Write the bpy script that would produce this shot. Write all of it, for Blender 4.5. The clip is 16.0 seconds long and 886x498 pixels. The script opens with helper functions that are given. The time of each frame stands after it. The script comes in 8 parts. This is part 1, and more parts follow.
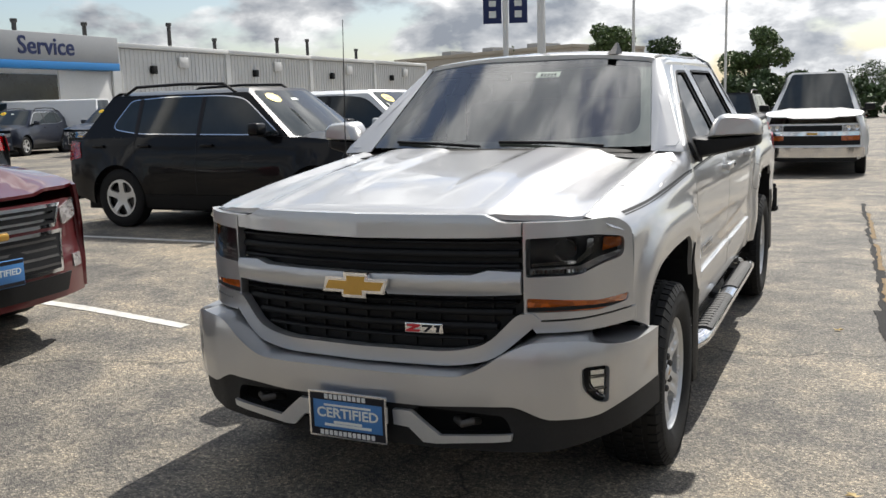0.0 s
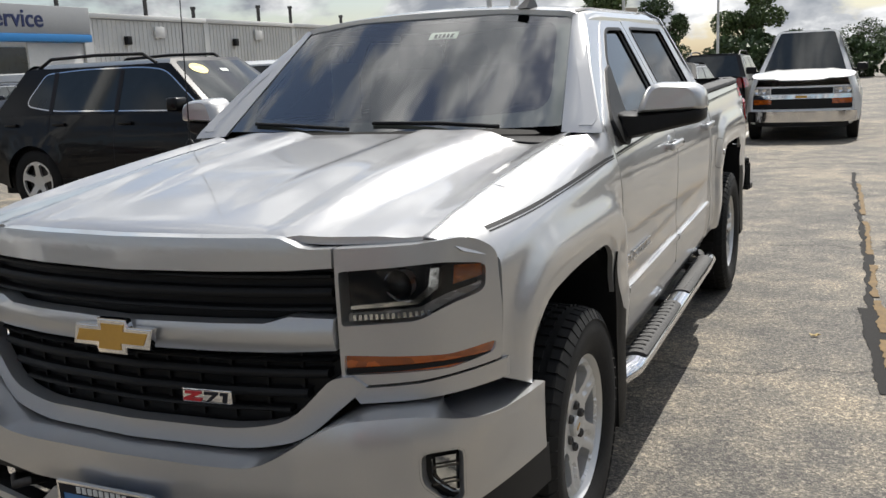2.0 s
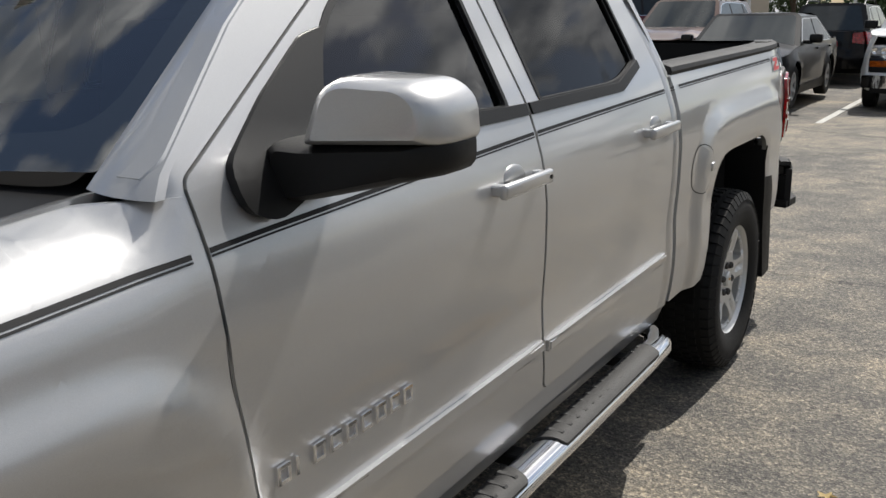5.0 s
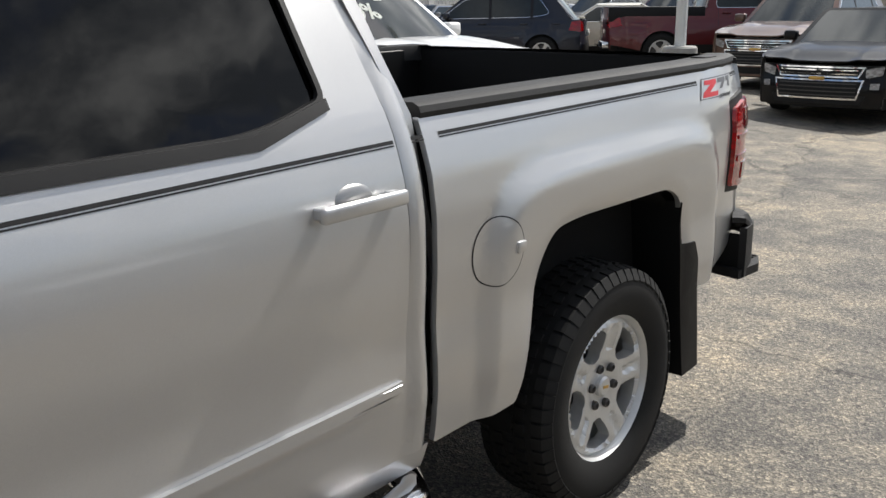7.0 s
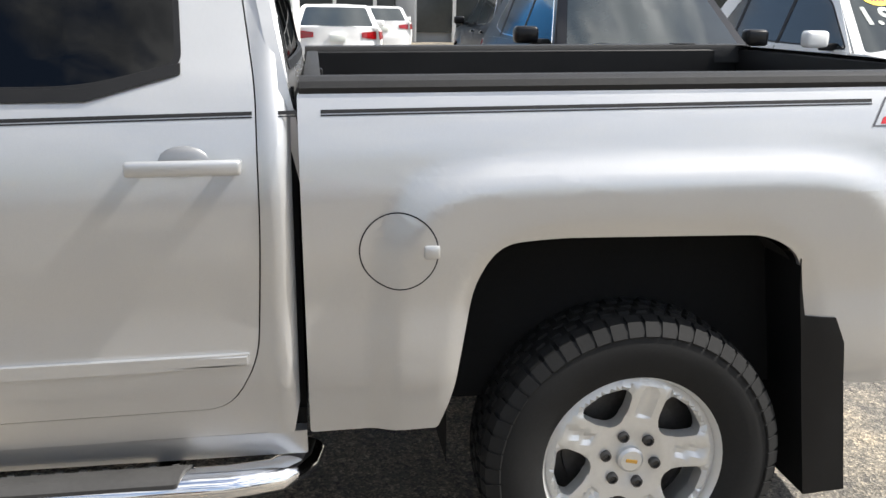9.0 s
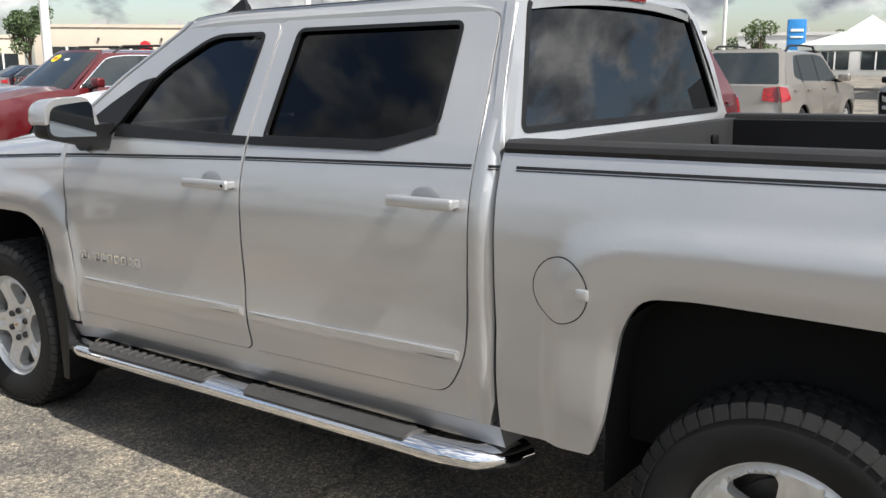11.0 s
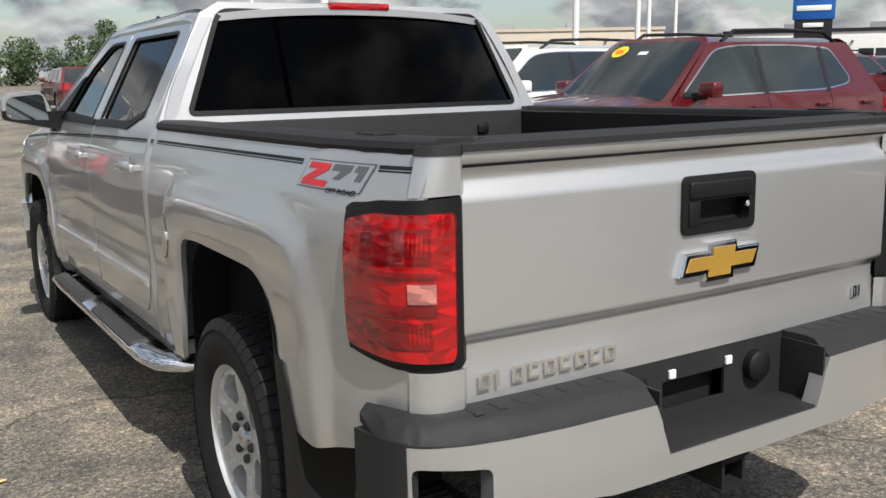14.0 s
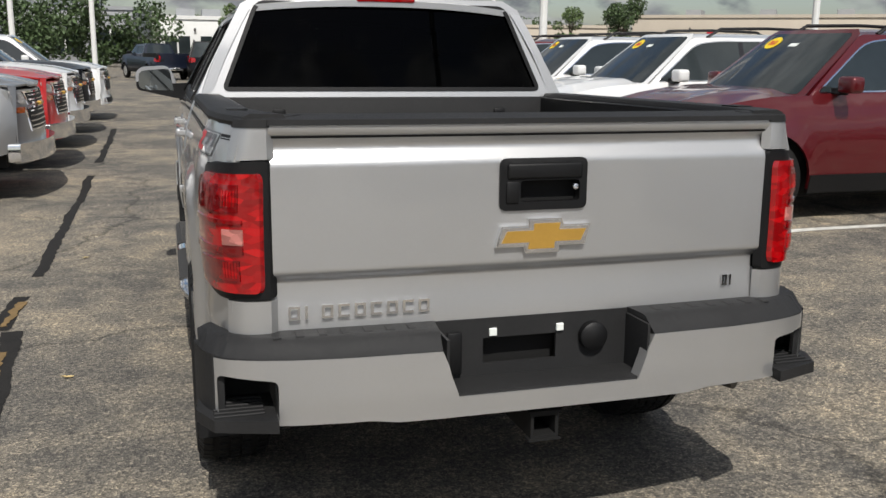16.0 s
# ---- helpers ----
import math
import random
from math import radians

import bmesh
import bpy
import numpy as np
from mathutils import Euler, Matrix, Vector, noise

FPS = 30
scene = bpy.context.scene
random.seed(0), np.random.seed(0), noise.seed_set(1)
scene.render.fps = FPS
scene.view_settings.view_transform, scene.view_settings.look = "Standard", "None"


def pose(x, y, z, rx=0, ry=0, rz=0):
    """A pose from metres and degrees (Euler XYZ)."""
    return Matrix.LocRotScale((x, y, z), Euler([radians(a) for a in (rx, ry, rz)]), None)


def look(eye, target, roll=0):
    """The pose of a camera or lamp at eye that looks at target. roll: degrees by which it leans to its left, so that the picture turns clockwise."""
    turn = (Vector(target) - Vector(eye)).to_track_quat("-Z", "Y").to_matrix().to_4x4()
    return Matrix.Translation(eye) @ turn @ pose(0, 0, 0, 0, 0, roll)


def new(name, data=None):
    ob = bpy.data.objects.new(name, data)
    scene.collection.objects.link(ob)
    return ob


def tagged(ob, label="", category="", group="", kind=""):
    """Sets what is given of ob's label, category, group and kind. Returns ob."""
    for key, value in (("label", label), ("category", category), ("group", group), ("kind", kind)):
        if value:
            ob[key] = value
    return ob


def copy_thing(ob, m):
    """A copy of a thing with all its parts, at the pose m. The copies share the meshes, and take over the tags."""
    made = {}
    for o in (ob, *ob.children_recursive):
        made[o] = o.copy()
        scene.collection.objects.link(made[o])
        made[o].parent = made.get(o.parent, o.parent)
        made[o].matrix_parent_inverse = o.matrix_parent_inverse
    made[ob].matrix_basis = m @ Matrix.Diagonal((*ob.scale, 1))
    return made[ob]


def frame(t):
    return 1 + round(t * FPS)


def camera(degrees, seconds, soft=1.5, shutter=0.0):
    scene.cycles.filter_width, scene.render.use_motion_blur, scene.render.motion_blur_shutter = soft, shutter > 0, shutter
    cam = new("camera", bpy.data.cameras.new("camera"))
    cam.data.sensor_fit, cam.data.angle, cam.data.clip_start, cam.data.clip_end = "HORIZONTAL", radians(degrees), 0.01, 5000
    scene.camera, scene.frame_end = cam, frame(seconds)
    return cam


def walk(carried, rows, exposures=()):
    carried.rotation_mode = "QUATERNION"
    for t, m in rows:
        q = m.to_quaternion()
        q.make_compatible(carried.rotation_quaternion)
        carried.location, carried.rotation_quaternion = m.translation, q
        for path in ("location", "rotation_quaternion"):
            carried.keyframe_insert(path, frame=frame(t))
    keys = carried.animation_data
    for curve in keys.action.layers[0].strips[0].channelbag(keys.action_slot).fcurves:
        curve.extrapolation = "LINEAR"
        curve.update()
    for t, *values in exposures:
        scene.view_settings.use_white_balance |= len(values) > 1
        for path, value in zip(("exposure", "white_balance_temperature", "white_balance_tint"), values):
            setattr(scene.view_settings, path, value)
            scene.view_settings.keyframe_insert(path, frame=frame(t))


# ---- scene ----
cam = camera(51.6, 16.0)
PATH = [
    (0, (1.716, -3.935, 1.665), (0.884, -2.148, 1.327), -2.0),
    (0.5, (1.755, -3.826, 1.658), (0.898, -2.046, 1.345), -1.8),
    (1, (1.658, -3.477, 1.666), (0.807, -1.693, 1.363), -2.4),
    (1.5, (1.676, -3.194, 1.651), (0.864, -1.398, 1.311), -2.9),
    (2, (1.795, -2.794, 1.644), (0.97, -1.019, 1.236), -3.0),
    (2.5, (1.843, -2.452, 1.617), (1.015, -0.69, 1.156), -2.2),
    (3, (1.851, -2.049, 1.636), (1.03, -0.289, 1.159), -0.3),
    (3.5, (1.947, -1.734, 1.604), (1.083, 0.001, 1.11), -0.1),
    (4, (2.049, -1.302, 1.615), (1.073, 0.362, 1.088), -0.5),
    (4.5, (1.986, -0.813, 1.586), (0.968, 0.828, 1.067), -1.2),
    (5, (1.989, -0.383, 1.618), (0.955, 1.248, 1.098), -1.5),
    (7.3, (2.474, 1.483, 1.63), (1.1, 2.833, 1.092), -1.1),
    (7.5, (2.525, 1.661, 1.587), (1.07, 2.926, 1.056), -1.1),
    (8, (2.731, 2.058, 1.618), (1.093, 3.065, 1.07), -1.3),
    (8.5, (3.002, 2.432, 1.619), (1.212, 3.137, 1.073), -0.9),
    (9, (3.077, 2.851, 1.541), (1.161, 3.114, 1.031), -0.0),
    (9.5, (3.225, 3.293, 1.547), (1.292, 3.062, 1.089), -0.8),
    (10, (3.331, 3.636, 1.61), (1.485, 3.001, 1.174), -1.3),
    (10.2, (3.332, 3.761, 1.606), (1.546, 2.966, 1.181), -1.4),
    (12.3, (2.602, 5.243, 1.524), (1.21, 3.857, 1.147), -0.6),
    (12.5, (2.559, 5.426, 1.522), (1.195, 4.017, 1.129), -0.9),
    (13, (2.42, 5.782, 1.538), (1.156, 4.284, 1.141), -1.2),
    (13.5, (2.143, 6.041, 1.52), (1.015, 4.43, 1.154), -1.5),
    (14, (1.89, 6.403, 1.505), (0.848, 4.734, 1.147), -1.3),
    (14.5, (1.69, 6.686, 1.509), (0.76, 4.959, 1.121), -1.5),
    (15, (1.401, 6.841, 1.502), (0.594, 5.053, 1.117), -0.9),
    (15.5, (1.174, 7.081, 1.503), (0.498, 5.235, 1.132), -0.4),
    (16, (1.049, 7.263, 1.514), (0.489, 5.383, 1.124), 0.4),
]
# the body stands tail up by about a degree; the path is keyed to the body
RAKE = radians(0.95)
STANCE = Matrix.Translation((0, 1.82, 0)) @ Matrix.Rotation(RAKE, 4, "X") @ Matrix.Translation((0, -1.82, 0))
walk(cam, [(t, STANCE @ look(eye, target, roll)) for t, eye, target, roll in PATH], exposures=((0.0, 0.30), (1.0, 0.22), (2.5, 0.14), (3.0, 0.10), (3.7, -0.05), (5.2, -0.05), (7.3, 0.32), (8.0, 0.45), (9.0, 1.0), (9.5, 1.35), (10.0, 1.0), (10.2, 0.9), (12.3, 0.55), (13.5, 0.35), (14.2, 0.18), (16.0, -0.15)))

# daylight: broken cloud, high sun behind the truck's tail on the driver's side
SUN = Vector((0.09, 0.80, 1.0)).normalized()
world = bpy.data.worlds.new("sky")
scene.world = world
world.use_nodes = True
wt = world.node_tree
wt.nodes.clear()


def wnode(kind, **kw):
    n = wt.nodes.new(kind)
    for k, v in kw.items():
        n.inputs[k.replace("_", " ")].default_value = v
    return n


sky = wt.nodes.new("ShaderNodeTexSky")
sky.sky_type, sky.sun_disc = "NISHITA", False
sky.sun_elevation, sky.sun_rotation = math.asin(SUN.z), math.atan2(SUN.x, SUN.y)
sky.dust_density, sky.air_density = 1.4, 1.0
geo = wt.nodes.new("ShaderNodeTexCoord")
sep = wt.nodes.new("ShaderNodeSeparateXYZ")
wt.links.new(geo.outputs["Generated"], sep.inputs[0])
# clouds lie on a flat layer: the view direction is projected on a plane overhead
hgt = wt.nodes.new("ShaderNodeMath"); hgt.operation = "MAXIMUM"; hgt.inputs[1].default_value = 0.0
wt.links.new(sep.outputs["Z"], hgt.inputs[0])
add = wt.nodes.new("ShaderNodeMath"); add.operation = "ADD"; add.inputs[1].default_value = 1.0
wt.links.new(hgt.outputs[0], add.inputs[0])
flat = wt.nodes.new("ShaderNodeVectorMath"); flat.operation = "MULTIPLY"; flat.inputs[1].default_value = (1, 1, 1.9)
wt.links.new(geo.outputs["Generated"], flat.inputs[0])
inv = wt.nodes.new("ShaderNodeMath"); inv.operation = "DIVIDE"; inv.inputs[0].default_value = 1.0
wt.links.new(add.outputs[0], inv.inputs[1])
proj = wt.nodes.new("ShaderNodeVectorMath"); proj.operation = "SCALE"
wt.links.new(flat.outputs[0], proj.inputs[0]); wt.links.new(inv.outputs[0], proj.inputs["Scale"])
drift = wt.nodes.new("ShaderNodeVectorMath"); drift.inputs[1].default_value = (1.7, 0.6, 2.3)
wt.links.new(proj.outputs[0], drift.inputs[0])
proj = drift
big = wnode("ShaderNodeTexNoise", Scale=8.4, Detail=10.0, Roughness=0.52, Distortion=0.1)
wt.links.new(proj.outputs[0], big.inputs["Vector"])
cover = wt.nodes.new("ShaderNodeValToRGB")
cover.color_ramp.elements[0].position, cover.color_ramp.elements[1].position = 0.44, 0.53
wt.links.new(big.outputs["Fac"], cover.inputs[0])
# bright rims and grey undersides by a second, finer field
fine = wnode("ShaderNodeTexNoise", Scale=13.0, Detail=9.0, Roughness=0.52, Distortion=0.15)
shift = wt.nodes.new("ShaderNodeVectorMath"); shift.inputs[1].default_value = (0.12, 0.35, 0.1)
wt.links.new(proj.outputs[0], shift.inputs[0]); wt.links.new(shift.outputs[0], fine.inputs["Vector"])
tone = wt.nodes.new("ShaderNodeValToRGB")
els = tone.color_ramp.elements
els[0].position, els[0].color = 0.36, (3.0, 3.3, 3.8, 1)
els[1].position, els[1].color = 0.64, (12.2, 12.2, 12.1, 1)
mid = els.new(0.48); mid.color = (5.6, 5.8, 6.1, 1)
wt.links.new(fine.outputs["Fac"], tone.inputs[0])
mix = wt.nodes.new("ShaderNodeMix"); mix.data_type = "RGBA"
wt.links.new(cover.outputs[0], mix.inputs["Factor"])
# cloud near the sun is brighter, as thin cloud scatters forwards
near = wt.nodes.new("ShaderNodeVectorMath"); near.operation = "DOT_PRODUCT"; near.inputs[1].default_value = SUN
wt.links.new(geo.outputs["Generated"], near.inputs[0])
clamp0 = wt.nodes.new("ShaderNodeMath"); clamp0.operation = "MAXIMUM"; clamp0.inputs[1].default_value = 0.0
wt.links.new(near.outputs["Value"], clamp0.inputs[0])
power = wt.nodes.new("ShaderNodeMath"); power.operation = "POWER"; power.inputs[1].default_value = 2.0
wt.links.new(clamp0.outputs[0], power.inputs[0])
gain = wt.nodes.new("ShaderNodeMath"); gain.operation = "MULTIPLY_ADD"; gain.inputs[1].default_value, gain.inputs[2].default_value = 0.95, 0.52
wt.links.new(power.outputs[0], gain.inputs[0])
lit = wt.nodes.new("ShaderNodeVectorMath"); lit.operation = "SCALE"
wt.links.new(tone.outputs[0], lit.inputs[0]); wt.links.new(gain.outputs[0], lit.inputs["Scale"])
wt.links.new(sky.outputs[0], mix.inputs["A"]); wt.links.new(lit.outputs[0], mix.inputs["B"])
bg = wt.nodes.new("ShaderNodeBackground"); bg.inputs["Strength"].default_value = 0.10
wt.links.new(mix.outputs["Result"], bg.inputs["Color"])
out = wt.nodes.new("ShaderNodeOutputWorld")
wt.links.new(bg.outputs[0], out.inputs[0])

sun_data = bpy.data.lights.new("sun", "SUN")
sun_data.energy, sun_data.angle, sun_data.color = 4.6, radians(0.53), (1.0, 0.96, 0.90)
sun_ob = new("sun", sun_data)
sun_ob.matrix_world = look(SUN * 60, (0, 0, 0))

# ---------------- materials ----------------
def node_mat(name):
    m = bpy.data.materials.new(name)
    m.use_nodes = True
    t = m.node_tree
    return m, t, t.nodes["Principled BSDF"]


def noise_node(t, scale, detail=4.0, rough=0.55, coord="Object"):
    c = t.nodes.new("ShaderNodeTexCoord")
    n = t.nodes.new("ShaderNodeTexNoise")
    n.inputs["Scale"].default_value, n.inputs["Detail"].default_value, n.inputs["Roughness"].default_value = scale, detail, rough
    t.links.new(c.outputs[coord], n.inputs["Vector"])
    return n


def ramp_node(t, fac, stops):
    r = t.nodes.new("ShaderNodeValToRGB")
    e = r.color_ramp.elements
    e[0].position, e[0].color = stops[0][0], (*stops[0][1], 1)
    e[1].position, e[1].color = stops[-1][0], (*stops[-1][1], 1)
    for p, c in stops[1:-1]:
        e.new(p).color = (*c, 1)
    t.links.new(fac, r.inputs[0])
    return r


def mat(name, rgb, rough=0.5, metal=0.0, var=0.12, scale=6.0, bump=0.0, bump_scale=200.0, coat=0.0, rough_var=0.08, emit=0.0):
    """Base colour with broad and fine variation, roughness wear and a fine relief."""
    m, t, b = node_mat(name)
    n1, n2 = noise_node(t, scale), noise_node(t, scale * 14, 3)
    mixn = t.nodes.new("ShaderNodeMath"); mixn.operation = "MULTIPLY_ADD"
    t.links.new(n2.outputs["Fac"], mixn.inputs[0]); mixn.inputs[1].default_value = 0.4
    half = t.nodes.new("ShaderNodeMath"); half.operation = "MULTIPLY"; half.inputs[1].default_value = 0.6
    t.links.new(n1.outputs["Fac"], half.inputs[0]); t.links.new(half.outputs[0], mixn.inputs[2])
    lo = [max(c * (1 - var), 0) for c in rgb]
    hi = [min(c * (1 + var), 1) for c in rgb]
    r = ramp_node(t, mixn.outputs[0], [(0.3, lo), (0.7, hi)])
    t.links.new(r.outputs[0], b.inputs["Base Color"])
    if max(rgb) < 0.03:
        b.inputs["Specular IOR Level"].default_value = 0.3
    b.inputs["Metallic"].default_value = metal
    rr = t.nodes.new("ShaderNodeMapRange")
    rr.inputs["To Min"].default_value, rr.inputs["To Max"].default_value = max(rough - rough_var, 0.02), min(rough + rough_var, 1)
    t.links.new(n1.outputs["Fac"], rr.inputs[0]); t.links.new(rr.outputs[0], b.inputs["Roughness"])
    if coat:
        b.inputs["Coat Weight"].default_value, b.inputs["Coat Roughness"].default_value = coat, 0.03
    if bump:
        nb = noise_node(t, bump_scale, 2)
        bp = t.nodes.new("ShaderNodeBump"); bp.inputs["Strength"].default_value, bp.inputs["Distance"].default_value = bump, 0.002
        t.links.new(nb.outputs["Fac"], bp.inputs["Height"]); t.links.new(bp.outputs[0], b.inputs["Normal"])
    if emit:
        b.inputs["Emission Color"].default_value, b.inputs["Emission Strength"].default_value = (*rgb, 1), emit
    return m


def paint(name, rgb, metal=0.0, rough=0.35, coat=1.0):
    """Automotive paint: flake in the base, clear coat with a thin film of road dust."""
    m, t, b = node_mat(name)
    fl = noise_node(t, 900, 1, 0.5)
    r = ramp_node(t, fl.outputs["Fac"], [(0.3, [c * 0.93 for c in rgb]), (0.7, [min(c * 1.06, 1) for c in rgb])])
    dust = noise_node(t, 2.2, 6, 0.6)
    dr = ramp_node(t, dust.outputs["Fac"], [(0.45, (0, 0, 0)), (0.8, (0.35 * min(max(rgb), 0.25),) * 3)])
    mx = t.nodes.new("ShaderNodeMix"); mx.data_type = "RGBA"
    t.links.new(dr.outputs[0], mx.inputs["Factor"]); t.links.new(r.outputs[0], mx.inputs["A"]); mx.inputs["B"].default_value = (0.30, 0.28, 0.25, 1)
    t.links.new(mx.outputs["Result"], b.inputs["Base Color"])
    b.inputs["Metallic"].default_value, b.inputs["Roughness"].default_value = metal, rough
    b.inputs["Coat Weight"].default_value, b.inputs["Coat Roughness"].default_value = coat, 0.02
    if max(rgb) < 0.01:
        b.inputs["Specular IOR Level"].default_value = 0.12
    cr = t.nodes.new("ShaderNodeMapRange"); cr.inputs["To Min"].default_value, cr.inputs["To Max"].default_value = 0.01, 0.07
    t.links.new(dust.outputs["Fac"], cr.inputs[0]); t.links.new(cr.outputs[0], b.inputs["Coat Roughness"])
    orange = noise_node(t, 60, 1)
    bp = t.nodes.new("ShaderNodeBump"); bp.inputs["Strength"].default_value, bp.inputs["Distance"].default_value = 0.02, 0.001
    t.links.new(orange.outputs["Fac"], bp.inputs["Height"]); t.links.new(bp.outputs[0], b.inputs["Coat Normal"])
    return m


def glass(name, tint, gloss=1.0, ior=1.55):
    """A thin pane: tinted see-through with a Fresnel reflection."""
    m, t, b = node_mat(name)
    t.nodes.remove(b)
    tr = t.nodes.new("ShaderNodeBsdfTransparent"); tr.inputs[0].default_value = (*tint, 1)
    gl = t.nodes.new("ShaderNodeBsdfGlossy"); gl.inputs["Roughness"].default_value = 0.01
    gl.inputs["Color"].default_value = (gloss, gloss, gloss, 1)
    fr = t.nodes.new("ShaderNodeFresnel"); fr.inputs["IOR"].default_value = ior
    mx = t.nodes.new("ShaderNodeMixShader")
    t.links.new(fr.outputs[0], mx.inputs[0]); t.links.new(tr.outputs[0], mx.inputs[1]); t.links.new(gl.outputs[0], mx.inputs[2])
    t.links.new(mx.outputs[0], t.nodes["Material Output"].inputs[0])
    return m


def lens_mat(name, rgb, rough=0.08, trans=0.5, facets=26.0):
    """A moulded lamp lens: small reflector facets of differing depth under a glossy skin."""
    m, t, b = node_mat(name)
    c = t.nodes.new("ShaderNodeTexCoord")
    sc = t.nodes.new("ShaderNodeVectorMath"); sc.operation = "MULTIPLY"; sc.inputs[1].default_value = (1.0, 1.0, 2.2)
    t.links.new(c.outputs["Object"], sc.inputs[0])
    v = t.nodes.new("ShaderNodeTexVoronoi"); v.inputs["Scale"].default_value = facets
    t.links.new(sc.outputs[0], v.inputs["Vector"])
    n = t.nodes.new("ShaderNodeSeparateColor"); t.links.new(v.outputs["Color"], n.inputs[0])
    r = ramp_node(t, n.outputs[0], [(0.0, [c_ * 0.55 for c_ in rgb]), (0.6, [c_ * 0.85 for c_ in rgb]), (1.0, [min(c_ * 1.35, 1) for c_ in rgb])])
    t.links.new(r.outputs[0], b.inputs["Base Color"])
    bp = t.nodes.new("ShaderNodeBump"); bp.inputs["Strength"].default_value, bp.inputs["Distance"].default_value = 0.35, 0.004
    t.links.new(v.outputs["Distance"], bp.inputs["Height"]); t.links.new(bp.outputs[0], b.inputs["Normal"])
    b.inputs["Roughness"].default_value, b.inputs["Transmission Weight"].default_value = rough, trans
    b.inputs["Coat Weight"].default_value = 1.0
    return m


SILVER = paint("silver_paint", (0.54, 0.54, 0.54), metal=0.70, rough=0.35)
# true grey paint on parked vehicles; on the handle cups, silver painted as shaded
GREYSILVER = paint("grey_silver_and_cup_shade", (0.30, 0.30, 0.30), metal=0.7, rough=0.35)
REDPAINT = paint("dark_red_paint", (0.105, 0.004, 0.007), metal=0.35, rough=0.35)
BRIGHTRED = paint("bright_red_paint", (0.45, 0.015, 0.015), metal=0.0, rough=0.4)
BLACKPAINT = paint("black_paint", (0.003, 0.003, 0.004), rough=0.3, coat=0.35)
WHITEPAINT = paint("white_paint", (0.78, 0.78, 0.77), rough=0.4)
NAVYPAINT = paint("navy_paint", (0.008, 0.012, 0.026), metal=0.3, rough=0.35, coat=0.6)
BROWNPAINT = paint("brown_paint", (0.11, 0.055, 0.035), metal=0.4, rough=0.35)
CREAMPAINT = paint("cream_paint", (0.62, 0.57, 0.46), rough=0.4)
PLASTIC = mat("black_plastic", (0.006, 0.006, 0.0065), 0.50, bump=0.15, bump_scale=900, var=0.25)
MIRROR = mat("mirror_glass", (0.42, 0.45, 0.45), 0.03, 1.0, var=0.02, rough_var=0.01)
STEPPAD = mat("grey_step_rubber", (0.034, 0.033, 0.032), 0.65, bump=0.4, bump_scale=500, var=0.25)
SOFTPLASTIC = mat("grey_black_plastic", (0.018, 0.018, 0.0185), 0.60, bump=0.3, bump_scale=700, var=0.2)
# near-black: the shade under and inside the vehicles is put into this colour
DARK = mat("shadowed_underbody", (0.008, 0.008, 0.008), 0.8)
# near-black and matt, so the arches' shade sits in the colour
LINER = mat("arch_liner_shade", (0.005, 0.005, 0.005), 0.97, var=0.3, bump=0.4, bump_scale=300)
RUBBER = mat("tyre_rubber", (0.010, 0.010, 0.010), 0.72, bump=0.3, bump_scale=400, var=0.35, scale=9)
CHROME = mat("chrome", (0.82, 0.82, 0.83), 0.07, 1.0, var=0.04, rough_var=0.03)
ALLOY = mat("machined_alloy", (0.66, 0.66, 0.65), 0.36, 0.6, var=0.06, bump=0.05, bump_scale=600)
STEEL = mat("dark_steel", (0.09, 0.085, 0.08), 0.5, 0.7, var=0.3)
GOLD = mat("gold_enamel", (0.62, 0.36, 0.07), 0.33, 0.55, var=0.06, coat=0.6)
GLASS = glass("clear_glass", (0.62, 0.74, 0.68), ior=2.5)
TINT = glass("tinted_glass", (0.05, 0.055, 0.055))
PRIVACY = glass("dark_tinted_glass", (0.010, 0.011, 0.011), gloss=0.6)
REARGLASS = glass("rear_window_glass", (0.012, 0.013, 0.013), gloss=0.11, ior=1.5)
CLEARLENS = glass("headlamp_lens", (0.85, 0.87, 0.88), ior=1.4)
REDLENS = lens_mat("red_lens", (0.42, 0.001, 0.003), rough=0.12, trans=0.15)
PINKLENS = lens_mat("pale_red_lens", (0.60, 0.22, 0.19), trans=0.2)
REDLENS2 = lens_mat("deep_red_lens", (0.24, 0.0015, 0.003), trans=0.15)
AMBER = lens_mat("amber_lens", (0.62, 0.13, 0.010), trans=0.25)
WHITELENS = lens_mat("clear_reflector", (0.75, 0.72, 0.70))
SEAT = mat("black_cloth", (0.022, 0.022, 0.024), 0.85, bump=0.4, bump_scale=500)
DASH = mat("dash_plastic", (0.03, 0.03, 0.032), 0.6)
PAPER = mat("white_paper", (0.75, 0.78, 0.74), 0.7, var=0.03)
YELLOW = mat("yellow_sticker", (0.85, 0.62, 0.02), 0.5, var=0.04)
INK = mat("black_ink", (0.015, 0.015, 0.02), 0.6)
REDINK = mat("red_ink", (0.55, 0.02, 0.03), 0.4)
GREYINK = mat("grey_ink", (0.10, 0.10, 0.11), 0.4)
BLUEPRINT = mat("plate_blue", (0.06, 0.20, 0.46), 0.4, var=0.06)
SIGNBLUE = mat("sign_blue", (0.012, 0.10, 0.38), 0.4, var=0.08)
SIGNBRIGHT = mat("bright_blue_panel", (0.02, 0.19, 0.48), 0.4, var=0.06)
NAVYCLOTH = mat("navy_banner", (0.012, 0.025, 0.10), 0.7)
STRIPE = mat("pinstripe_dark", (0.012, 0.012, 0.013), 0.6)
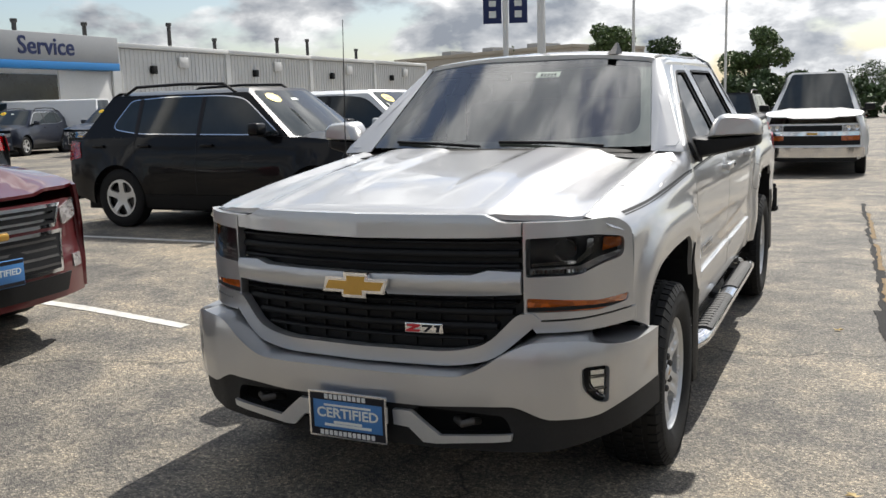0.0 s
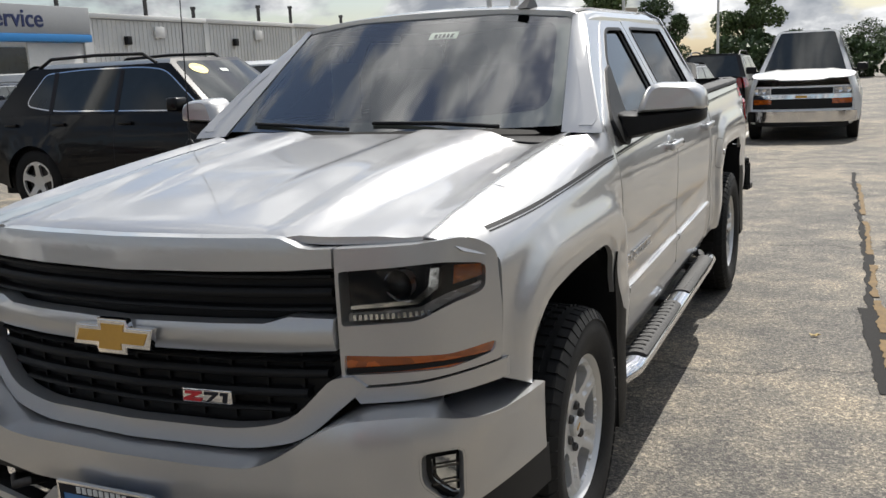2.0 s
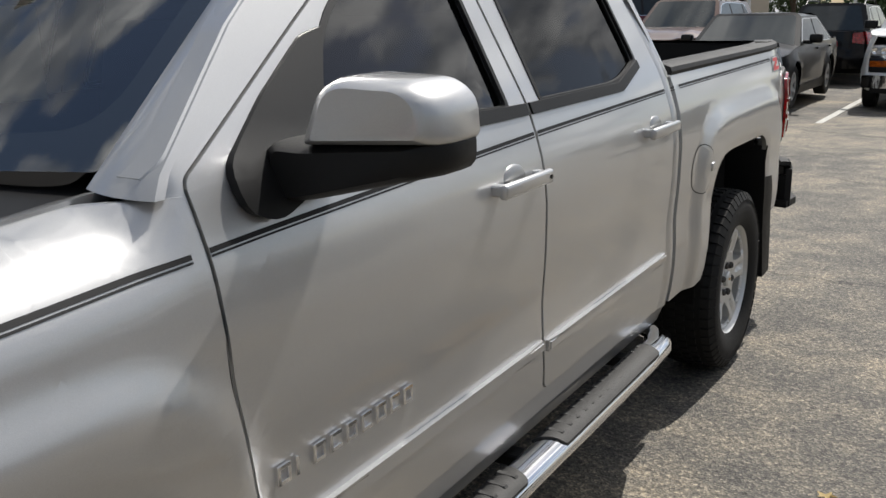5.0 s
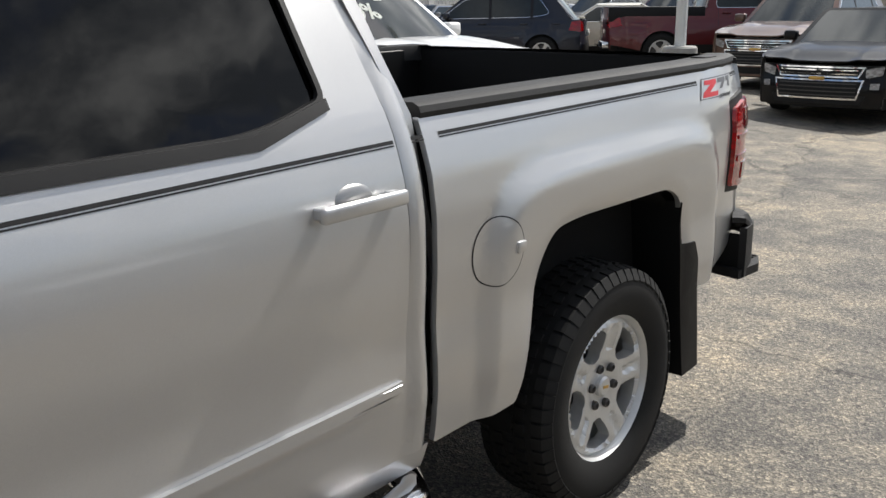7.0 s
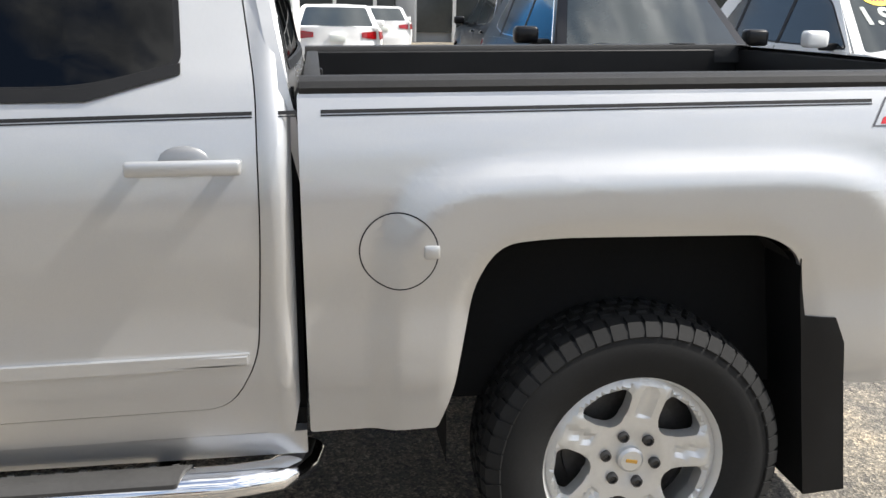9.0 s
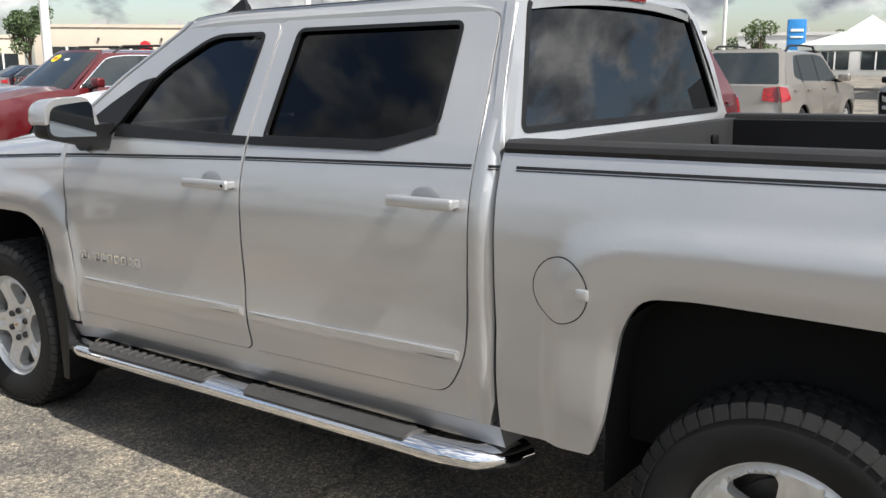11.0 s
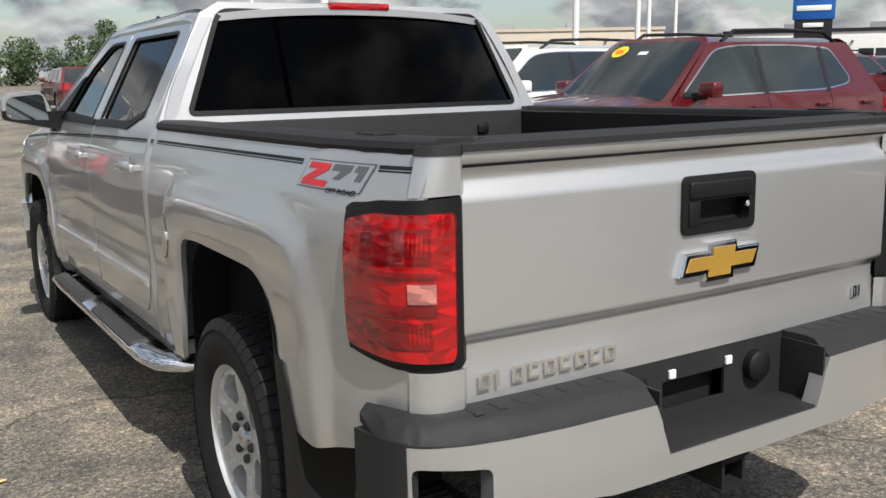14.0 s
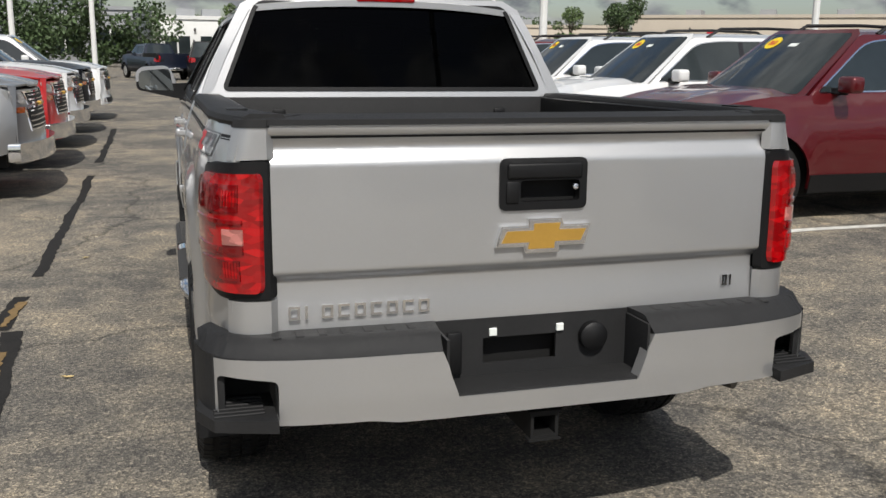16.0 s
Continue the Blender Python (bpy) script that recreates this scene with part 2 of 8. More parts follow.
WHITEMETAL = mat("white_steel", (0.72, 0.72, 0.70), 0.45, var=0.06, scale=1.5)
SIDING = mat("white_siding", (0.66, 0.655, 0.635), 0.5, var=0.07, scale=0.6)
GREYFASCIA = mat("grey_fascia", (0.30, 0.31, 0.32), 0.5, var=0.05, scale=0.7)
DARKGLASS = mat("dark_window", (0.02, 0.026, 0.028), 0.05, var=0.3, scale=0.4, rough_var=0.02)
DARKGLASS.node_tree.nodes["Principled BSDF"].inputs["IOR"].default_value = 1.8
BEIGE = mat("beige_stucco", (0.50, 0.44, 0.36), 0.85, var=0.08, scale=0.5, bump=0.3, bump_scale=40)
CONCRETE = mat("concrete", (0.36, 0.35, 0.33), 0.85, var=0.15, scale=2.0, bump=0.4, bump_scale=120)
REDSIGN = mat("red_panel", (0.50, 0.02, 0.03), 0.4)
BARK = mat("bark", (0.09, 0.065, 0.045), 0.9, var=0.3, scale=8, bump=0.6, bump_scale=60)
LINEPAINT = mat("worn_white_line", (0.55, 0.54, 0.50), 0.8, var=0.35, scale=14, bump=0.5, bump_scale=160)
TAR = mat("tar_seal", (0.016, 0.015, 0.014), 0.88, var=0.5, scale=5, bump=0.5, bump_scale=120)
OLDYELLOW = mat("faded_yellow_paint", (0.185, 0.120, 0.048), 0.85, var=0.35, scale=12, bump=0.5, bump_scale=150)


def leaf_mat(name, rgb):
    m, t, b = node_mat(name)
    oi = t.nodes.new("ShaderNodeNewGeometry")
    r = ramp_node(t, oi.outputs["Random Per Island"], [(0.0, [c * 0.55 for c in rgb]), (1.0, [c * 1.5 for c in rgb])])
    t.links.new(r.outputs[0], b.inputs["Base Color"])
    b.inputs["Roughness"].default_value = 0.6
    b.inputs["Subsurface Weight"].default_value = 0.0
    return m


LEAF = leaf_mat("leaf_green", (0.095, 0.140, 0.048))
LEAFDARK = leaf_mat("leaf_dark", (0.06, 0.095, 0.036))


def asphalt():
    """Worn asphalt: exposed light aggregate, broad washed-out patches, oil stains and fine cracks."""
    m, t, b = node_mat("asphalt")
    co = t.nodes.new("ShaderNodeTexCoord")

    def vor(scale, feature="F1"):
        v = t.nodes.new("ShaderNodeTexVoronoi"); v.feature = feature
        v.inputs["Scale"].default_value = scale
        t.links.new(co.outputs["Object"], v.inputs["Vector"])
        return v
    stones = vor(125)
    cellcol = t.nodes.new("ShaderNodeSeparateColor"); t.links.new(stones.outputs["Color"], cellcol.inputs[0])
    broad = noise_node(t, 0.55, 6, 0.6)
    midn = noise_node(t, 3.2, 5, 0.65)
    s1 = t.nodes.new("ShaderNodeMath"); s1.operation = "MULTIPLY_ADD"; s1.inputs[1].default_value = 0.55
    t.links.new(broad.outputs["Fac"], s1.inputs[0])
    s2 = t.nodes.new("ShaderNodeMath"); s2.operation = "MULTIPLY"; s2.inputs[1].default_value = 0.45
    t.links.new(midn.outputs["Fac"], s2.inputs[0]); t.links.new(s2.outputs[0], s1.inputs[2])
    base = ramp_node(t, s1.outputs[0], [(0.36, (0.078, 0.074, 0.069)), (0.46, (0.132, 0.122, 0.107)), (0.53, (0.205, 0.183, 0.149)), (0.64, (0.335, 0.282, 0.208))])
    agg = ramp_node(t, cellcol.outputs[0], [(0.0, (0.52, 0.52, 0.52)), (0.5, (0.86, 0.86, 0.86)), (0.78, (1.18, 1.17, 1.12)), (1.0, (2.0, 1.92, 1.78))])
    mul = t.nodes.new("ShaderNodeMix"); mul.data_type, mul.blend_type = "RGBA", "MULTIPLY"; mul.inputs["Factor"].default_value = 1.0
    t.links.new(base.outputs[0], mul.inputs["A"]); t.links.new(agg.outputs[0], mul.inputs["B"])
    # clumps of coarse and fine stone
    clump = noise_node(t, 38, 4, 0.7)
    cl = ramp_node(t, clump.outputs["Fac"], [(0.34, (0.45, 0.45, 0.46)), (0.50, (1.0, 1.0, 1.0)), (0.66, (1.5, 1.47, 1.4))])
    mulc = t.nodes.new("ShaderNodeMix"); mulc.data_type, mulc.blend_type = "RGBA", "MULTIPLY"; mulc.inputs["Factor"].default_value = 1.0
    t.links.new(mul.outputs["Result"], mulc.inputs["A"]); t.links.new(cl.outputs[0], mulc.inputs["B"])
    mul = mulc
    # cracks
    warp = noise_node(t, 1.3, 5, 0.6)
    wv = t.nodes.new("ShaderNodeVectorMath"); wv.operation = "MULTIPLY_ADD"; wv.inputs[1].default_value = (0.9, 0.9, 0)
    t.links.new(warp.outputs["Color"], wv.inputs[0]); t.links.new(co.outputs["Object"], wv.inputs[2])
    cr = t.nodes.new("ShaderNodeTexVoronoi"); cr.feature = "DISTANCE_TO_EDGE"; cr.inputs["Scale"].default_value = 0.30
    t.links.new(wv.outputs[0], cr.inputs["Vector"])
    crack = ramp_node(t, cr.outputs["Distance"], [(0.0, (0.25, 0.25, 0.25)), (0.006, (1, 1, 1))])
    mul2 = t.nodes.new("ShaderNodeMix"); mul2.data_type, mul2.blend_type = "RGBA", "MULTIPLY"; mul2.inputs["Factor"].default_value = 0.8
    t.links.new(mul.outputs["Result"], mul2.inputs["A"]); t.links.new(crack.outputs[0], mul2.inputs["B"])
    t.links.new(mul2.outputs["Result"], b.inputs["Base Color"])
    b.inputs["Roughness"].default_value = 0.78
    bp = t.nodes.new("ShaderNodeBump"); bp.inputs["Strength"].default_value, bp.inputs["Distance"].default_value = 0.6, 0.006
    t.links.new(stones.outputs["Distance"], bp.inputs["Height"]); t.links.new(bp.outputs[0], b.inputs["Normal"])
    return m


ASPHALT = asphalt()


# ---------------- mesh helpers ----------------
def finish(bm, name, material, parent=None, label="", smooth=True, sharp=35):
    me = bpy.data.meshes.new(name)
    bm.normal_update()
    if smooth:
        lim = radians(sharp)
        for f in bm.faces:
            f.smooth = True
        for e in bm.edges:
            if len(e.link_faces) == 2 and e.calc_face_angle(0) > lim:
                e.smooth = False
    bm.to_mesh(me)
    bm.free()
    if material is not None:
        me.materials.append(material)
    ob = new(name, me)
    if parent is not None:
        ob.parent = parent
    if label:
        ob["label"] = label
    return ob


def part(name, bm, material, parent, label="", smooth=True, sharp=35):
    return finish(bm, name, material, parent, label, smooth, sharp)


def empty(name, label, category, m=None, group="", kind=""):
    e = new(name)
    e.empty_display_size = 0.2
    if m is not None:
        e.matrix_basis = m
    return tagged(e, label, category, group, kind)


def box(bm, x0, x1, y0, y1, z0, z1, bevel=0.0, seg=2):
    vs = [bm.verts.new((x, y, z)) for x in (x0, x1) for y in (y0, y1) for z in (z0, z1)]
    fs = [bm.faces.new([vs[i] for i in q]) for q in ((0, 1, 3, 2), (4, 6, 7, 5), (0, 4, 5, 1), (2, 3, 7, 6), (0, 2, 6, 4), (1, 5, 7, 3))]
    if bevel:
        es = list({e for f in fs for e in f.edges})
        bmesh.ops.bevel(bm, geom=es, offset=bevel, segments=seg, affect="EDGES", profile=0.5)
    return bm


def boxm(*a, **k):
    return box(bmesh.new(), *a, **k)


def prism(bm, loop, lift, axis, d0, d1):
    """A closed 2D loop swept from d0 to d1; lift(a, b, d) -> place."""
    va = [bm.verts.new(lift(a, b, d0)) for a, b in loop]
    vb = [bm.verts.new(lift(a, b, d1)) for a, b in loop]
    bm.faces.new(va)
    bm.faces.new(vb[::-1])
    n = len(loop)
    for i in range(n):
        bm.faces.new((va[i], vb[i], vb[(i + 1) % n], va[(i + 1) % n]))
    bmesh.ops.recalc_face_normals(bm, faces=bm.faces)
    return bm


def tube(path, radii, seg=14, flat=1.0, cap=True):
    """A tube along a path of points; radii one value or one a point."""
    bm = bmesh.new()
    pts = [Vector(p) for p in path]
    rad = radii if isinstance(radii, (list, tuple)) else [radii] * len(pts)
    rings = []
    for i, p in enumerate(pts):
        d = (pts[min(i + 1, len(pts) - 1)] - pts[max(i - 1, 0)]).normalized()
        ref = Vector((0, 0, 1)) if abs(d.z) < 0.95 else Vector((1, 0, 0))
        u = d.cross(ref).normalized()
        v = u.cross(d)
        rings.append([bm.verts.new(p + rad[i] * (math.cos(a) * u + flat * math.sin(a) * v)) for a in [2 * math.pi * k / seg for k in range(seg)]])
    for a, b in zip(rings, rings[1:]):
        for k in range(seg):
            bm.faces.new((a[k], a[(k + 1) % seg], b[(k + 1) % seg], b[k]))
    if cap:
        bm.faces.new(rings[0][::-1])
        bm.faces.new(rings[-1])
    bmesh.ops.recalc_face_normals(bm, faces=bm.faces)
    return bm


def lathe(profile, axis="x", seg=48, bm=None):
    """profile: (along, radius) pairs, turned round the axis."""
    bm = bm or bmesh.new()
    rings = []
    for a, r in profile:
        ring = []
        for k in range(seg):
            c, s = math.cos(2 * math.pi * k / seg) * r, math.sin(2 * math.pi * k / seg) * r
            ring.append(bm.verts.new((a, c, s) if axis == "x" else (c, s, a) if axis == "z" else (c, a, s)))
        rings.append(ring)
    for p, q in zip(rings, rings[1:]):
        for k in range(seg):
            bm.faces.new((p[k], p[(k + 1) % seg], q[(k + 1) % seg], q[k]))
    bmesh.ops.recalc_face_normals(bm, faces=bm.faces)
    return bm


def rounded(points, r=0.03, n=4):
    """Round the corners of a 2D loop; r one radius or one a corner."""
    out_pts = []
    m = len(points)
    for i, p in enumerate(points):
        p, a, b = Vector(p[:2]), Vector(points[i - 1][:2]), Vector(points[(i + 1) % m][:2])
        rr = points[i][2] if len(points[i]) > 2 else r
        da, db = (a - p), (b - p)
        rr = min(rr, da.length * 0.45, db.length * 0.45)
        if rr < 1e-4:
            out_pts.append((p.x, p.y))
            continue
        s, e = p + da.normalized() * rr, p + db.normalized() * rr
        for k in range(n + 1):
            f = k / n
            q = (1 - f) ** 2 * s + 2 * f * (1 - f) * p + f * f * e
            out_pts.append((q.x, q.y))
    return out_pts


def inset(loop, d):
    """Shrink a 2D loop by d."""
    area = sum(loop[i - 1][0] * loop[i][1] - loop[i][0] * loop[i - 1][1] for i in range(len(loop)))
    sgn = 1 if area > 0 else -1
    res = []
    n = len(loop)
    for i in range(n):
        p, a, b = Vector(loop[i]), Vector(loop[i - 1]), Vector(loop[(i + 1) % n])
        d1, d2 = (p - a), (b - p)
        if d1.length < 1e-6 or d2.length < 1e-6:
            d1 = d2 = (b - a)
        n1 = Vector((-d1.y, d1.x)).normalized() * sgn
        n2 = Vector((-d2.y, d2.x)).normalized() * sgn
        k = n1 + n2
        k = k / max(k.dot(k) / 2, 0.5)
        q = p + k * d
        res.append((q.x, q.y))
    return res


def skin(loops, surf, step=0.04, thick=(0, 0, 0), holes=(), lift3=None):
    """A sheet with the exact 2D outlines, cut by a grid and laid on surf(a, b) -> place; its rim is folded by thick."""
    bm = bmesh.new()
    edges = []
    for loop in [loops, *holes]:
        vs = [bm.verts.new((a, b, 0)) for a, b in loop]
        edges += [bm.edges.new((vs[i - 1], vs[i])) for i in range(len(vs))]
    bmesh.ops.triangle_fill(bm, edges=edges, use_beauty=True, use_dissolve=False, normal=(0, 0, 1))
    for ax in (0, 1):
        lo, hi = min(p[ax] for p in loops), max(p[ax] for p in loops)
        st = step[ax] if isinstance(step, (tuple, list)) else step
        k = math.floor(lo / st) + 1
        while k * st < hi:
            co, no = [0, 0, 0], [0, 0, 0]
            co[ax], no[ax] = k * st, 1
            bmesh.ops.bisect_plane(bm, geom=bm.verts[:] + bm.edges[:] + bm.faces[:], plane_co=co, plane_no=no, dist=1e-5)
            k += 1
    bmesh.ops.dissolve_degenerate(bm, dist=1e-5, edges=bm.edges[:])
    rim = [e for e in bm.edges if len(e.link_faces) == 1]
    for v in bm.verts:
        v.co = Vector(surf(v.co.x, v.co.y))
    bmesh.ops.recalc_face_normals(bm, faces=bm.faces)
    into = thick if callable(thick) else (lambda co: Vector(thick))
    inward = into(sum((v.co for v in bm.verts), Vector()) / max(len(bm.verts), 1))
    if inward.length:
        s = sum((f.normal * f.calc_area() for f in bm.faces), Vector())
        if s.dot(inward) > 0:
            bmesh.ops.reverse_faces(bm, faces=bm.faces)
        ex = bmesh.ops.extrude_edge_only(bm, edges=rim)
        for v in ex["geom"]:
            if isinstance(v, bmesh.types.BMVert):
                v.co += into(v.co.copy())
        for e in rim:
            e.smooth = False
    return bm


def mirrored(bm):
    """A copy of the mesh on the other side of x = 0."""
    b2 = bm.copy()
    for v in b2.verts:
        v.co.x = -v.co.x
    bmesh.ops.reverse_faces(b2, faces=b2.faces)
    return b2


def sstep(a, b, x):
    t = min(max((x - a) / (b - a), 0), 1)
    return t * t * (3 - 2 * t)


def smooth_table(xs, ys, n=400, width=0.02):
    g = np.linspace(xs[0], xs[-1], n)
    v = np.interp(g, xs, ys)
    w = max(int(width / (g[1] - g[0])), 1)
    ker = np.hanning(2 * w + 3)
    ker /= ker.sum()
    pad = len(ker) // 2
    v = np.convolve(np.concatenate([2 * v[0] - v[pad:0:-1], v, 2 * v[-1] - v[-2:-pad - 2:-1]]), ker, "valid")
    return lambda x: float(np.interp(x, g, v))


def text_mesh(body, size, depth=0.002, bold=0.0, shear=0.0, width=None):
    """Writing as a mesh in the x-y plane, centred on its own middle."""
    cu = bpy.data.curves.new("txt", "FONT")
    cu.body, cu.size, cu.extrude, cu.offset, cu.shear = body, size, depth, bold, shear
    cu.align_x, cu.align_y, cu.resolution_u = "CENTER", "CENTER", 3
    ob = bpy.data.objects.new("txt", cu)
    me = bpy.data.meshes.new_from_object(ob)
    bm = bmesh.new()
    bm.from_mesh(me)
    bpy.data.objects.remove(ob)
    bpy.data.meshes.remove(me)
    bpy.data.curves.remove(cu)
    if width:
        xs = [v.co.x for v in bm.verts]
        k = width / max(max(xs) - min(xs), 1e-6)
        c = (max(xs) + min(xs)) / 2
        for v in bm.verts:
            v.co.x = (v.co.x - c) * k
    return bm


def placed(bm, m):
    bm.transform(m)
    return bm


# ---------------- the silver crew-cab pickup ----------------
# the truck faces -y, its front axle at y = 0, the driver's side at +x
base_side = smooth_table([0.30, 0.42, 0.50, 0.58, 0.66, 0.74, 0.84, 0.98, 1.12, 1.22, 1.30, 1.36, 1.40, 1.80, 1.95],
                         [0.87, 0.918, 0.952, 0.966, 0.975, 0.976, 0.972, 0.982, 0.984, 0.972, 0.948, 0.925, 0.905, 0.695, 0.616], width=0.035)
ARCH_F, ARCH_R = 0.0, 3.645


hood_edge_z = smooth_table([-1.05, -0.80, -0.60, -0.30, 0.0, 0.30, 0.55, 1.0], [1.165, 1.200, 1.238, 1.275, 1.305, 1.332, 1.352, 1.372], width=0.08)


def flare(y, z):
    b = 0.0
    # a broad squared bulge round each arch, then a lip that steps in round the opening
    for yc, hw, top, lc, lw, lt, e in ((ARCH_F + 0.01, 0.66, 1.175, -0.03, 0.515, 1.045, 5), (ARCH_R + 0.03, 0.735, 1.235, 3.635, 0.505, 1.066, 6)):
        u, v = abs(y - yc) / hw, max(z - 0.35, 0) / (top - 0.35)
        r = (u ** e + v ** e) ** (1 / e)
        b += 0.027 * (1 - sstep(0.875, 0.985, r)) - 0.004 * (1 - sstep(0.60, 0.90, r))
        u, v = abs(y - lc) / lw, max(z - 0.35, 0) / (lt - 0.35)
        r = (u ** 5 + v ** 5) ** 0.2
        b -= 0.011 * (1 - sstep(0.88, 0.985, r))
    return b


def side_x(y, z):
    x = base_side(z) + flare(y, z)
    if y < -0.25:
        x -= 0.125 * ((-0.25 - y) / 0.7) ** 2.2
    if y > 4.25:
        x -= 0.07 * ((y - 4.25) / 0.45) ** 2
    if y < 0.75:
        # the fender rolls over to the bonnet seam
        zt = hood_edge_z(y)
        k = (z - (zt - 0.16)) / 0.1565
        if k > 0:
            xs = 0.81
            r = xs + (max(x, xs) - xs) * math.sqrt(max(1 - min(k, 1.0) ** 2.6, 0))
            w = 1 - sstep(0.42, 0.56, y)
            x = x * (1 - w) + r * w
    return x


def on_side(y, z):
    return (side_x(y, z), y, z)


def off_side(d):
    return lambda y, z: (side_x(y, z) + d, y, z)


def badge_blocks(n, width, h):
    """Letter-sized open blocks of a name badge, in the x-y plane about the middle."""
    res = []
    pitch = width / n
    for k in range(n):
        bm = bmesh.new()
        x0, w_, s_ = -width / 2 + k * pitch, pitch * 0.70, h * 0.20
        box(bm, x0, x0 + s_, -h / 2, h / 2, 0, 0.005)
        if k != 1:
            box(bm, x0 + s_, x0 + w_, h / 2 - s_, h / 2, 0, 0.005)
            box(bm, x0 + s_, x0 + w_, -h / 2, -h / 2 + s_, 0, 0.005)
            if k % 2 == 0:
                box(bm, x0 + w_ - s_, x0 + w_, -h / 2 + s_, h / 2 - s_, 0, 0.005)
        res.append(bm)
    return res


truck = empty("pickup_truck", "silver crew-cab pickup truck with chrome side steps and tinted windows", "pickup truck", STANCE)


def both(name, bm, material, label="", parent=None, **k):
    m2 = mirrored(bm)
    a = part(name, bm, material, parent or truck, label, **k)
    b = part(name, m2, material, parent or truck, label, **k)
    return a, b


FOLD = (-0.018, 0, 0)
arch_f = [(-0.50, 0.74, 0.02), (-0.47, 0.86, 0.05), (-0.36, 0.960, 0.10), (-0.10, 0.985, 0.1), (0.26, 0.985, 0.10), (0.37, 0.93, 0.06), (0.425, 0.70, 0.03), (0.43, 0.52, 0)]
fender = rounded([(-0.624, 0.800, 0.01), *arch_f, (0.594, 0.52, 0.01), (0.614, 0.70, 0.05), (0.571, 1.00, 0.2), (0.566, 1.20, 0.05), (0.560, 1.345, 0.005), (0.525, 1.348, 0.0),
                  (0.30, hood_edge_z(0.30), 0.0), (0.0, hood_edge_z(0.0), 0.0), (-0.3, hood_edge_z(-0.3), 0.0), (-0.60, hood_edge_z(-0.6), 0.0), (-0.765, hood_edge_z(-0.765), 0.01), (-0.735, 1.165, 0.0), (-0.626, 1.130, 0.01)], 0.0)
both("front_fender", skin(inset(fender, 0.002), on_side, 0.02, FOLD), SILVER)

front_door = rounded([(0.600, 0.565, 0.03), (1.725, 0.580, 0.05), (1.700, 0.72, 0.06), (1.708, 1.36, 0.02), (1.690, 1.775, 0.04), (1.32, 1.775, 0.06), (0.92, 1.560, 0.1), (0.565, 1.365, 0.02), (0.575, 1.0, 0.2), (0.620, 0.70, 0.05)], 0.02, 5)
rear_door = rounded([(1.730, 0.580, 0.03), (2.62, 0.595, 0.06), (2.695, 0.72, 0.12), (2.715, 1.05, 0.1), (2.715, 1.36, 0.05), (2.665, 1.765, 0.05), (1.695, 1.780, 0.03), (1.713, 1.36, 0.02), (1.705, 0.72, 0.06)], 0.02, 5)
win_f = rounded([(0.885, 1.385, 0.02), (1.612, 1.362, 0.02), (1.618, 1.735, 0.03), (1.32, 1.735, 0.08), (1.06, 1.595, 0.08)], 0.02, 5)
win_r = rounded([(1.790, 1.362, 0.02), (2.34, 1.362, 0.1), (2.545, 1.415, 0.03), (2.530, 1.735, 0.03), (1.795, 1.740, 0.03)], 0.02, 5)
cab_side = [(0.600, 0.500), (2.770, 0.520), (2.786, 0.60), (2.790, 1.36), (2.755, 1.60), (2.715, 1.782), (2.62, 1.800), (1.30, 1.805), (1.12, 1.790), (0.80, 1.590), (0.515, 1.375), (0.530, 1.350), (0.560, 1.20), (0.600, 0.90), (0.610, 0.70)]
hole_f, hole_r = front_door, rear_door


def cab_shell(y, z):
    # the post behind the rear door bulges, then rolls in to the gap
    k = max(0, (y - 2.752) / 0.038)
    return (side_x(y, z) - 0.005 + 0.010 * sstep(2.70, 2.735, y) - 0.030 * k * k, y, z)


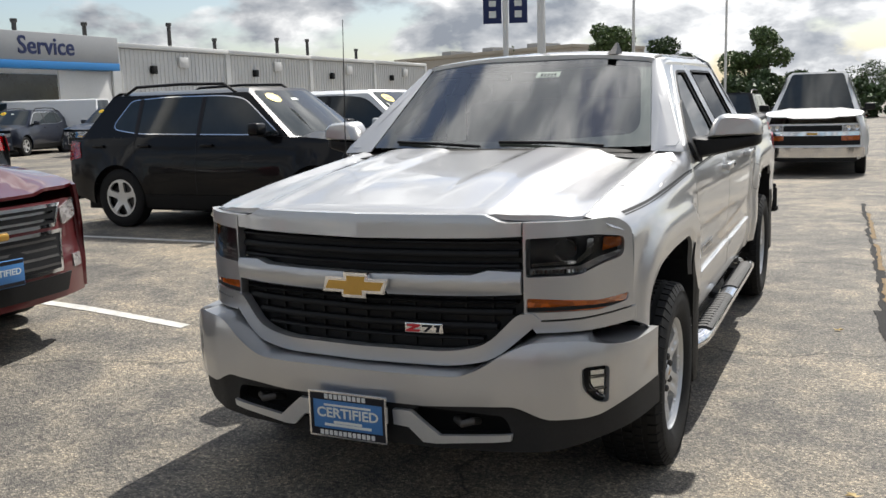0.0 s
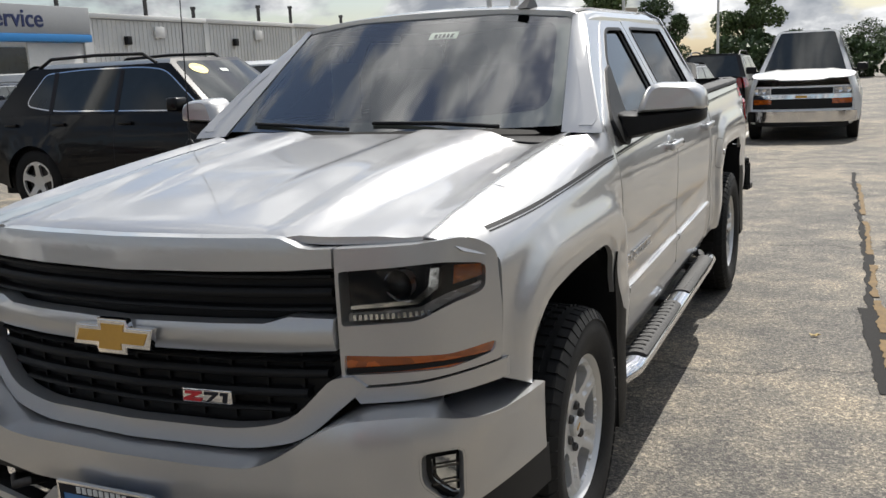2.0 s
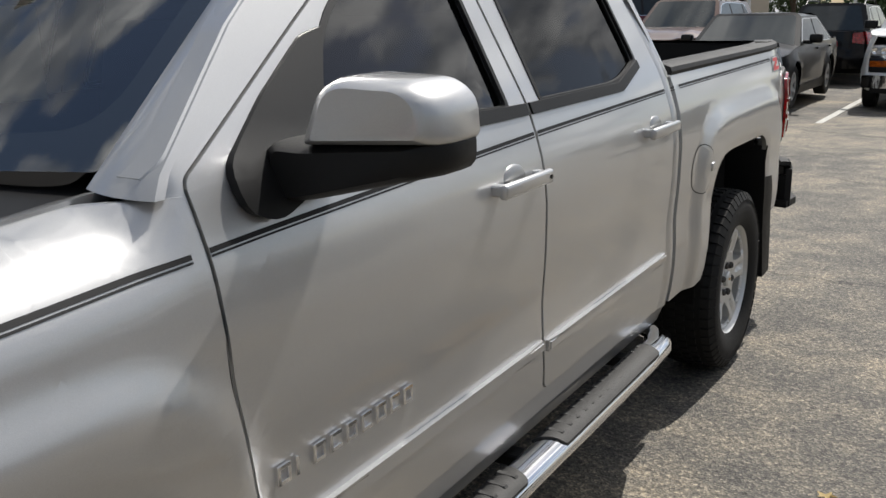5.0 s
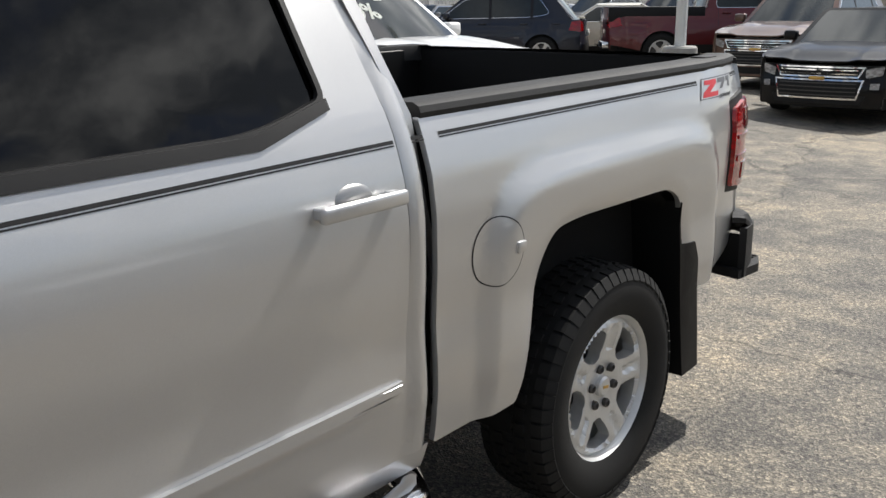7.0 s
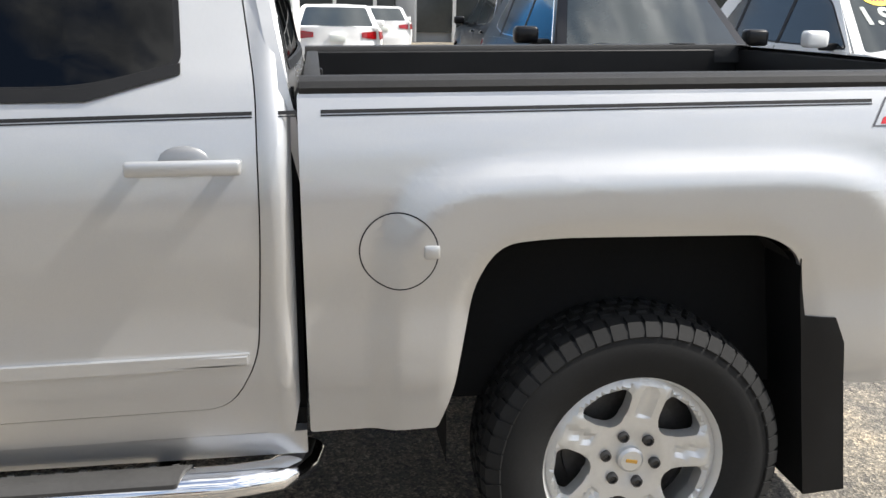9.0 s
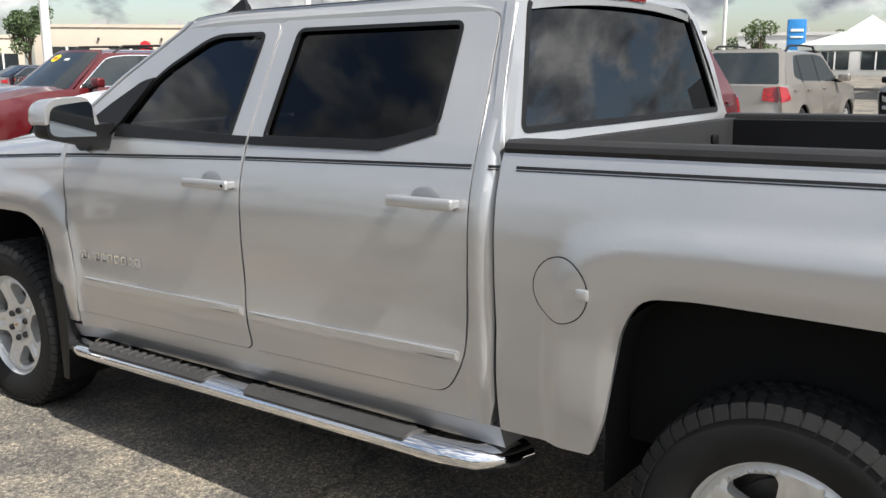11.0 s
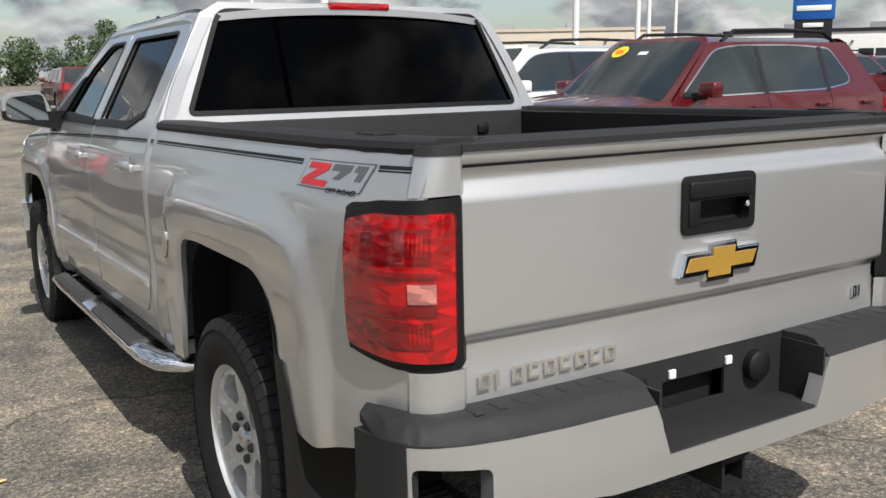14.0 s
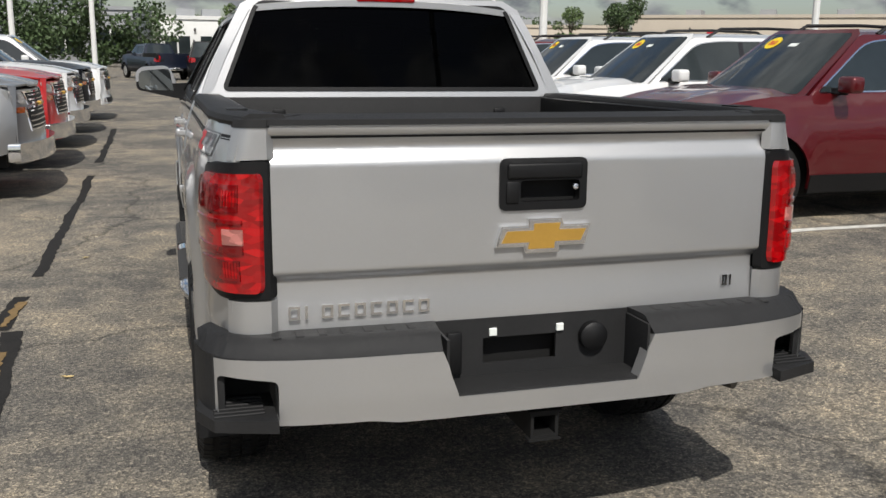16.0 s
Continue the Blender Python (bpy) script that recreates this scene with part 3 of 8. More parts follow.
both("cab_side_frame", skin(cab_side, cab_shell, (0.02, 0.04), (-0.05, 0, 0), holes=[hole_f, hole_r]), SILVER)
for nm, lp, wn in (("front_door", front_door, win_f), ("rear_door", rear_door, win_r)):
    doors = both(nm, skin(inset(lp, 0.0035), on_side, 0.03, (-0.022, 0, 0), holes=[wn]), SILVER)
    pane_bm = skin(inset(wn, -0.012), off_side(-0.014), 0.12)
    panes = (mirrored(pane_bm), pane_bm)
    for d, pb in zip(doors, panes[::-1]):
        g = part("window_pane", pb, TINT if nm == "front_door" else PRIVACY, d, "tinted side window glass")
        # rubber belt and channel round the glass
    fr = skin(inset(wn, -0.006), off_side(0.003), 0.06, (-0.012, 0, 0), holes=[inset(wn, 0.008)])
    fr2 = mirrored(fr)
    part("window_seal", fr, PLASTIC, doors[0], "black rubber window seal")
    part("window_seal", fr2, PLASTIC, doors[1], "black rubber window seal")
    # belt moulding
    y0, y1 = (0.90, 1.70) if nm == "front_door" else (1.72, 2.34)
    lp2 = [(y0, 1.345), (y1, 1.338), (y1, 1.366), (y0, 1.386)] if nm == "front_door" else [(y0, 1.338), (2.34, 1.338), (2.548, 1.396), (2.548, 1.420), (2.33, 1.366), (y0, 1.366)]
    bb = skin(lp2, off_side(0.007), 0.1, (-0.01, 0, 0))
    b2 = mirrored(bb)
    part("belt_moulding", bb, PLASTIC, doors[0]); part("belt_moulding", b2, PLASTIC, doors[1])
    # body-side moulding strip with a bright upper edge
    y0, y1 = (0.655, 1.690) if nm == "front_door" else (1.722, 2.672)
    md = skin([(y0, 0.700), (y1, 0.712), (y1, 0.742), (y0, 0.732)], lambda y, z: (side_x(y, 0.72) + 0.014, y, z), 0.1, (-0.02, 0, 0))
    bmesh.ops.bevel(md, geom=[e for e in md.edges if not e.smooth], offset=0.006, segments=3, affect="EDGES")
    m2 = mirrored(md)
    part("side_moulding", md, SILVER, doors[0]); part("side_moulding", m2, SILVER, doors[1])
    # handle: a bar on two feet over a cup, its dish shade painted as darker silver
    yc, zc = (1.575, 1.195) if nm == "front_door" else (2.575, 1.197)
    hb = bmesh.new()
    sx = side_x(yc, zc)
    box(hb, sx + 0.022, sx + 0.044, yc - 0.150, yc + 0.105, zc - 0.020, zc + 0.016, 0.009, 3)
    for s_ in (-0.125, 0.085):
        box(hb, sx - 0.01, sx + 0.03, yc + s_ - 0.018, yc + s_ + 0.018, zc - 0.015, zc + 0.011, 0.004, 1)
    h2 = mirrored(hb)
    h_a, h_b = part("door_handle", hb, SILVER, doors[0]), part("door_handle", h2, SILVER, doors[1])
    cup = bmesh.new()
    bmesh.ops.create_uvsphere(cup, u_segments=20, v_segments=10, radius=1)
    for v in cup.verts:
        v.co = Vector((sx - 0.010 + 0.016 * max(v.co.x, -0.6), yc - 0.025 + 0.070 * v.co.y, zc - 0.001 + 0.044 * v.co.z))
    c2 = mirrored(cup)
    part("handle_cup", cup, GREYSILVER, doors[0]); part("handle_cup", c2, GREYSILVER, doors[1])
    if nm == "front_door":
        part("key_lock", placed(lathe([(0, 0.006), (0.003, 0.006), (0.003, 0.0005)], "x", 12), Matrix.Translation((sx + 0.043, yc + 0.085, zc - 0.002))), PLASTIC, doors[0])
        # chrome name badge
        for tb in badge_blocks(9, 0.43, 0.036):
            for v in tb.verts:
                y_, z_ = 0.875 + v.co.x, 0.835 + v.co.y
                v.co = Vector((side_x(y_, z_) + 0.003 + v.co.z, y_, z_))
            part("badge_block", tb, CHROME, doors[0], "raised chrome badge block", smooth=False)

# inner sills and door jambs behind the gaps, near-black to carry the gaps' shade
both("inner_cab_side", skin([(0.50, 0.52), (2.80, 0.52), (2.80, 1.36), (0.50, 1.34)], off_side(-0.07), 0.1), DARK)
both("rocker_panel", skin([(0.46, 0.44), (2.80, 0.44), (2.80, 0.515), (0.46, 0.50)], off_side(-0.012), 0.08, (-0.1, 0, 0)), SILVER)

# cargo box sides
arch_r = [(3.125, 0.52, 0.01), (3.165, 0.62, 0.05), (3.215, 0.90, 0.05), (3.275, 0.995, 0.06), (3.42, 1.005, 0.05), (3.95, 0.995, 0.08), (4.04, 0.945, 0.06), (4.075, 0.80, 0.05), (4.085, 0.60, 0.02)]
bed_side = rounded([(2.809, 0.515, 0.01), *arch_r, (4.30, 0.575, 0.05), (4.60, 0.66, 0.04), (4.690, 0.74, 0.02), (4.700, 0.860, 0.0), (4.495, 0.885, 0.02), (4.482, 1.235, 0.02), (4.712, 1.255, 0.0), (4.715, 1.352, 0.0), (2.807, 1.352, 0.01)], 0.0)
beds = both("bed_side", skin(bed_side, on_side, 0.02, FOLD), SILVER)


def rail_strip(side):
    bm = bmesh.new()
    prof = [(0.0, 1.347), (0.006, 1.362), (0.000, 1.377), (-0.020, 1.386), (-0.110, 1.384), (-0.118, 1.368), (-0.118, 1.31)]
    ys = [2.812, 2.82, 3.2, 3.6, 4.0, 4.3, 4.5, 4.62, 4.70, 4.708]
    rings = []
    for i, y in enumerate(ys):
        e = side_x(y, 1.35)
        sh = 0.992 if i in (0, len(ys) - 1) else 1
        rings.append([bm.verts.new((side * (e + a * sh), y, 1.347 + (z - 1.347) * sh)) for a, z in prof])
    for p, q in zip(rings, rings[1:]):
        for k in range(len(prof) - 1):
            bm.faces.new((p[k], p[k + 1], q[k + 1], q[k]))
    bm.faces.new(rings[0]); bm.faces.new(rings[-1][::-1])
    bmesh.ops.recalc_face_normals(bm, faces=bm.faces)
    return bm


for s_, b_ in zip((1, -1), beds):
    part("rail_cap", rail_strip(s_), SOFTPLASTIC, b_, "matt black plastic bed rail cap")
    # stake pocket lid near the tail
    part("pocket_lid", box(bmesh.new(), s_ * 0.855 - 0.03, s_ * 0.855 + 0.03, 4.40, 4.50, 1.384, 1.390, 0.004), PLASTIC, b_)
# pinstripes with the decal between
stripe_z = smooth_table([-0.64, 0.60, 1.7, 2.75, 4.7], [1.200, 1.262, 1.292, 1.309, 1.320], width=0.3)
for y0, y1 in ((-0.60, 0.535), (0.572, 1.698), (1.718, 2.705), (2.735, 2.805), (2.86, 4.222), (4.565, 4.705)):
    n_ = max(int((y1 - y0) / 0.1), 1)
    for dz, w_ in ((0.0, 0.0042), (-0.0085, 0.0018)):
        lp = [(y0 + (y1 - y0) * k / n_, stripe_z(y0 + (y1 - y0) * k / n_) + dz - w_) for k in range(n_ + 1)]
        lp += [(y0 + (y1 - y0) * k / n_, stripe_z(y0 + (y1 - y0) * k / n_) + dz + w_) for k in range(n_, -1, -1)]
        both("pinstripe", skin(lp, off_side(0.0012), 0.05), STRIPE)
# fuel door with finger tab
ring = [(3.032 + 0.094 * math.cos(a), 0.984 + 0.094 * math.sin(a)) for a in [2 * math.pi * k / 40 for k in range(40)]]
part("fuel_door_gap", skin(ring, off_side(0.0012), 0.05, holes=[inset(ring, 0.0035)]), INK, beds[0])
fd = part("fuel_door", skin(inset(ring, 0.0035), off_side(0.0020), 0.03), SILVER, beds[0])
part("finger_tab", box(bmesh.new(), 0.99, side_x(3.11, 0.992) + 0.010, 3.090, 3.128, 0.967, 1.000, 0.006, 2), SILVER, beds[0])


def decal(side, parent):
    """The off-road decal: a slanted outlined block with red and grey strokes."""
    def lay(loop, d, m_, nm, lb=""):
        bm = skin(loop, lambda y, z: (side * (side_x(y, z) + d), y, z), 0.05)
        part(nm, bm, m_, parent, lb)
    sl = lambda y, z: (y + (z - 1.30) * 0.55, z)
    Q = lambda pts: [sl(4.392 + a, 1.292 + b * 0.86) for a, b in pts]
    lay(Q([(-0.148, -0.044), (0.153, -0.044), (0.153, 0.038), (-0.148, 0.038)]), 0.0016, GREYINK, "decal", "grey and red off-road decal")
    lay(Q([(-0.143, -0.040), (0.148, -0.040), (0.148, 0.034), (-0.143, 0.034)]), 0.0024, SILVER, "decal_field")
    lay(Q([(-0.125, 0.030), (-0.02, 0.030), (-0.02, 0.012), (-0.075, -0.018), (-0.0, -0.018), (-0.0, -0.036), (-0.130, -0.036), (-0.130, -0.018), (-0.075, 0.012), (-0.125, 0.012)]), 0.0034, REDINK, "decal_stroke")
    lay(Q([(-0.005, 0.030), (0.075, 0.030), (0.075, 0.014), (0.045, -0.012), (0.015, -0.012), (0.040, 0.012), (-0.005, 0.012)]), 0.0034, GREYINK, "decal_stroke")
    lay(Q([(0.090, 0.030), (0.132, 0.030), (0.132, -0.012), (0.108, -0.012), (0.108, 0.012), (0.090, 0.012)]), 0.0034, GREYINK, "decal_stroke")
    tb = text_mesh("OFF ROAD", 0.018, 0.0003, 0.0003, shear=0.3, width=0.125)
    for v in tb.verts:
        y_, z_ = 4.443 + v.co.x * side, 1.2545 + v.co.y
        y_ = 4.443 + v.co.x if side > 0 else 4.443 - v.co.x
        v.co = Vector((side * (side_x(y_, z_) + 0.0036), y_, z_))
    part("decal_text", tb, INK, parent, smooth=False)


decal(1, beds[0])
# dark gap between cab and box, box front wall
part("bed_front_wall", boxm(-0.90, 0.90, 2.818, 2.865, 0.55, 1.368, 0.006), SOFTPLASTIC, truck, "black lined front wall of the cargo box")
part("bed_floor", boxm(-0.80, 0.80, 2.86, 4.70, 0.835, 0.850), PLASTIC, truck, "black spray-lined cargo floor")
for k in range(9):
    part("floor_rib", boxm(-0.70 + k * 0.165, -0.62 + k * 0.165, 2.88, 4.68, 0.850, 0.862, 0.004, 1), PLASTIC, truck)
both("bed_inner_wall", boxm(0.775, 0.795, 2.86, 4.70, 0.84, 1.365, 0.004, 1), PLASTIC, "black lined inner wall of the cargo box")
both("wheel_tub", boxm(0.52, 0.80, 3.25, 4.03, 0.84, 1.06, 0.05, 3), PLASTIC)
# well roofs and walls in near-black, the wells' shade painted in
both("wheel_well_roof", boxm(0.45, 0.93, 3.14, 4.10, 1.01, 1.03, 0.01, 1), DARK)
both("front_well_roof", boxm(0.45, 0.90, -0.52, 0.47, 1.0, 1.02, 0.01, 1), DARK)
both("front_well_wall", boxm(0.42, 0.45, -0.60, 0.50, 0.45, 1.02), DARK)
# liner sheets added to keep the wheel arches dark
for yc, hw_, top_ in ((-0.035, 0.475, 0.985), (3.632, 0.480, 1.005)):
    both("wheel_arch_liner", skin([(0.0, 0.46), (math.pi, 0.46), (math.pi, 0.945), (0.0, 0.945)],
         lambda a, x: (x, yc + hw_ * math.copysign(abs(math.cos(a)) ** 0.45, math.cos(a)), 0.40 + (top_ - 0.40) * abs(math.sin(a)) ** 0.45), (0.08, 0.1)), LINER, "near-black wheel arch liner, shade put into its colour")
# added dark panel, runs through the tyre to shade the rear well
both("well_shade_panel", boxm(0.797, 0.803, 3.16, 4.10, 0.52, 1.002), LINER)
for k in range(2):
    part("tie_down_cleat", boxm(-0.775, -0.76, 3.0 + 1.4 * k, 3.06 + 1.4 * k, 1.15, 1.21, 0.01), STEEL, truck)
    part("tie_down_cleat", boxm(-0.55 + k * 1.1 - 0.03, -0.55 + k * 1.1 + 0.03, 2.865, 2.88, 1.27, 1.315, 0.008), PLASTIC, truck)

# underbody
# plain dark blocks stand in for the shaded underside
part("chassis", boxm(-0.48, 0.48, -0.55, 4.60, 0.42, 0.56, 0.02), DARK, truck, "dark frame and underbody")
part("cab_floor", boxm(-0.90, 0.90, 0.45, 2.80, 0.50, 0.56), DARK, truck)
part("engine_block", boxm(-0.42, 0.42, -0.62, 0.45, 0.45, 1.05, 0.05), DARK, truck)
for y_ in (0.0, 3.645):
    part("axle", tube([(-0.80, y_, 0.37), (-0.15, y_, 0.36), (0.0, y_, 0.36), (0.15, y_, 0.36), (0.80, y_, 0.37)], [0.05, 0.05, 0.13, 0.05, 0.05]), STEEL, truck)
part("exhaust_pipe", tube([(-0.55, 2.2, 0.42), (-0.62, 3.3, 0.46), (-0.70, 4.3, 0.44), (-0.86, 4.55, 0.42)], 0.038), STEEL, truck)
part("spare_wheel", placed(lathe([(-0.1, 0.1), (-0.1, 0.36), (0, 0.40), (0.1, 0.36), (0.1, 0.1)], "z", 28), Matrix.Translation((0, 4.2, 0.58))), RUBBER, truck)


# bonnet
def hood_z(x, y):
    s = (y + 0.95) / 1.45
    ax = abs(x)
    z = 1.232 + 0.155 * s - 0.022 * s * s
    z -= 0.040 * (ax / 0.8) ** 2.4
    z += 0.034 * (1 - sstep(0.46 + 0.11 * s, 0.545 + 0.12 * s, ax)) * sstep(-0.05, 0.5, s)
    z -= 0.018 * (1 - sstep(0.17 + 0.05 * s, 0.225 + 0.05 * s, ax)) * sstep(0.05, 0.7, s)
    z += 0.010 * (sstep(0.40, 0.48, ax) - sstep(0.48, 0.60, ax)) * (1 - 0.5 * s)
    z -= 0.05 * max(0, (-0.86 - y) / 0.13) ** 2
    return z


hood_front = lambda x: -0.985 + 0.20 * (abs(x) / 0.80) ** 2.3
hood_loop = [(x, hood_front(x) + (0.0 if abs(x) < 0.49 else 0.014)) for x in np.linspace(-0.80, 0.80, 41)]
hood_loop = [(-0.805, -0.74)] + hood_loop + [(0.805, -0.74), (0.806, -0.2), (0.806, 0.52), (0.70, 0.45), (0.60, 0.34)]
hood_loop += [(x, 0.34) for x in np.linspace(0.55, -0.55, 12)] + [(-0.60, 0.34), (-0.70, 0.45), (-0.806, 0.52), (-0.806, -0.2)]


def hood_at(x, y):
    z = hood_z(x, y)
    w = sstep(0.70, 0.805, abs(x))
    return (x, y, z * (1 - w) + (hood_edge_z(y) + 0.004) * w)


part("hood", skin([tuple(map(float, p)) for p in hood_loop], hood_at, 0.035, (0, 0, -0.02)), SILVER, truck)
part("cowl_panel", skin([(-0.80, 0.345), (0.80, 0.345), (0.82, 0.62), (-0.82, 0.62)], lambda x, y: (x, y, 1.355 - 0.03 * (abs(x) / 0.8) ** 2 + 0.05 * (y - 0.35)), 0.1, (0, 0, -0.02)), PLASTIC, truck, "black plastic cowl under the windscreen")


# windscreen, roof and rear window
def ws_y(x, z):
    return 0.40 + (z - 1.375) * (0.62 / 0.43) + 0.125 * (abs(x) / 0.72) ** 2.2


def ws_at(d=0.0):
    return lambda x, z: (x, ws_y(x, z) + d, z)


ws_loop = rounded([(-0.770, 1.372, 0.02), (0.770, 1.372, 0.02), (0.655, 1.790, 0.05), (0.35, 1.822, 0.2), (-0.35, 1.822, 0.2), (-0.655, 1.790, 0.05)], 0.02, 5)
wsg = part("windshield", skin(ws_loop, ws_at(), 0.05), GLASS, truck, "clear windshield reflecting clouds")
wsg.visible_shadow = False
band_in = rounded([(-0.70, 1.43, 0.08), (-0.2, 1.405, 0.2), (0.2, 1.405, 0.2), (0.70, 1.43, 0.08), (0.60, 1.765, 0.05), (0.30, 1.792, 0.2), (-0.30, 1.792, 0.2), (-0.60, 1.765, 0.05)], 0.02, 5)
part("glass_border", skin(ws_loop, ws_at(0.004), 0.06, holes=[band_in]), INK, truck, "black printed border of the windshield")


def pillar_at(u, z):
    xe = 0.770 - (z - 1.372) * 0.275
    p0 = Vector((xe - 0.004, ws_y(xe, z) - 0.008, z))
    yc = float(np.interp(z, [1.34, 1.375, 1.59, 1.79], [0.495, 0.520, 0.806, 1.124]))
    p1 = Vector((base_side(z) - 0.001, yc + 0.004, z))
    k = 0.016 * 4 * u * (1 - u)
    return p0.lerp(p1, u) + Vector((0.35 * k, -0.9 * k, 0))


both("a_pillar", skin([(0.0, 1.352), (1.0, 1.346), (1.0, 1.80), (0.0, 1.80)], pillar_at, (0.125, 0.03), (0, 0.02, 0)), SILVER)


def roof_z(x, y):
    z = 1.872 - 0.040 * (abs(x) / 0.64) ** 2.2 - 0.045 * sstep(0.64, 0.735, abs(x))
    z -= 0.032 * max(0, (1.42 - y) / 0.40) ** 2
    z -= 0.05 * max(0, (y - 2.40) / 0.36) ** 2.4
    return z


def ws_top(x):
    zt = 1.822 - 0.032 * max(0, abs(x) - 0.35) / 0.31
    return ws_y(x, zt) - 0.004


roof_loop = [(float(x), ws_top(x)) for x in np.linspace(-0.66, 0.66, 23)] + [(0.705, 1.14), (0.708, 2.62), (0.68, 2.70)] + [(float(x), 2.735 - 0.02 * (x / 0.6) ** 2) for x in np.linspace(0.6, -0.6, 11)] + [(-0.68, 2.70), (-0.708, 2.62), (-0.705, 1.14)]
part("roof", skin(roof_loop, lambda x, y: (x, y, roof_z(x, y)), 0.04, (0, 0, -0.03)), SILVER, truck)
both("roof_ditch_strip", skin([(0.648, 1.12), (0.662, 1.12), (0.662, 2.68), (0.648, 2.68)], lambda x, y: (x, y, roof_z(x, y) + 0.003), 0.1), PLASTIC)
# antenna fin
fin = bmesh.new()
fl = [(-0.09, 0.0), (0.075, 0.0), (0.068, 0.035), (0.055, 0.062), (0.035, 0.066), (-0.02, 0.030)]
va = [fin.verts.new((-0.024 * (1 - b / 0.08), a, b)) for a, b in fl]
vb = [fin.verts.new((0.024 * (1 - b / 0.08), a, b)) for a, b in fl]
fin.faces.new(va); fin.faces.new(vb[::-1])
for i in range(len(fl)):
    fin.faces.new((va[i], vb[i], vb[(i + 1) % len(fl)], va[(i + 1) % len(fl)]))
bmesh.ops.recalc_face_normals(fin, faces=fin.faces)
part("roof_antenna", placed(fin, Matrix.Translation((0.44, 1.13, roof_z(0.44, 1.13) - 0.004))), PLASTIC, truck, "black fin antenna")


part("mast_foot", placed(lathe([(0.0, 0.022), (0.02, 0.018), (0.035, 0.008), (0.035, 0.0005)], "z", 14), Matrix.Translation((-0.845, 0.36, 1.322))), PLASTIC, truck)
part("mast_aerial", tube([(-0.845, 0.36, 1.35), (-0.842, 0.375, 1.70), (-0.838, 0.39, 2.06)], [0.0030, 0.0026, 0.0020], 6), PLASTIC, truck, "thin black mast aerial")


def rw(d=0.0):
    return lambda x, z: (x, 2.815 - (z - 1.36) * 0.22 - 0.02 * (x / 0.8) ** 2 + d, z)


back_loop = [(-0.925, 0.56), (0.925, 0.56), (0.925, 1.36), (0.86, 1.50), (0.70, 1.80), (0.62, 1.845), (-0.62, 1.845), (-0.70, 1.80), (-0.86, 1.50), (-0.925, 1.36)]
rwin = rounded([(-0.795, 1.402, 0.03), (0.795, 1.402, 0.03), (0.625, 1.812, 0.05), (-0.625, 1.812, 0.05)], 0.03, 5)
part("cab_back", skin(back_loop, rw(), 0.08, (0, -0.03, 0), holes=[rwin]), SILVER, truck)
g = part("rear_window", skin(inset(rwin, -0.01), rw(-0.010), 0.1), REARGLASS, truck, "dark tinted rear window")
part("rear_window_seal", skin(inset(rwin, -0.008), rw(0.003), 0.08, (0, -0.01, 0), holes=[inset(rwin, 0.012)]), PLASTIC, truck)
sl = part("brake_light", boxm(-0.145, 0.145, 2.715, 2.742, 1.822, 1.852, 0.006), REDLENS, truck, "red high-mounted brake light")
# wipers
for x0, x1 in ((0.62, 0.02), (-0.02, -0.60)):
    part("wiper", tube([(x0 - 0.05, 0.385, 1.385), (x0 - 0.30, ws_y(0.2, 1.395) - 0.012, 1.398), (x1, ws_y(x1, 1.402) - 0.014, 1.404)], 0.008, 8), PLASTIC, truck)
# stock tag and price sheet inside the glass
part("stock_tag", skin([(0.055, 1.722), (0.185, 1.722), (0.185, 1.752), (0.055, 1.752)], ws_at(0.010), 0.1), PAPER, truck, "white stock tag with dark figures")
for k in range(5):
    xx = 0.078 + k * 0.019
    part("tag_bar", skin([(xx, 1.729), (xx + 0.013, 1.729), (xx + 0.013, 1.745), (xx, 1.745)], ws_at(0.006), 0.1), INK, truck)


# front end
face_y = smooth_table([0, 0.3, 0.5, 0.62, 0.75, 0.85, 0.92, 0.97, 1.02], [-1.005, -0.985, -0.950, -0.912, -0.850, -0.780, -0.690, -0.590, -0.45], width=0.05)


def face(d=0.0):
    return lambda x, z: (x, face_y(abs(x)) + d + 0.05 * max(0, z - 1.10) ** 1.0 + 0.25 * max(0, z - 1.205), z)


def face_w(d, bulge, z0, z1):
    """Bars with a rounded front between z0 and z1."""
    def f(x, z):
        k = (2 * (z - z0) / (z1 - z0) - 1)
        return (x, face_y(abs(x)) + d - bulge * (1 - k * k) + 0.05 * max(0, z - 1.10), z)
    return f


def nose_fold(d):
    """Folds a rim inwards, square to a face that wraps round the nose."""
    def into(co):
        w = sstep(0.80, 1.0, abs(co.x))
        v = Vector((-math.copysign(w, co.x), 1 - w, 0))
        return v.normalized() * d
    return into


top_line = lambda x: 1.228 if abs(x) < 0.475 else 1.228 - 0.030 * sstep(0.475, 0.56, abs(x))
gl_top = [(float(x), top_line(x)) for x in np.linspace(0.614, -0.614, 49)]
gbar = [(-0.614, 1.150), (-0.5, 1.146), (0.0, 1.140), (0.5, 1.146), (0.614, 1.150)] + gl_top
part("grille_top_bar", skin(gbar, face(), (0.05, 0.02), (0, 0.05, 0)), SILVER, truck)
mbar = [(-0.614, 0.940), (-0.45, 0.935), (0.0, 0.930), (0.45, 0.935), (0.614, 0.940), (0.614, 1.022), (0.50, 1.028), (0.44, 1.012), (0.0, 1.008), (-0.44, 1.012), (-0.50, 1.028), (-0.614, 1.022)]
part("grille_middle_bar", skin(mbar, face_w(0.0, 0.018, 0.93, 1.03), (0.05, 0.02), (0, 0.05, 0)), SILVER, truck)
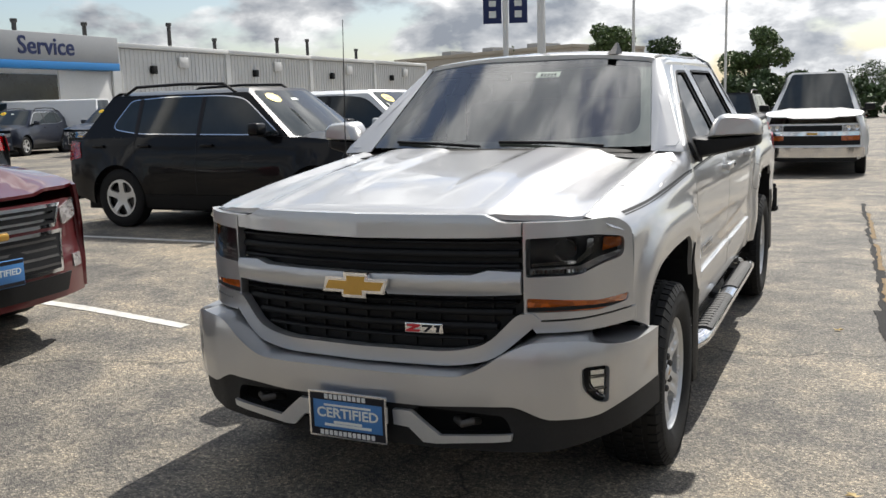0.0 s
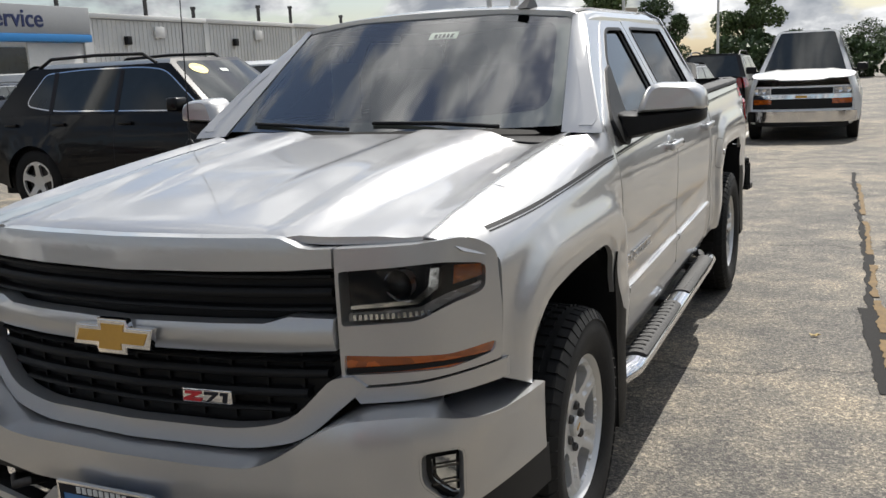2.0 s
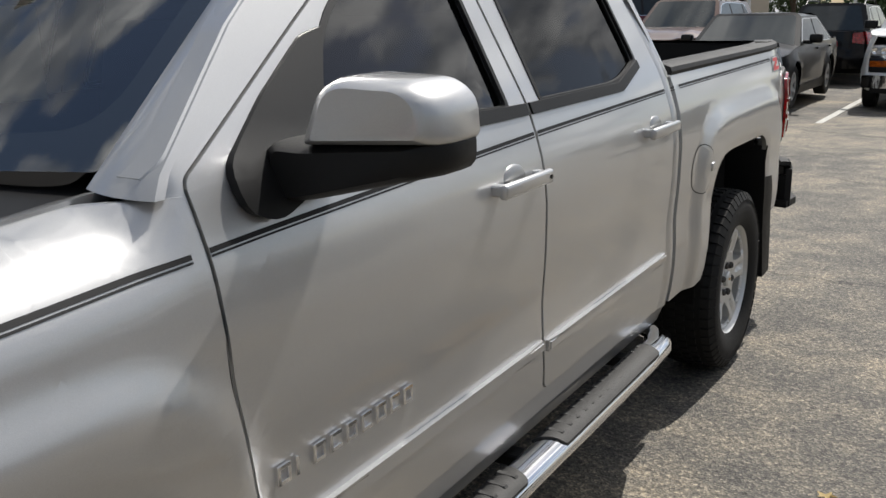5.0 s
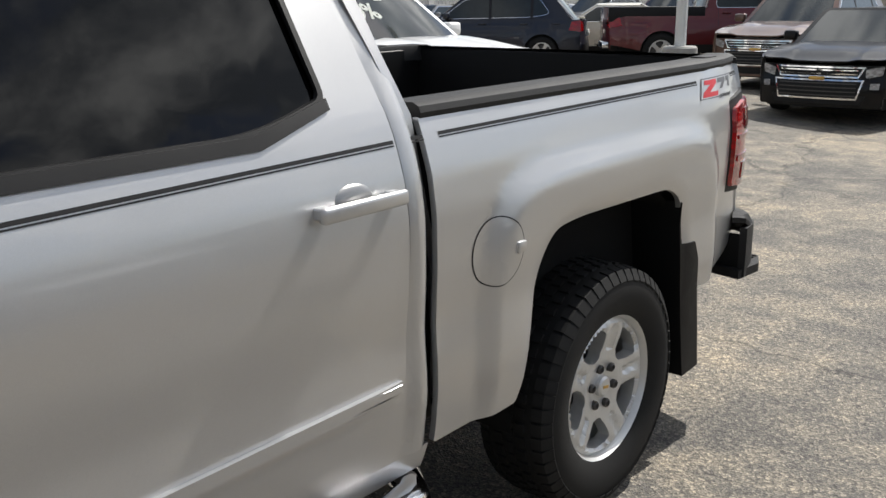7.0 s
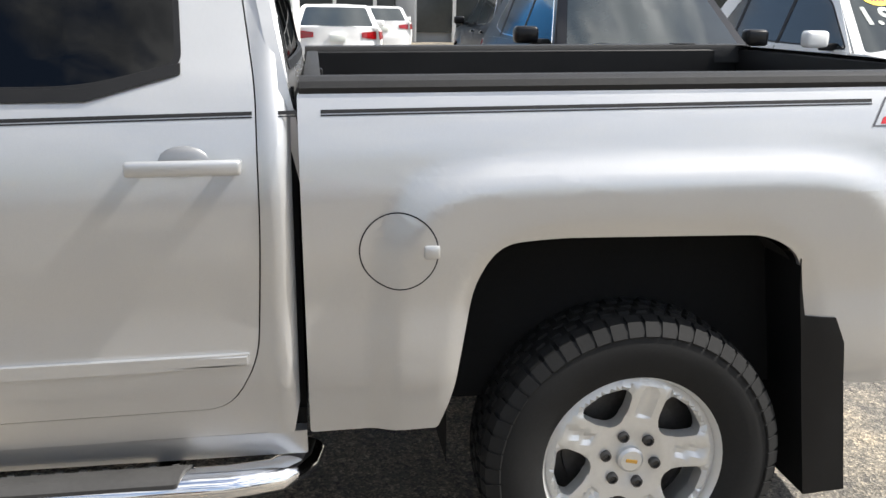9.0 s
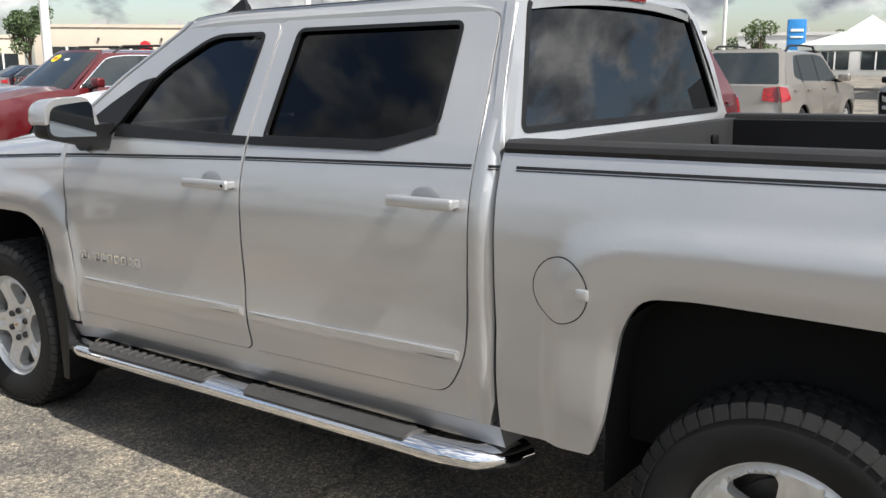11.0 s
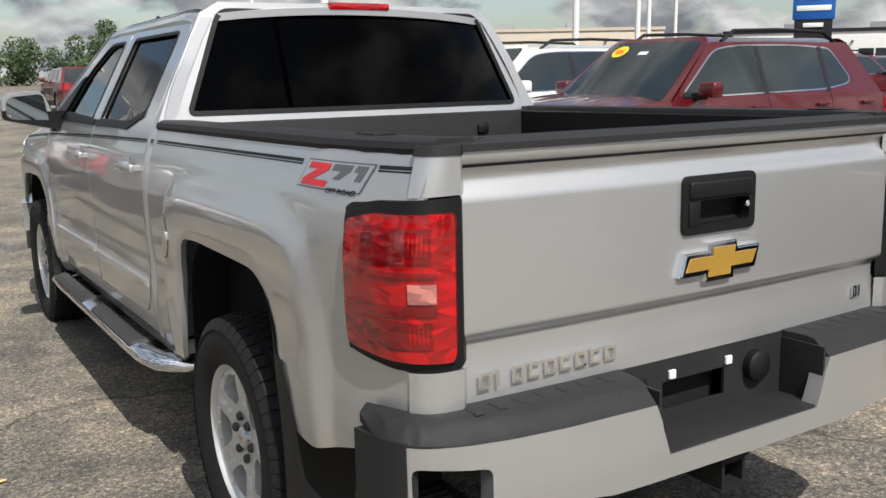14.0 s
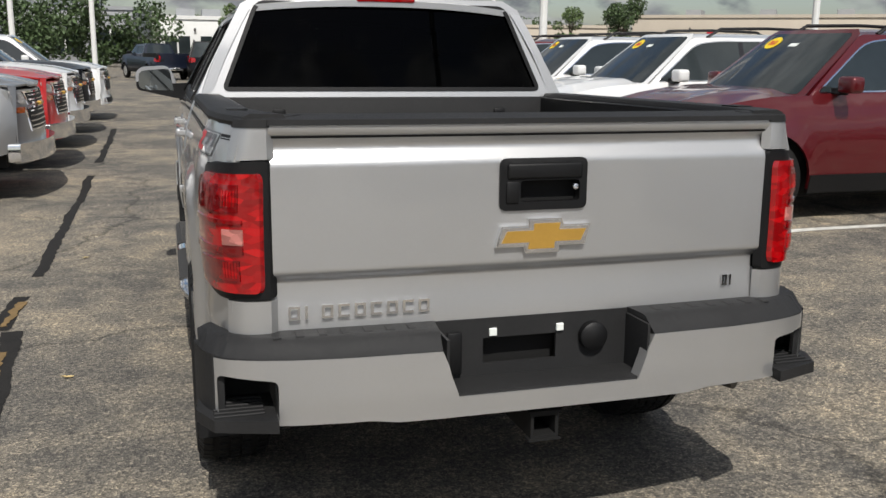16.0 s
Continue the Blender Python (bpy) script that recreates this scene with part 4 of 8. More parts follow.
ub = rounded([(-0.680, 0.842, 0.0), (-0.520, 0.700, 0.06), (-0.38, 0.672, 0.1), (0.38, 0.672, 0.1), (0.520, 0.700, 0.06), (0.680, 0.842, 0.0), (0.650, 0.870, 0),
              (0.600, 0.868, 0.03), (0.490, 0.752, 0.06), (0.36, 0.726, 0.1), (-0.36, 0.726, 0.1), (-0.490, 0.752, 0.06), (-0.600, 0.868, 0.03), (-0.650, 0.870, 0)], 0.0, 4)
part("grille_surround", skin(ub, face(-0.012), (0.05, 0.02), (0, 0.05, 0)), SILVER, truck)
part("upper_grille_backing", skin([(-0.62, 1.0), (0.62, 1.0), (0.62, 1.16), (-0.62, 1.16)], face(0.055), 0.1), PLASTIC, truck, "black grille backing")
part("lower_grille_backing", skin([(-0.62, 0.95), (-0.62, 0.84), (-0.50, 0.71), (0.50, 0.71), (0.62, 0.84), (0.62, 0.95)], face(0.055), 0.1), PLASTIC, truck, "black grille backing")
for z_, hw, th in ((1.082, 0.60, 0.013), (1.125, 0.60, 0.006), (1.040, 0.60, 0.006), (0.868, 0.575, 0.012), (0.905, 0.59, 0.006), (0.815, 0.52, 0.012), (0.770, 0.47, 0.007)):
    part("grille_slat", skin([(-hw, z_ - th), (hw, z_ - th), (hw, z_ + th), (-hw, z_ + th)], face_w(0.028, 0.008, z_ - th, z_ + th), (0.06, 0.006), (0, 0.03, 0)), PLASTIC, truck)
for k in range(-5, 6):
    part("grille_rib", skin([(k * 0.1 - 0.004, 0.735), (k * 0.1 + 0.004, 0.735), (k * 0.1 + 0.004, 0.935), (k * 0.1 - 0.004, 0.935)] if abs(k) < 5 else [(k * 0.1 - 0.004, 0.80), (k * 0.1 + 0.004, 0.80), (k * 0.1 + 0.004, 0.935), (k * 0.1 - 0.004, 0.935)], face(0.042), 0.1, (0, 0.01, 0)), PLASTIC, truck)
# Z71 badge on the lower grille
bd = part("grille_badge_plate", placed(boxm(-0.075, 0.075, -0.004, 0.004, -0.019, 0.019, 0.003), Matrix.Translation((0.262, -1.000, 0.812)) @ Matrix.Rotation(0.09, 4, "Z")), CHROME, truck, "chrome off-road badge")
for pts, m_ in (([(-0.066, 0.013), (-0.018, 0.013), (-0.018, 0.005), (-0.046, -0.007), (-0.014, -0.007), (-0.014, -0.014), (-0.068, -0.014), (-0.068, -0.007), (-0.042, 0.005), (-0.066, 0.005)], REDINK),
                ([(-0.008, 0.013), (0.032, 0.013), (0.032, 0.006), (0.012, -0.014), (0.0, -0.014), (0.018, 0.005), (-0.008, 0.005)], INK), ([(0.040, 0.013), (0.062, 0.013), (0.062, -0.014), (0.050, -0.014), (0.050, 0.005), (0.040, 0.005)], INK)):
    tb = prism(bmesh.new(), pts, lambda a, b, d: (a + 0.2 * b, d, b), "y", -0.003, -0.008)
    part("badge_stroke", placed(tb, Matrix.Translation((0.262, -1.000, 0.812)) @ Matrix.Rotation(0.09, 4, "Z")), m_, bd, smooth=False)


def emblem(parent, x, y, z, w, rot, tilt=0.0):
    """A gold cross-shaped emblem in a chrome frame."""
    h, bar, arm = w * 0.31, w * 0.165, w * 0.19
    cross = lambda e: [(-w / 2 - e, -bar / 2 - e * 0.8), (-arm - e, -bar / 2 - e * 0.8), (-arm - e * 0.4, -h / 2 - e * 0.8), (arm * 0.75 + e, -h / 2 - e * 0.8), (arm * 0.75 + e, -bar / 2 - e * 0.8), (w / 2 - w * 0.06 + e, -bar / 2 - e * 0.8), (w / 2 + e, bar / 2 + e * 0.8), (arm + e, bar / 2 + e * 0.8), (arm + e * 0.4, h / 2 + e * 0.8), (-arm * 0.75 - e, h / 2 + e * 0.8), (-arm * 0.75 - e, bar / 2 + e * 0.8), (-w / 2 + w * 0.06 - e, bar / 2 + e * 0.8)]
    M = Matrix.Translation((x, y, z)) @ Matrix.Rotation(rot, 4, "Z") @ Matrix.Rotation(tilt, 4, "X")
    fr = prism(bmesh.new(), cross(w * 0.034), lambda a, b, d: (a, d, b), "y", 0.012, -0.010)
    bmesh.ops.bevel(fr, geom=[e for e in fr.edges if all(v.co.y < -0.005 for v in e.verts)], offset=w * 0.014, segments=2, affect="EDGES")
    e1 = part("emblem_frame", placed(fr, M), CHROME, parent, "chrome frame of the gold emblem")
    gd = prism(bmesh.new(), cross(-w * 0.026), lambda a, b, d: (a, d, b), "y", 0.0, -0.0125)
    part("emblem_field", placed(gd, M), GOLD, e1, "gold emblem field")


emblem(truck, 0.0, -1.036, 0.966, 0.262, 0.0)


def lamp_face(d=0.0):
    return face(d)


# headlamps: silver bezel round a housing with lens, projector and amber corner
for sg in (1, -1):
    L = lambda pts: [(sg * a, b) for a, b in pts]
    def fsk(pts, d, m_, nm, parent=truck, label="", fold=(0, 0.02, 0), st=0.03, holes=()):
        return part(nm, skin(L(pts), face(d), st, fold, holes=[L(h) for h in holes]), m_, parent, label)
    lamp_out = rounded([(0.628, 1.000, 0.01), (0.80, 1.002, 0.02), (0.862, 1.035, 0.02), (0.925, 1.055, 0.02), (0.928, 1.128, 0.02), (0.85, 1.146, 0.02), (0.628, 1.140, 0.01)], 0.0, 3)
    mark_out = rounded([(0.628, 0.872, 0.01), (0.86, 0.868, 0.01), (0.935, 0.885, 0.01), (0.940, 0.915, 0.01), (0.86, 0.905, 0.02), (0.628, 0.925, 0.01)], 0.0, 3)
    bez = rounded([(0.620, 0.842, 0), (0.80, 0.845, 0), (0.948, 0.862, 0.01), (0.951, 1.0, 0), (0.945, 1.16, 0.03), (0.90, 1.205, 0.06), (0.80, 1.197, 0), (0.70, 1.197, 0), (0.620, 1.198, 0)], 0.0, 4)
    fsk(bez, 0.0, SILVER, "headlamp_bezel", holes=(lamp_out, mark_out), fold=nose_fold(0.05))
    hs = fsk(inset(lamp_out, -0.005), 0.055, PLASTIC, "headlamp", label="headlamp with dark housing and amber corner lamp", fold=(0, -0.05, 0))
    fsk(inset(lamp_out, -0.002), 0.004, CLEARLENS, "lamp_lens", hs, fold=(0, 0.004, 0))
    fsk([(0.632, 1.006), (0.80, 1.007), (0.858, 1.040), (0.915, 1.062), (0.915, 1.078), (0.845, 1.058), (0.79, 1.030), (0.632, 1.026)], 0.030, WHITELENS, "daytime_light_strip", hs)
    for k in range(14):
        xx = 0.645 + k * 0.0125
        fsk([(xx, 1.008), (xx + 0.007, 1.008), (xx + 0.007, 1.022), (xx, 1.022)], 0.024, CHROME, "light_cell", hs, fold=(0, 0.005, 0))
    fsk([(0.64, 1.036), (0.79, 1.040), (0.832, 1.075), (0.836, 1.128), (0.818, 1.128), (0.812, 1.082), (0.782, 1.052), (0.64, 1.046)], 0.028, CHROME, "chrome_trim", hs)
    fsk([(0.862, 1.082), (0.915, 1.092), (0.918, 1.122), (0.865, 1.130)], 0.026, AMBER, "corner_lamp", hs)
    proj_bm = bmesh.new()
    bmesh.ops.create_uvsphere(proj_bm, u_segments=20, v_segments=12, radius=0.034)
    part("projector", placed(proj_bm, Matrix.Translation((sg * 0.745, face_y(0.745) + 0.05, 1.09))), CLEARLENS, hs)
    part("projector_ring", placed(lathe([(0, 0.030), (-0.02, 0.036), (-0.025, 0.040), (0, 0.045)], "y", 24), Matrix.Translation((sg * 0.745, face_y(0.745) + 0.06, 1.09))), CHROME, hs)
    ml = fsk(inset(mark_out, -0.003), 0.012, AMBER, "turn_signal", label="amber turn signal strip", fold=(0, -0.01, 0))
    fsk([(0.63, 0.873), (0.93, 0.876), (0.93, 0.886), (0.63, 0.888)], 0.006, PLASTIC, "signal_shade", ml)
    # seam strip under the marker
    fsk([(0.66, 0.796), (0.80, 0.796), (0.955, 0.806), (0.955, 0.857), (0.80, 0.838), (0.635, 0.836)], -0.004, SILVER, "filler_strip")

# front bumper
bump_y = smooth_table([0, 0.3, 0.55, 0.70, 0.82, 0.90, 0.955, 0.99, 1.008, 1.02], [-1.105, -1.095, -1.055, -1.005, -0.935, -0.865, -0.78, -0.66, -0.52, -0.42], width=0.03)


def bump_at(d=0.0):
    def f(x, z):
        k = max(0, (z - 0.70) / 0.12)
        return (x, bump_y(abs(x)) + d + 0.035 * k * k + 0.10 * max(0, 0.60 - z), z)
    return f


bump_top = lambda x: 0.662 + 0.125 * sstep(0.40, 0.70, abs(x)) - 0.040 * sstep(0.80, 1.0, abs(x))
bump_bot = lambda x: 0.545 - 0.0 * x + 0.012 * sstep(0.25, 0.6, abs(x)) - 0.055 * sstep(0.60, 0.75, abs(x)) + 0.05 * sstep(0.85, 1.0, abs(x))
bx = [float(v) for v in np.concatenate([np.linspace(-1.012, -0.9, 16), np.linspace(-0.88, 0.88, 60), np.linspace(0.9, 1.012, 16)])]
bloop = [(x, bump_bot(x)) for x in bx] + [(x, bump_top(x)) for x in bx[::-1]]
fog = rounded([(0.835, 0.615, 0.02), (0.875, 0.560, 0.02), (0.912, 0.548, 0.02), (0.915, 0.690, 0.02), (0.835, 0.692, 0.02)], 0.015, 3)
fogm = [(-a, b) for a, b in fog]
part("front_bumper", skin(bloop, bump_at(), (0.02, 0.025), nose_fold(0.18), holes=[fog, fogm]), SILVER, truck)
for sg in (1, -1):
    L = lambda pts: [(sg * a, b) for a, b in pts]
    fh = part("fog_lamp", skin(L(inset(fog, -0.004)), bump_at(0.035), 0.03, (0, -0.036, 0)), PLASTIC, truck, "fog lamp in black bezel")
    part("fog_lens", skin(L(inset(fog, 0.016)), bump_at(0.012), 0.03, (0, 0.02, 0)), CLEARLENS, fh)
    part("fog_reflector", skin(L(inset(fog, 0.020)), bump_at(0.024), 0.03), CHROME, fh)
    for zz in (0.60, 0.645):
        part("fog_bar", skin(L([(0.852, zz), (0.905, zz), (0.905, zz + 0.006), (0.852, zz + 0.006)]), bump_at(0.010), 0.05), STEEL, fh)
val_bot = lambda x: 0.375 + 0.06 * sstep(0.7, 1.0, abs(x))
vloop = [(x, val_bot(x)) for x in bx] + [(x, bump_bot(x) + 0.004) for x in bx[::-1]]
hook = rounded([(0.20, 0.440, 0.02), (0.30, 0.425, 0.02), (0.60, 0.445, 0.02), (0.58, 0.515, 0.03), (0.25, 0.535, 0.02)], 0.015, 3)
part("front_valance", skin(vloop, bump_at(0.020), (0.04, 0.04), nose_fold(0.05), holes=[hook, [(-a, b) for a, b in hook]]), SOFTPLASTIC, truck, "black plastic lower valance")
# dark sheet behind the valance openings, in place of the shade there
part("valance_shade_sheet", skin([(-0.66, 0.40), (0.66, 0.40), (0.66, 0.56), (-0.66, 0.56)], bump_at(0.12), 0.1), DARK, truck)
for sg in (1, -1):
    trim = [(0.165, 0.518), (0.24, 0.520), (0.345, 0.432), (0.605, 0.450), (0.600, 0.425), (0.33, 0.400), (0.28, 0.402), (0.225, 0.455), (0.165, 0.460)]
    part("skid_trim", skin([(sg * a, b) for a, b in trim], bump_at(-0.004), 0.03, (0, 0.02, 0)), ALLOY, truck, "brushed skid plate trim")
    part("tow_hook", tube([(sg * 0.46, -0.98, 0.47), (sg * 0.46, -1.04, 0.49), (sg * 0.43, -1.065, 0.485), (sg * 0.40, -1.04, 0.49), (sg * 0.40, -0.98, 0.47)], 0.014, 10), STEEL, truck)
# dealer plate
pl = part("dealer_plate", placed(boxm(-0.155, 0.155, -0.006, 0.006, -0.078, 0.078, 0.004), Matrix.Translation((0.0, -1.135, 0.487))), BLUEPRINT, truck, "blue dealer plate in a chrome and black frame, CERTIFIED")
fr = skin([(-0.162, -0.085), (0.162, -0.085), (0.162, 0.085), (-0.162, 0.085)], lambda a, b: (a, -1.1435, 0.487 + b), 0.5, (0, 0.012, 0), holes=[[(-0.148, -0.056), (0.148, -0.056), (0.148, 0.056), (-0.148, 0.056)]])
part("plate_frame", fr, INK, pl, "black plate frame")
part("frame_rim", skin([(-0.166, -0.089), (0.166, -0.089), (0.166, 0.089), (-0.166, 0.089)], lambda a, b: (a, -1.1445, 0.487 + b), 0.5, (0, 0.012, 0), holes=[[(-0.159, -0.083), (0.159, -0.083), (0.159, 0.083), (-0.159, 0.083)]]), CHROME, pl)
RX = Matrix.Rotation(radians(90), 4, "X")
part("plate_text", placed(text_mesh("CERTIFIED", 0.052, 0.0006, 0.0012, width=0.262), Matrix.Translation((0, -1.1435, 0.493)) @ RX), PAPER, pl, smooth=False)
for z_, w_, hh in ((0.459, 0.12, 0.005), (0.447, 0.20, 0.005), (0.524, 0.20, 0.004)):
    part("plate_bar", boxm(-w_ / 2, w_ / 2, -1.1437, -1.142, z_ - hh, z_ + hh), PAPER, pl)
for z_, w_ in ((0.558, 0.19), (0.4165, 0.24)):
    n_ = int(w_ / 0.02)
    for k in range(n_):
        part("frame_bar", boxm(-w_ / 2 + k * 0.02, -w_ / 2 + k * 0.02 + 0.014, -1.1455, -1.143, z_ - 0.009, z_ + 0.009), WHITEMETAL, pl)


# tailgate
def tg_at(d=0.0):
    def f(x, z):
        y = 4.742 - 0.018 * (abs(x) / 0.8) ** 2
        y += 0.030 * sstep(1.290, 1.345, z) - 0.024 * sstep(1.240, 1.295, z) - 0.026 * (1 - sstep(0.910, 0.942, z)) + 0.010 * (1 - sstep(0.76, 0.90, z))
        return (x, y + d, z)
    return f


tgl = rounded([(-0.790, 0.765, 0.01), (0.790, 0.765, 0.01), (0.793, 1.356, 0.004), (-0.793, 1.356, 0.004)], 0.004, 2)
thole = rounded([(-0.140, 1.108, 0.02), (0.115, 1.108, 0.02), (0.115, 1.240, 0.02), (-0.140, 1.240, 0.02)], 0.02, 4)
tailgate = part("tailgate", skin(tgl, tg_at(), (0.06, 0.008), (0, -0.05, 0), holes=[thole]), SILVER, truck)
part("tailgate_cap", skin([(-0.795, 1.354), (0.795, 1.354), (0.795, 1.370), (-0.795, 1.370)], tg_at(0.006), (0.1, 0.01), (0, -0.085, 0.012)), SOFTPLASTIC, tailgate, "black tailgate cap")
part("tailgate_inner", boxm(-0.78, 0.78, 4.665, 4.685, 0.80, 1.368, 0.003, 1), PLASTIC, tailgate)
part("tailgate_stripe", skin([(-0.785, 1.318), (0.785, 1.318), (0.785, 1.325), (-0.785, 1.325)], tg_at(0.0016), (0.1, 0.02)), STRIPE, tailgate)
tb_ = rounded([(-0.152, 1.097, 0.022), (0.127, 1.097, 0.022), (0.127, 1.252, 0.022), (-0.152, 1.252, 0.022)], 0.02, 4)
hin = rounded([(-0.128, 1.122, 0.012), (0.062, 1.122, 0.012), (0.062, 1.186, 0.012), (-0.128, 1.186, 0.012)], 0.01, 3)
th = part("tailgate_handle", skin(tb_, tg_at(0.008), 0.05, (0, -0.03, 0), holes=[hin]), PLASTIC, tailgate, "black tailgate handle bezel")
part("handle_pocket", skin(inset(hin, -0.004), tg_at(-0.040), 0.1, (0, 0.045, 0)), DARK, th)
part("handle_grip", boxm(-0.135, 0.105, 4.742, 4.757, 1.190, 1.238, 0.008, 3), PLASTIC, th)
part("handle_lever", boxm(0.066, 0.108, 4.742, 4.755, 1.118, 1.185, 0.006, 2), PLASTIC, th)
part("camera_eye", placed(lathe([(0, 0.009), (0.006, 0.009), (0.008, 0.004), (0.004, 0.0005)], "y", 16), Matrix.Translation((-0.112, 4.752, 1.165))), CHROME, th)
emblem(tailgate, -0.012, 4.752, 1.020, 0.285, math.pi)
RZ = Matrix.Rotation(math.pi, 4, "Z") @ RX
for tb in badge_blocks(9, 0.43, 0.040):
    part("badge_block", placed(tb, Matrix.Translation((0.535, 4.722, 0.822)) @ Matrix.Rotation(-0.012, 4, "Z") @ RZ), CHROME, tailgate, "raised chrome badge block", smooth=False)
for tb in badge_blocks(2, 0.055, 0.036):
    part("badge_block", placed(tb, Matrix.Translation((-0.690, 4.714, 0.835)) @ RZ), CHROME, tailgate, smooth=False)

# tail corners and lamps
lamp_x = smooth_table([4.40, 4.48, 4.58, 4.66, 4.71, 4.735], [0.985, 0.977, 0.960, 0.925, 0.870, 0.800], width=0.03)
for sg in (1, -1):
    def wrap(d=0.0):
        # a runs round the corner from the side to the tail, b is the height
        def f(a, z):
            t_ = a
            y = 4.475 + 0.262 * math.sin(min(t_, 1) * math.pi / 2) ** 0.9 if t_ > 0 else 4.475
            x = 0.798 + (side_x(4.475, z) - 0.798) * math.cos(min(max(t_, 0), 1) * math.pi / 2) ** 0.62
            nx, ny = (math.cos(t_ * math.pi / 2), math.sin(t_ * math.pi / 2))
            return (sg * (x + d * nx), y + d * ny - 0.004, z)
        return f
    tl = part("tail_lamp", skin(rounded([(0.0, 0.885, 0.01), (0.45, 0.868, 0.01), (1.0, 0.868, 0.01), (1.0, 1.258, 0.01), (0.3, 1.248, 0.02), (0.0, 1.228, 0.03)], 0.02, 3), wrap(0.0), (0.06, 0.04), (-sg * 0.02, -0.02, 0)), PLASTIC, truck, "red tail lamp in a black surround")
    part("red_lens", skin(rounded([(0.05, 0.905, 0.03), (0.45, 0.892, 0.03), (0.965, 0.890, 0.03), (0.970, 1.225, 0.03), (0.3, 1.222, 0.03), (0.06, 1.200, 0.04)], 0.02, 4), wrap(0.014), (0.05, 0.03), (-sg * 0.012, -0.012, 0)), REDLENS, tl, "red lens")
    for z0, z1, m_, a0, a1 in ((1.118, 1.195, REDLENS2, 0.25, 0.80), (0.925, 0.985, REDLENS2, 0.25, 0.80), (1.028, 1.072, PINKLENS, 0.62, 0.84), (1.00, 1.022, REDLENS2, 0.10, 0.84), (1.085, 1.098, REDLENS2, 0.10, 0.84)):
        part("lens_cell", skin([(a0, z0), (a1, z0), (a1, z1), (a0, z1)], wrap(0.0185), (0.05, 0.03), (-sg * 0.006, -0.006, 0)), m_, tl, "pale reverse light" if m_ is PINKLENS else "")
    # prismatic ribs catch the light inside the lens
    for k in range(5):
        for z0 in (1.135, 0.935):
            part("lens_rib", skin([(0.62 + k * 0.034, z0), (0.638 + k * 0.034, z0), (0.638 + k * 0.034, z0 + 0.045), (0.62 + k * 0.034, z0 + 0.045)], wrap(0.0205), 0.05, (-sg * 0.003, -0.003, 0)), REDLENS, tl)
    part("tail_corner_upper", skin([(0.58, 1.258), (1.0, 1.262), (1.0, 1.352), (0.58, 1.352)], wrap(0.0), (0.06, 0.03), (-sg * 0.02, -0.02, 0)), SILVER, truck)
    part("tail_corner_lower", skin([(0.58, 0.750), (1.0, 0.762), (1.0, 0.864), (0.58, 0.864)], wrap(0.0), (0.06, 0.03), (-sg * 0.02, -0.02, 0)), SILVER, truck)
    part("corner_cap", skin([(0.55, 1.348), (1.0, 1.348), (1.0, 1.370), (0.55, 1.370)], wrap(0.003), (0.06, 0.03), (-sg * 0.10, -0.06, 0.012)), SOFTPLASTIC, truck)

# rear bumper
rb_y = smooth_table([0, 0.35, 0.6, 0.75, 0.85, 0.93, 0.98, 1.005, 1.015], [4.880, 4.878, 4.868, 4.850, 4.825, 4.785, 4.730, 4.650, 4.56], width=0.03)


def rb_at(d=0.0):
    return lambda x, z: (x, rb_y(abs(x)) + d - 0.06 * max(0, 0.60 - z), z)


rbx = [float(v) for v in np.concatenate([np.linspace(-1.010, -0.93, 12), np.linspace(-0.91, 0.91, 50), np.linspace(0.93, 1.010, 12)])]
rb_top = lambda x: 0.722 - 0.140 * (1 - sstep(0.285, 0.335, abs(x))) - 0.004 * sstep(0.8, 1.0, abs(x))
rb_bot = lambda x: 0.520 + 0.012 * sstep(0.45, 0.55, abs(x))
rbs = [x for x in rbx if abs(x) < 0.975]
rloop = [(x, rb_bot(x)) for x in rbs] + [(x, rb_top(x)) for x in sorted(rbs + [-0.335, -0.31, -0.285, 0.285, 0.31, 0.335], reverse=True)]
step_h = rounded([(0.795, 0.545, 0.01), (0.955, 0.556, 0.01), (0.957, 0.672, 0.02), (0.795, 0.662, 0.02)], 0.01, 3)
rbump = part("rear_bumper", skin(rloop, rb_at(), (0.03, 0.02), (0, -0.05, 0), holes=[step_h, [(-a, b) for a, b in step_h]]), SILVER, truck)
for sg in (1, -1):
    ol = [(0.318, 4.715), (0.90, 4.700), (0.96, 4.56), (1.0, 4.60)] + [(x, rb_y(x) - 0.003) for x in sorted((v for v in rbx if 0.335 < v < 1.0), reverse=True)] + [(0.335, rb_y(0.335) - 0.003)]
    pad = skin([(sg * x, y) for x, y in ol], lambda x, y: (x, y, 0.770 - 0.046 * sstep(0.0, 0.075, y - (rb_y(abs(x)) - 0.075)) ** 1.5), 0.025, (0, 0, -0.02))
    part("bumper_step_pad", pad, SOFTPLASTIC, rbump, "black ribbed step pad")
for sg in (1, -1):
    ex = [sg * x for x in (0.966, 0.975, 0.983, 0.990, 0.996, 1.002, 1.007, 1.011)]
    part("bumper_end_cap", skin([(x, 0.530) for x in ex] + [(x, 0.728) for x in ex[::-1]], rb_at(0.004), (0.01, 0.04), (-sg * 0.03, 0, 0)), SOFTPLASTIC, rbump, "black plastic bumper end")
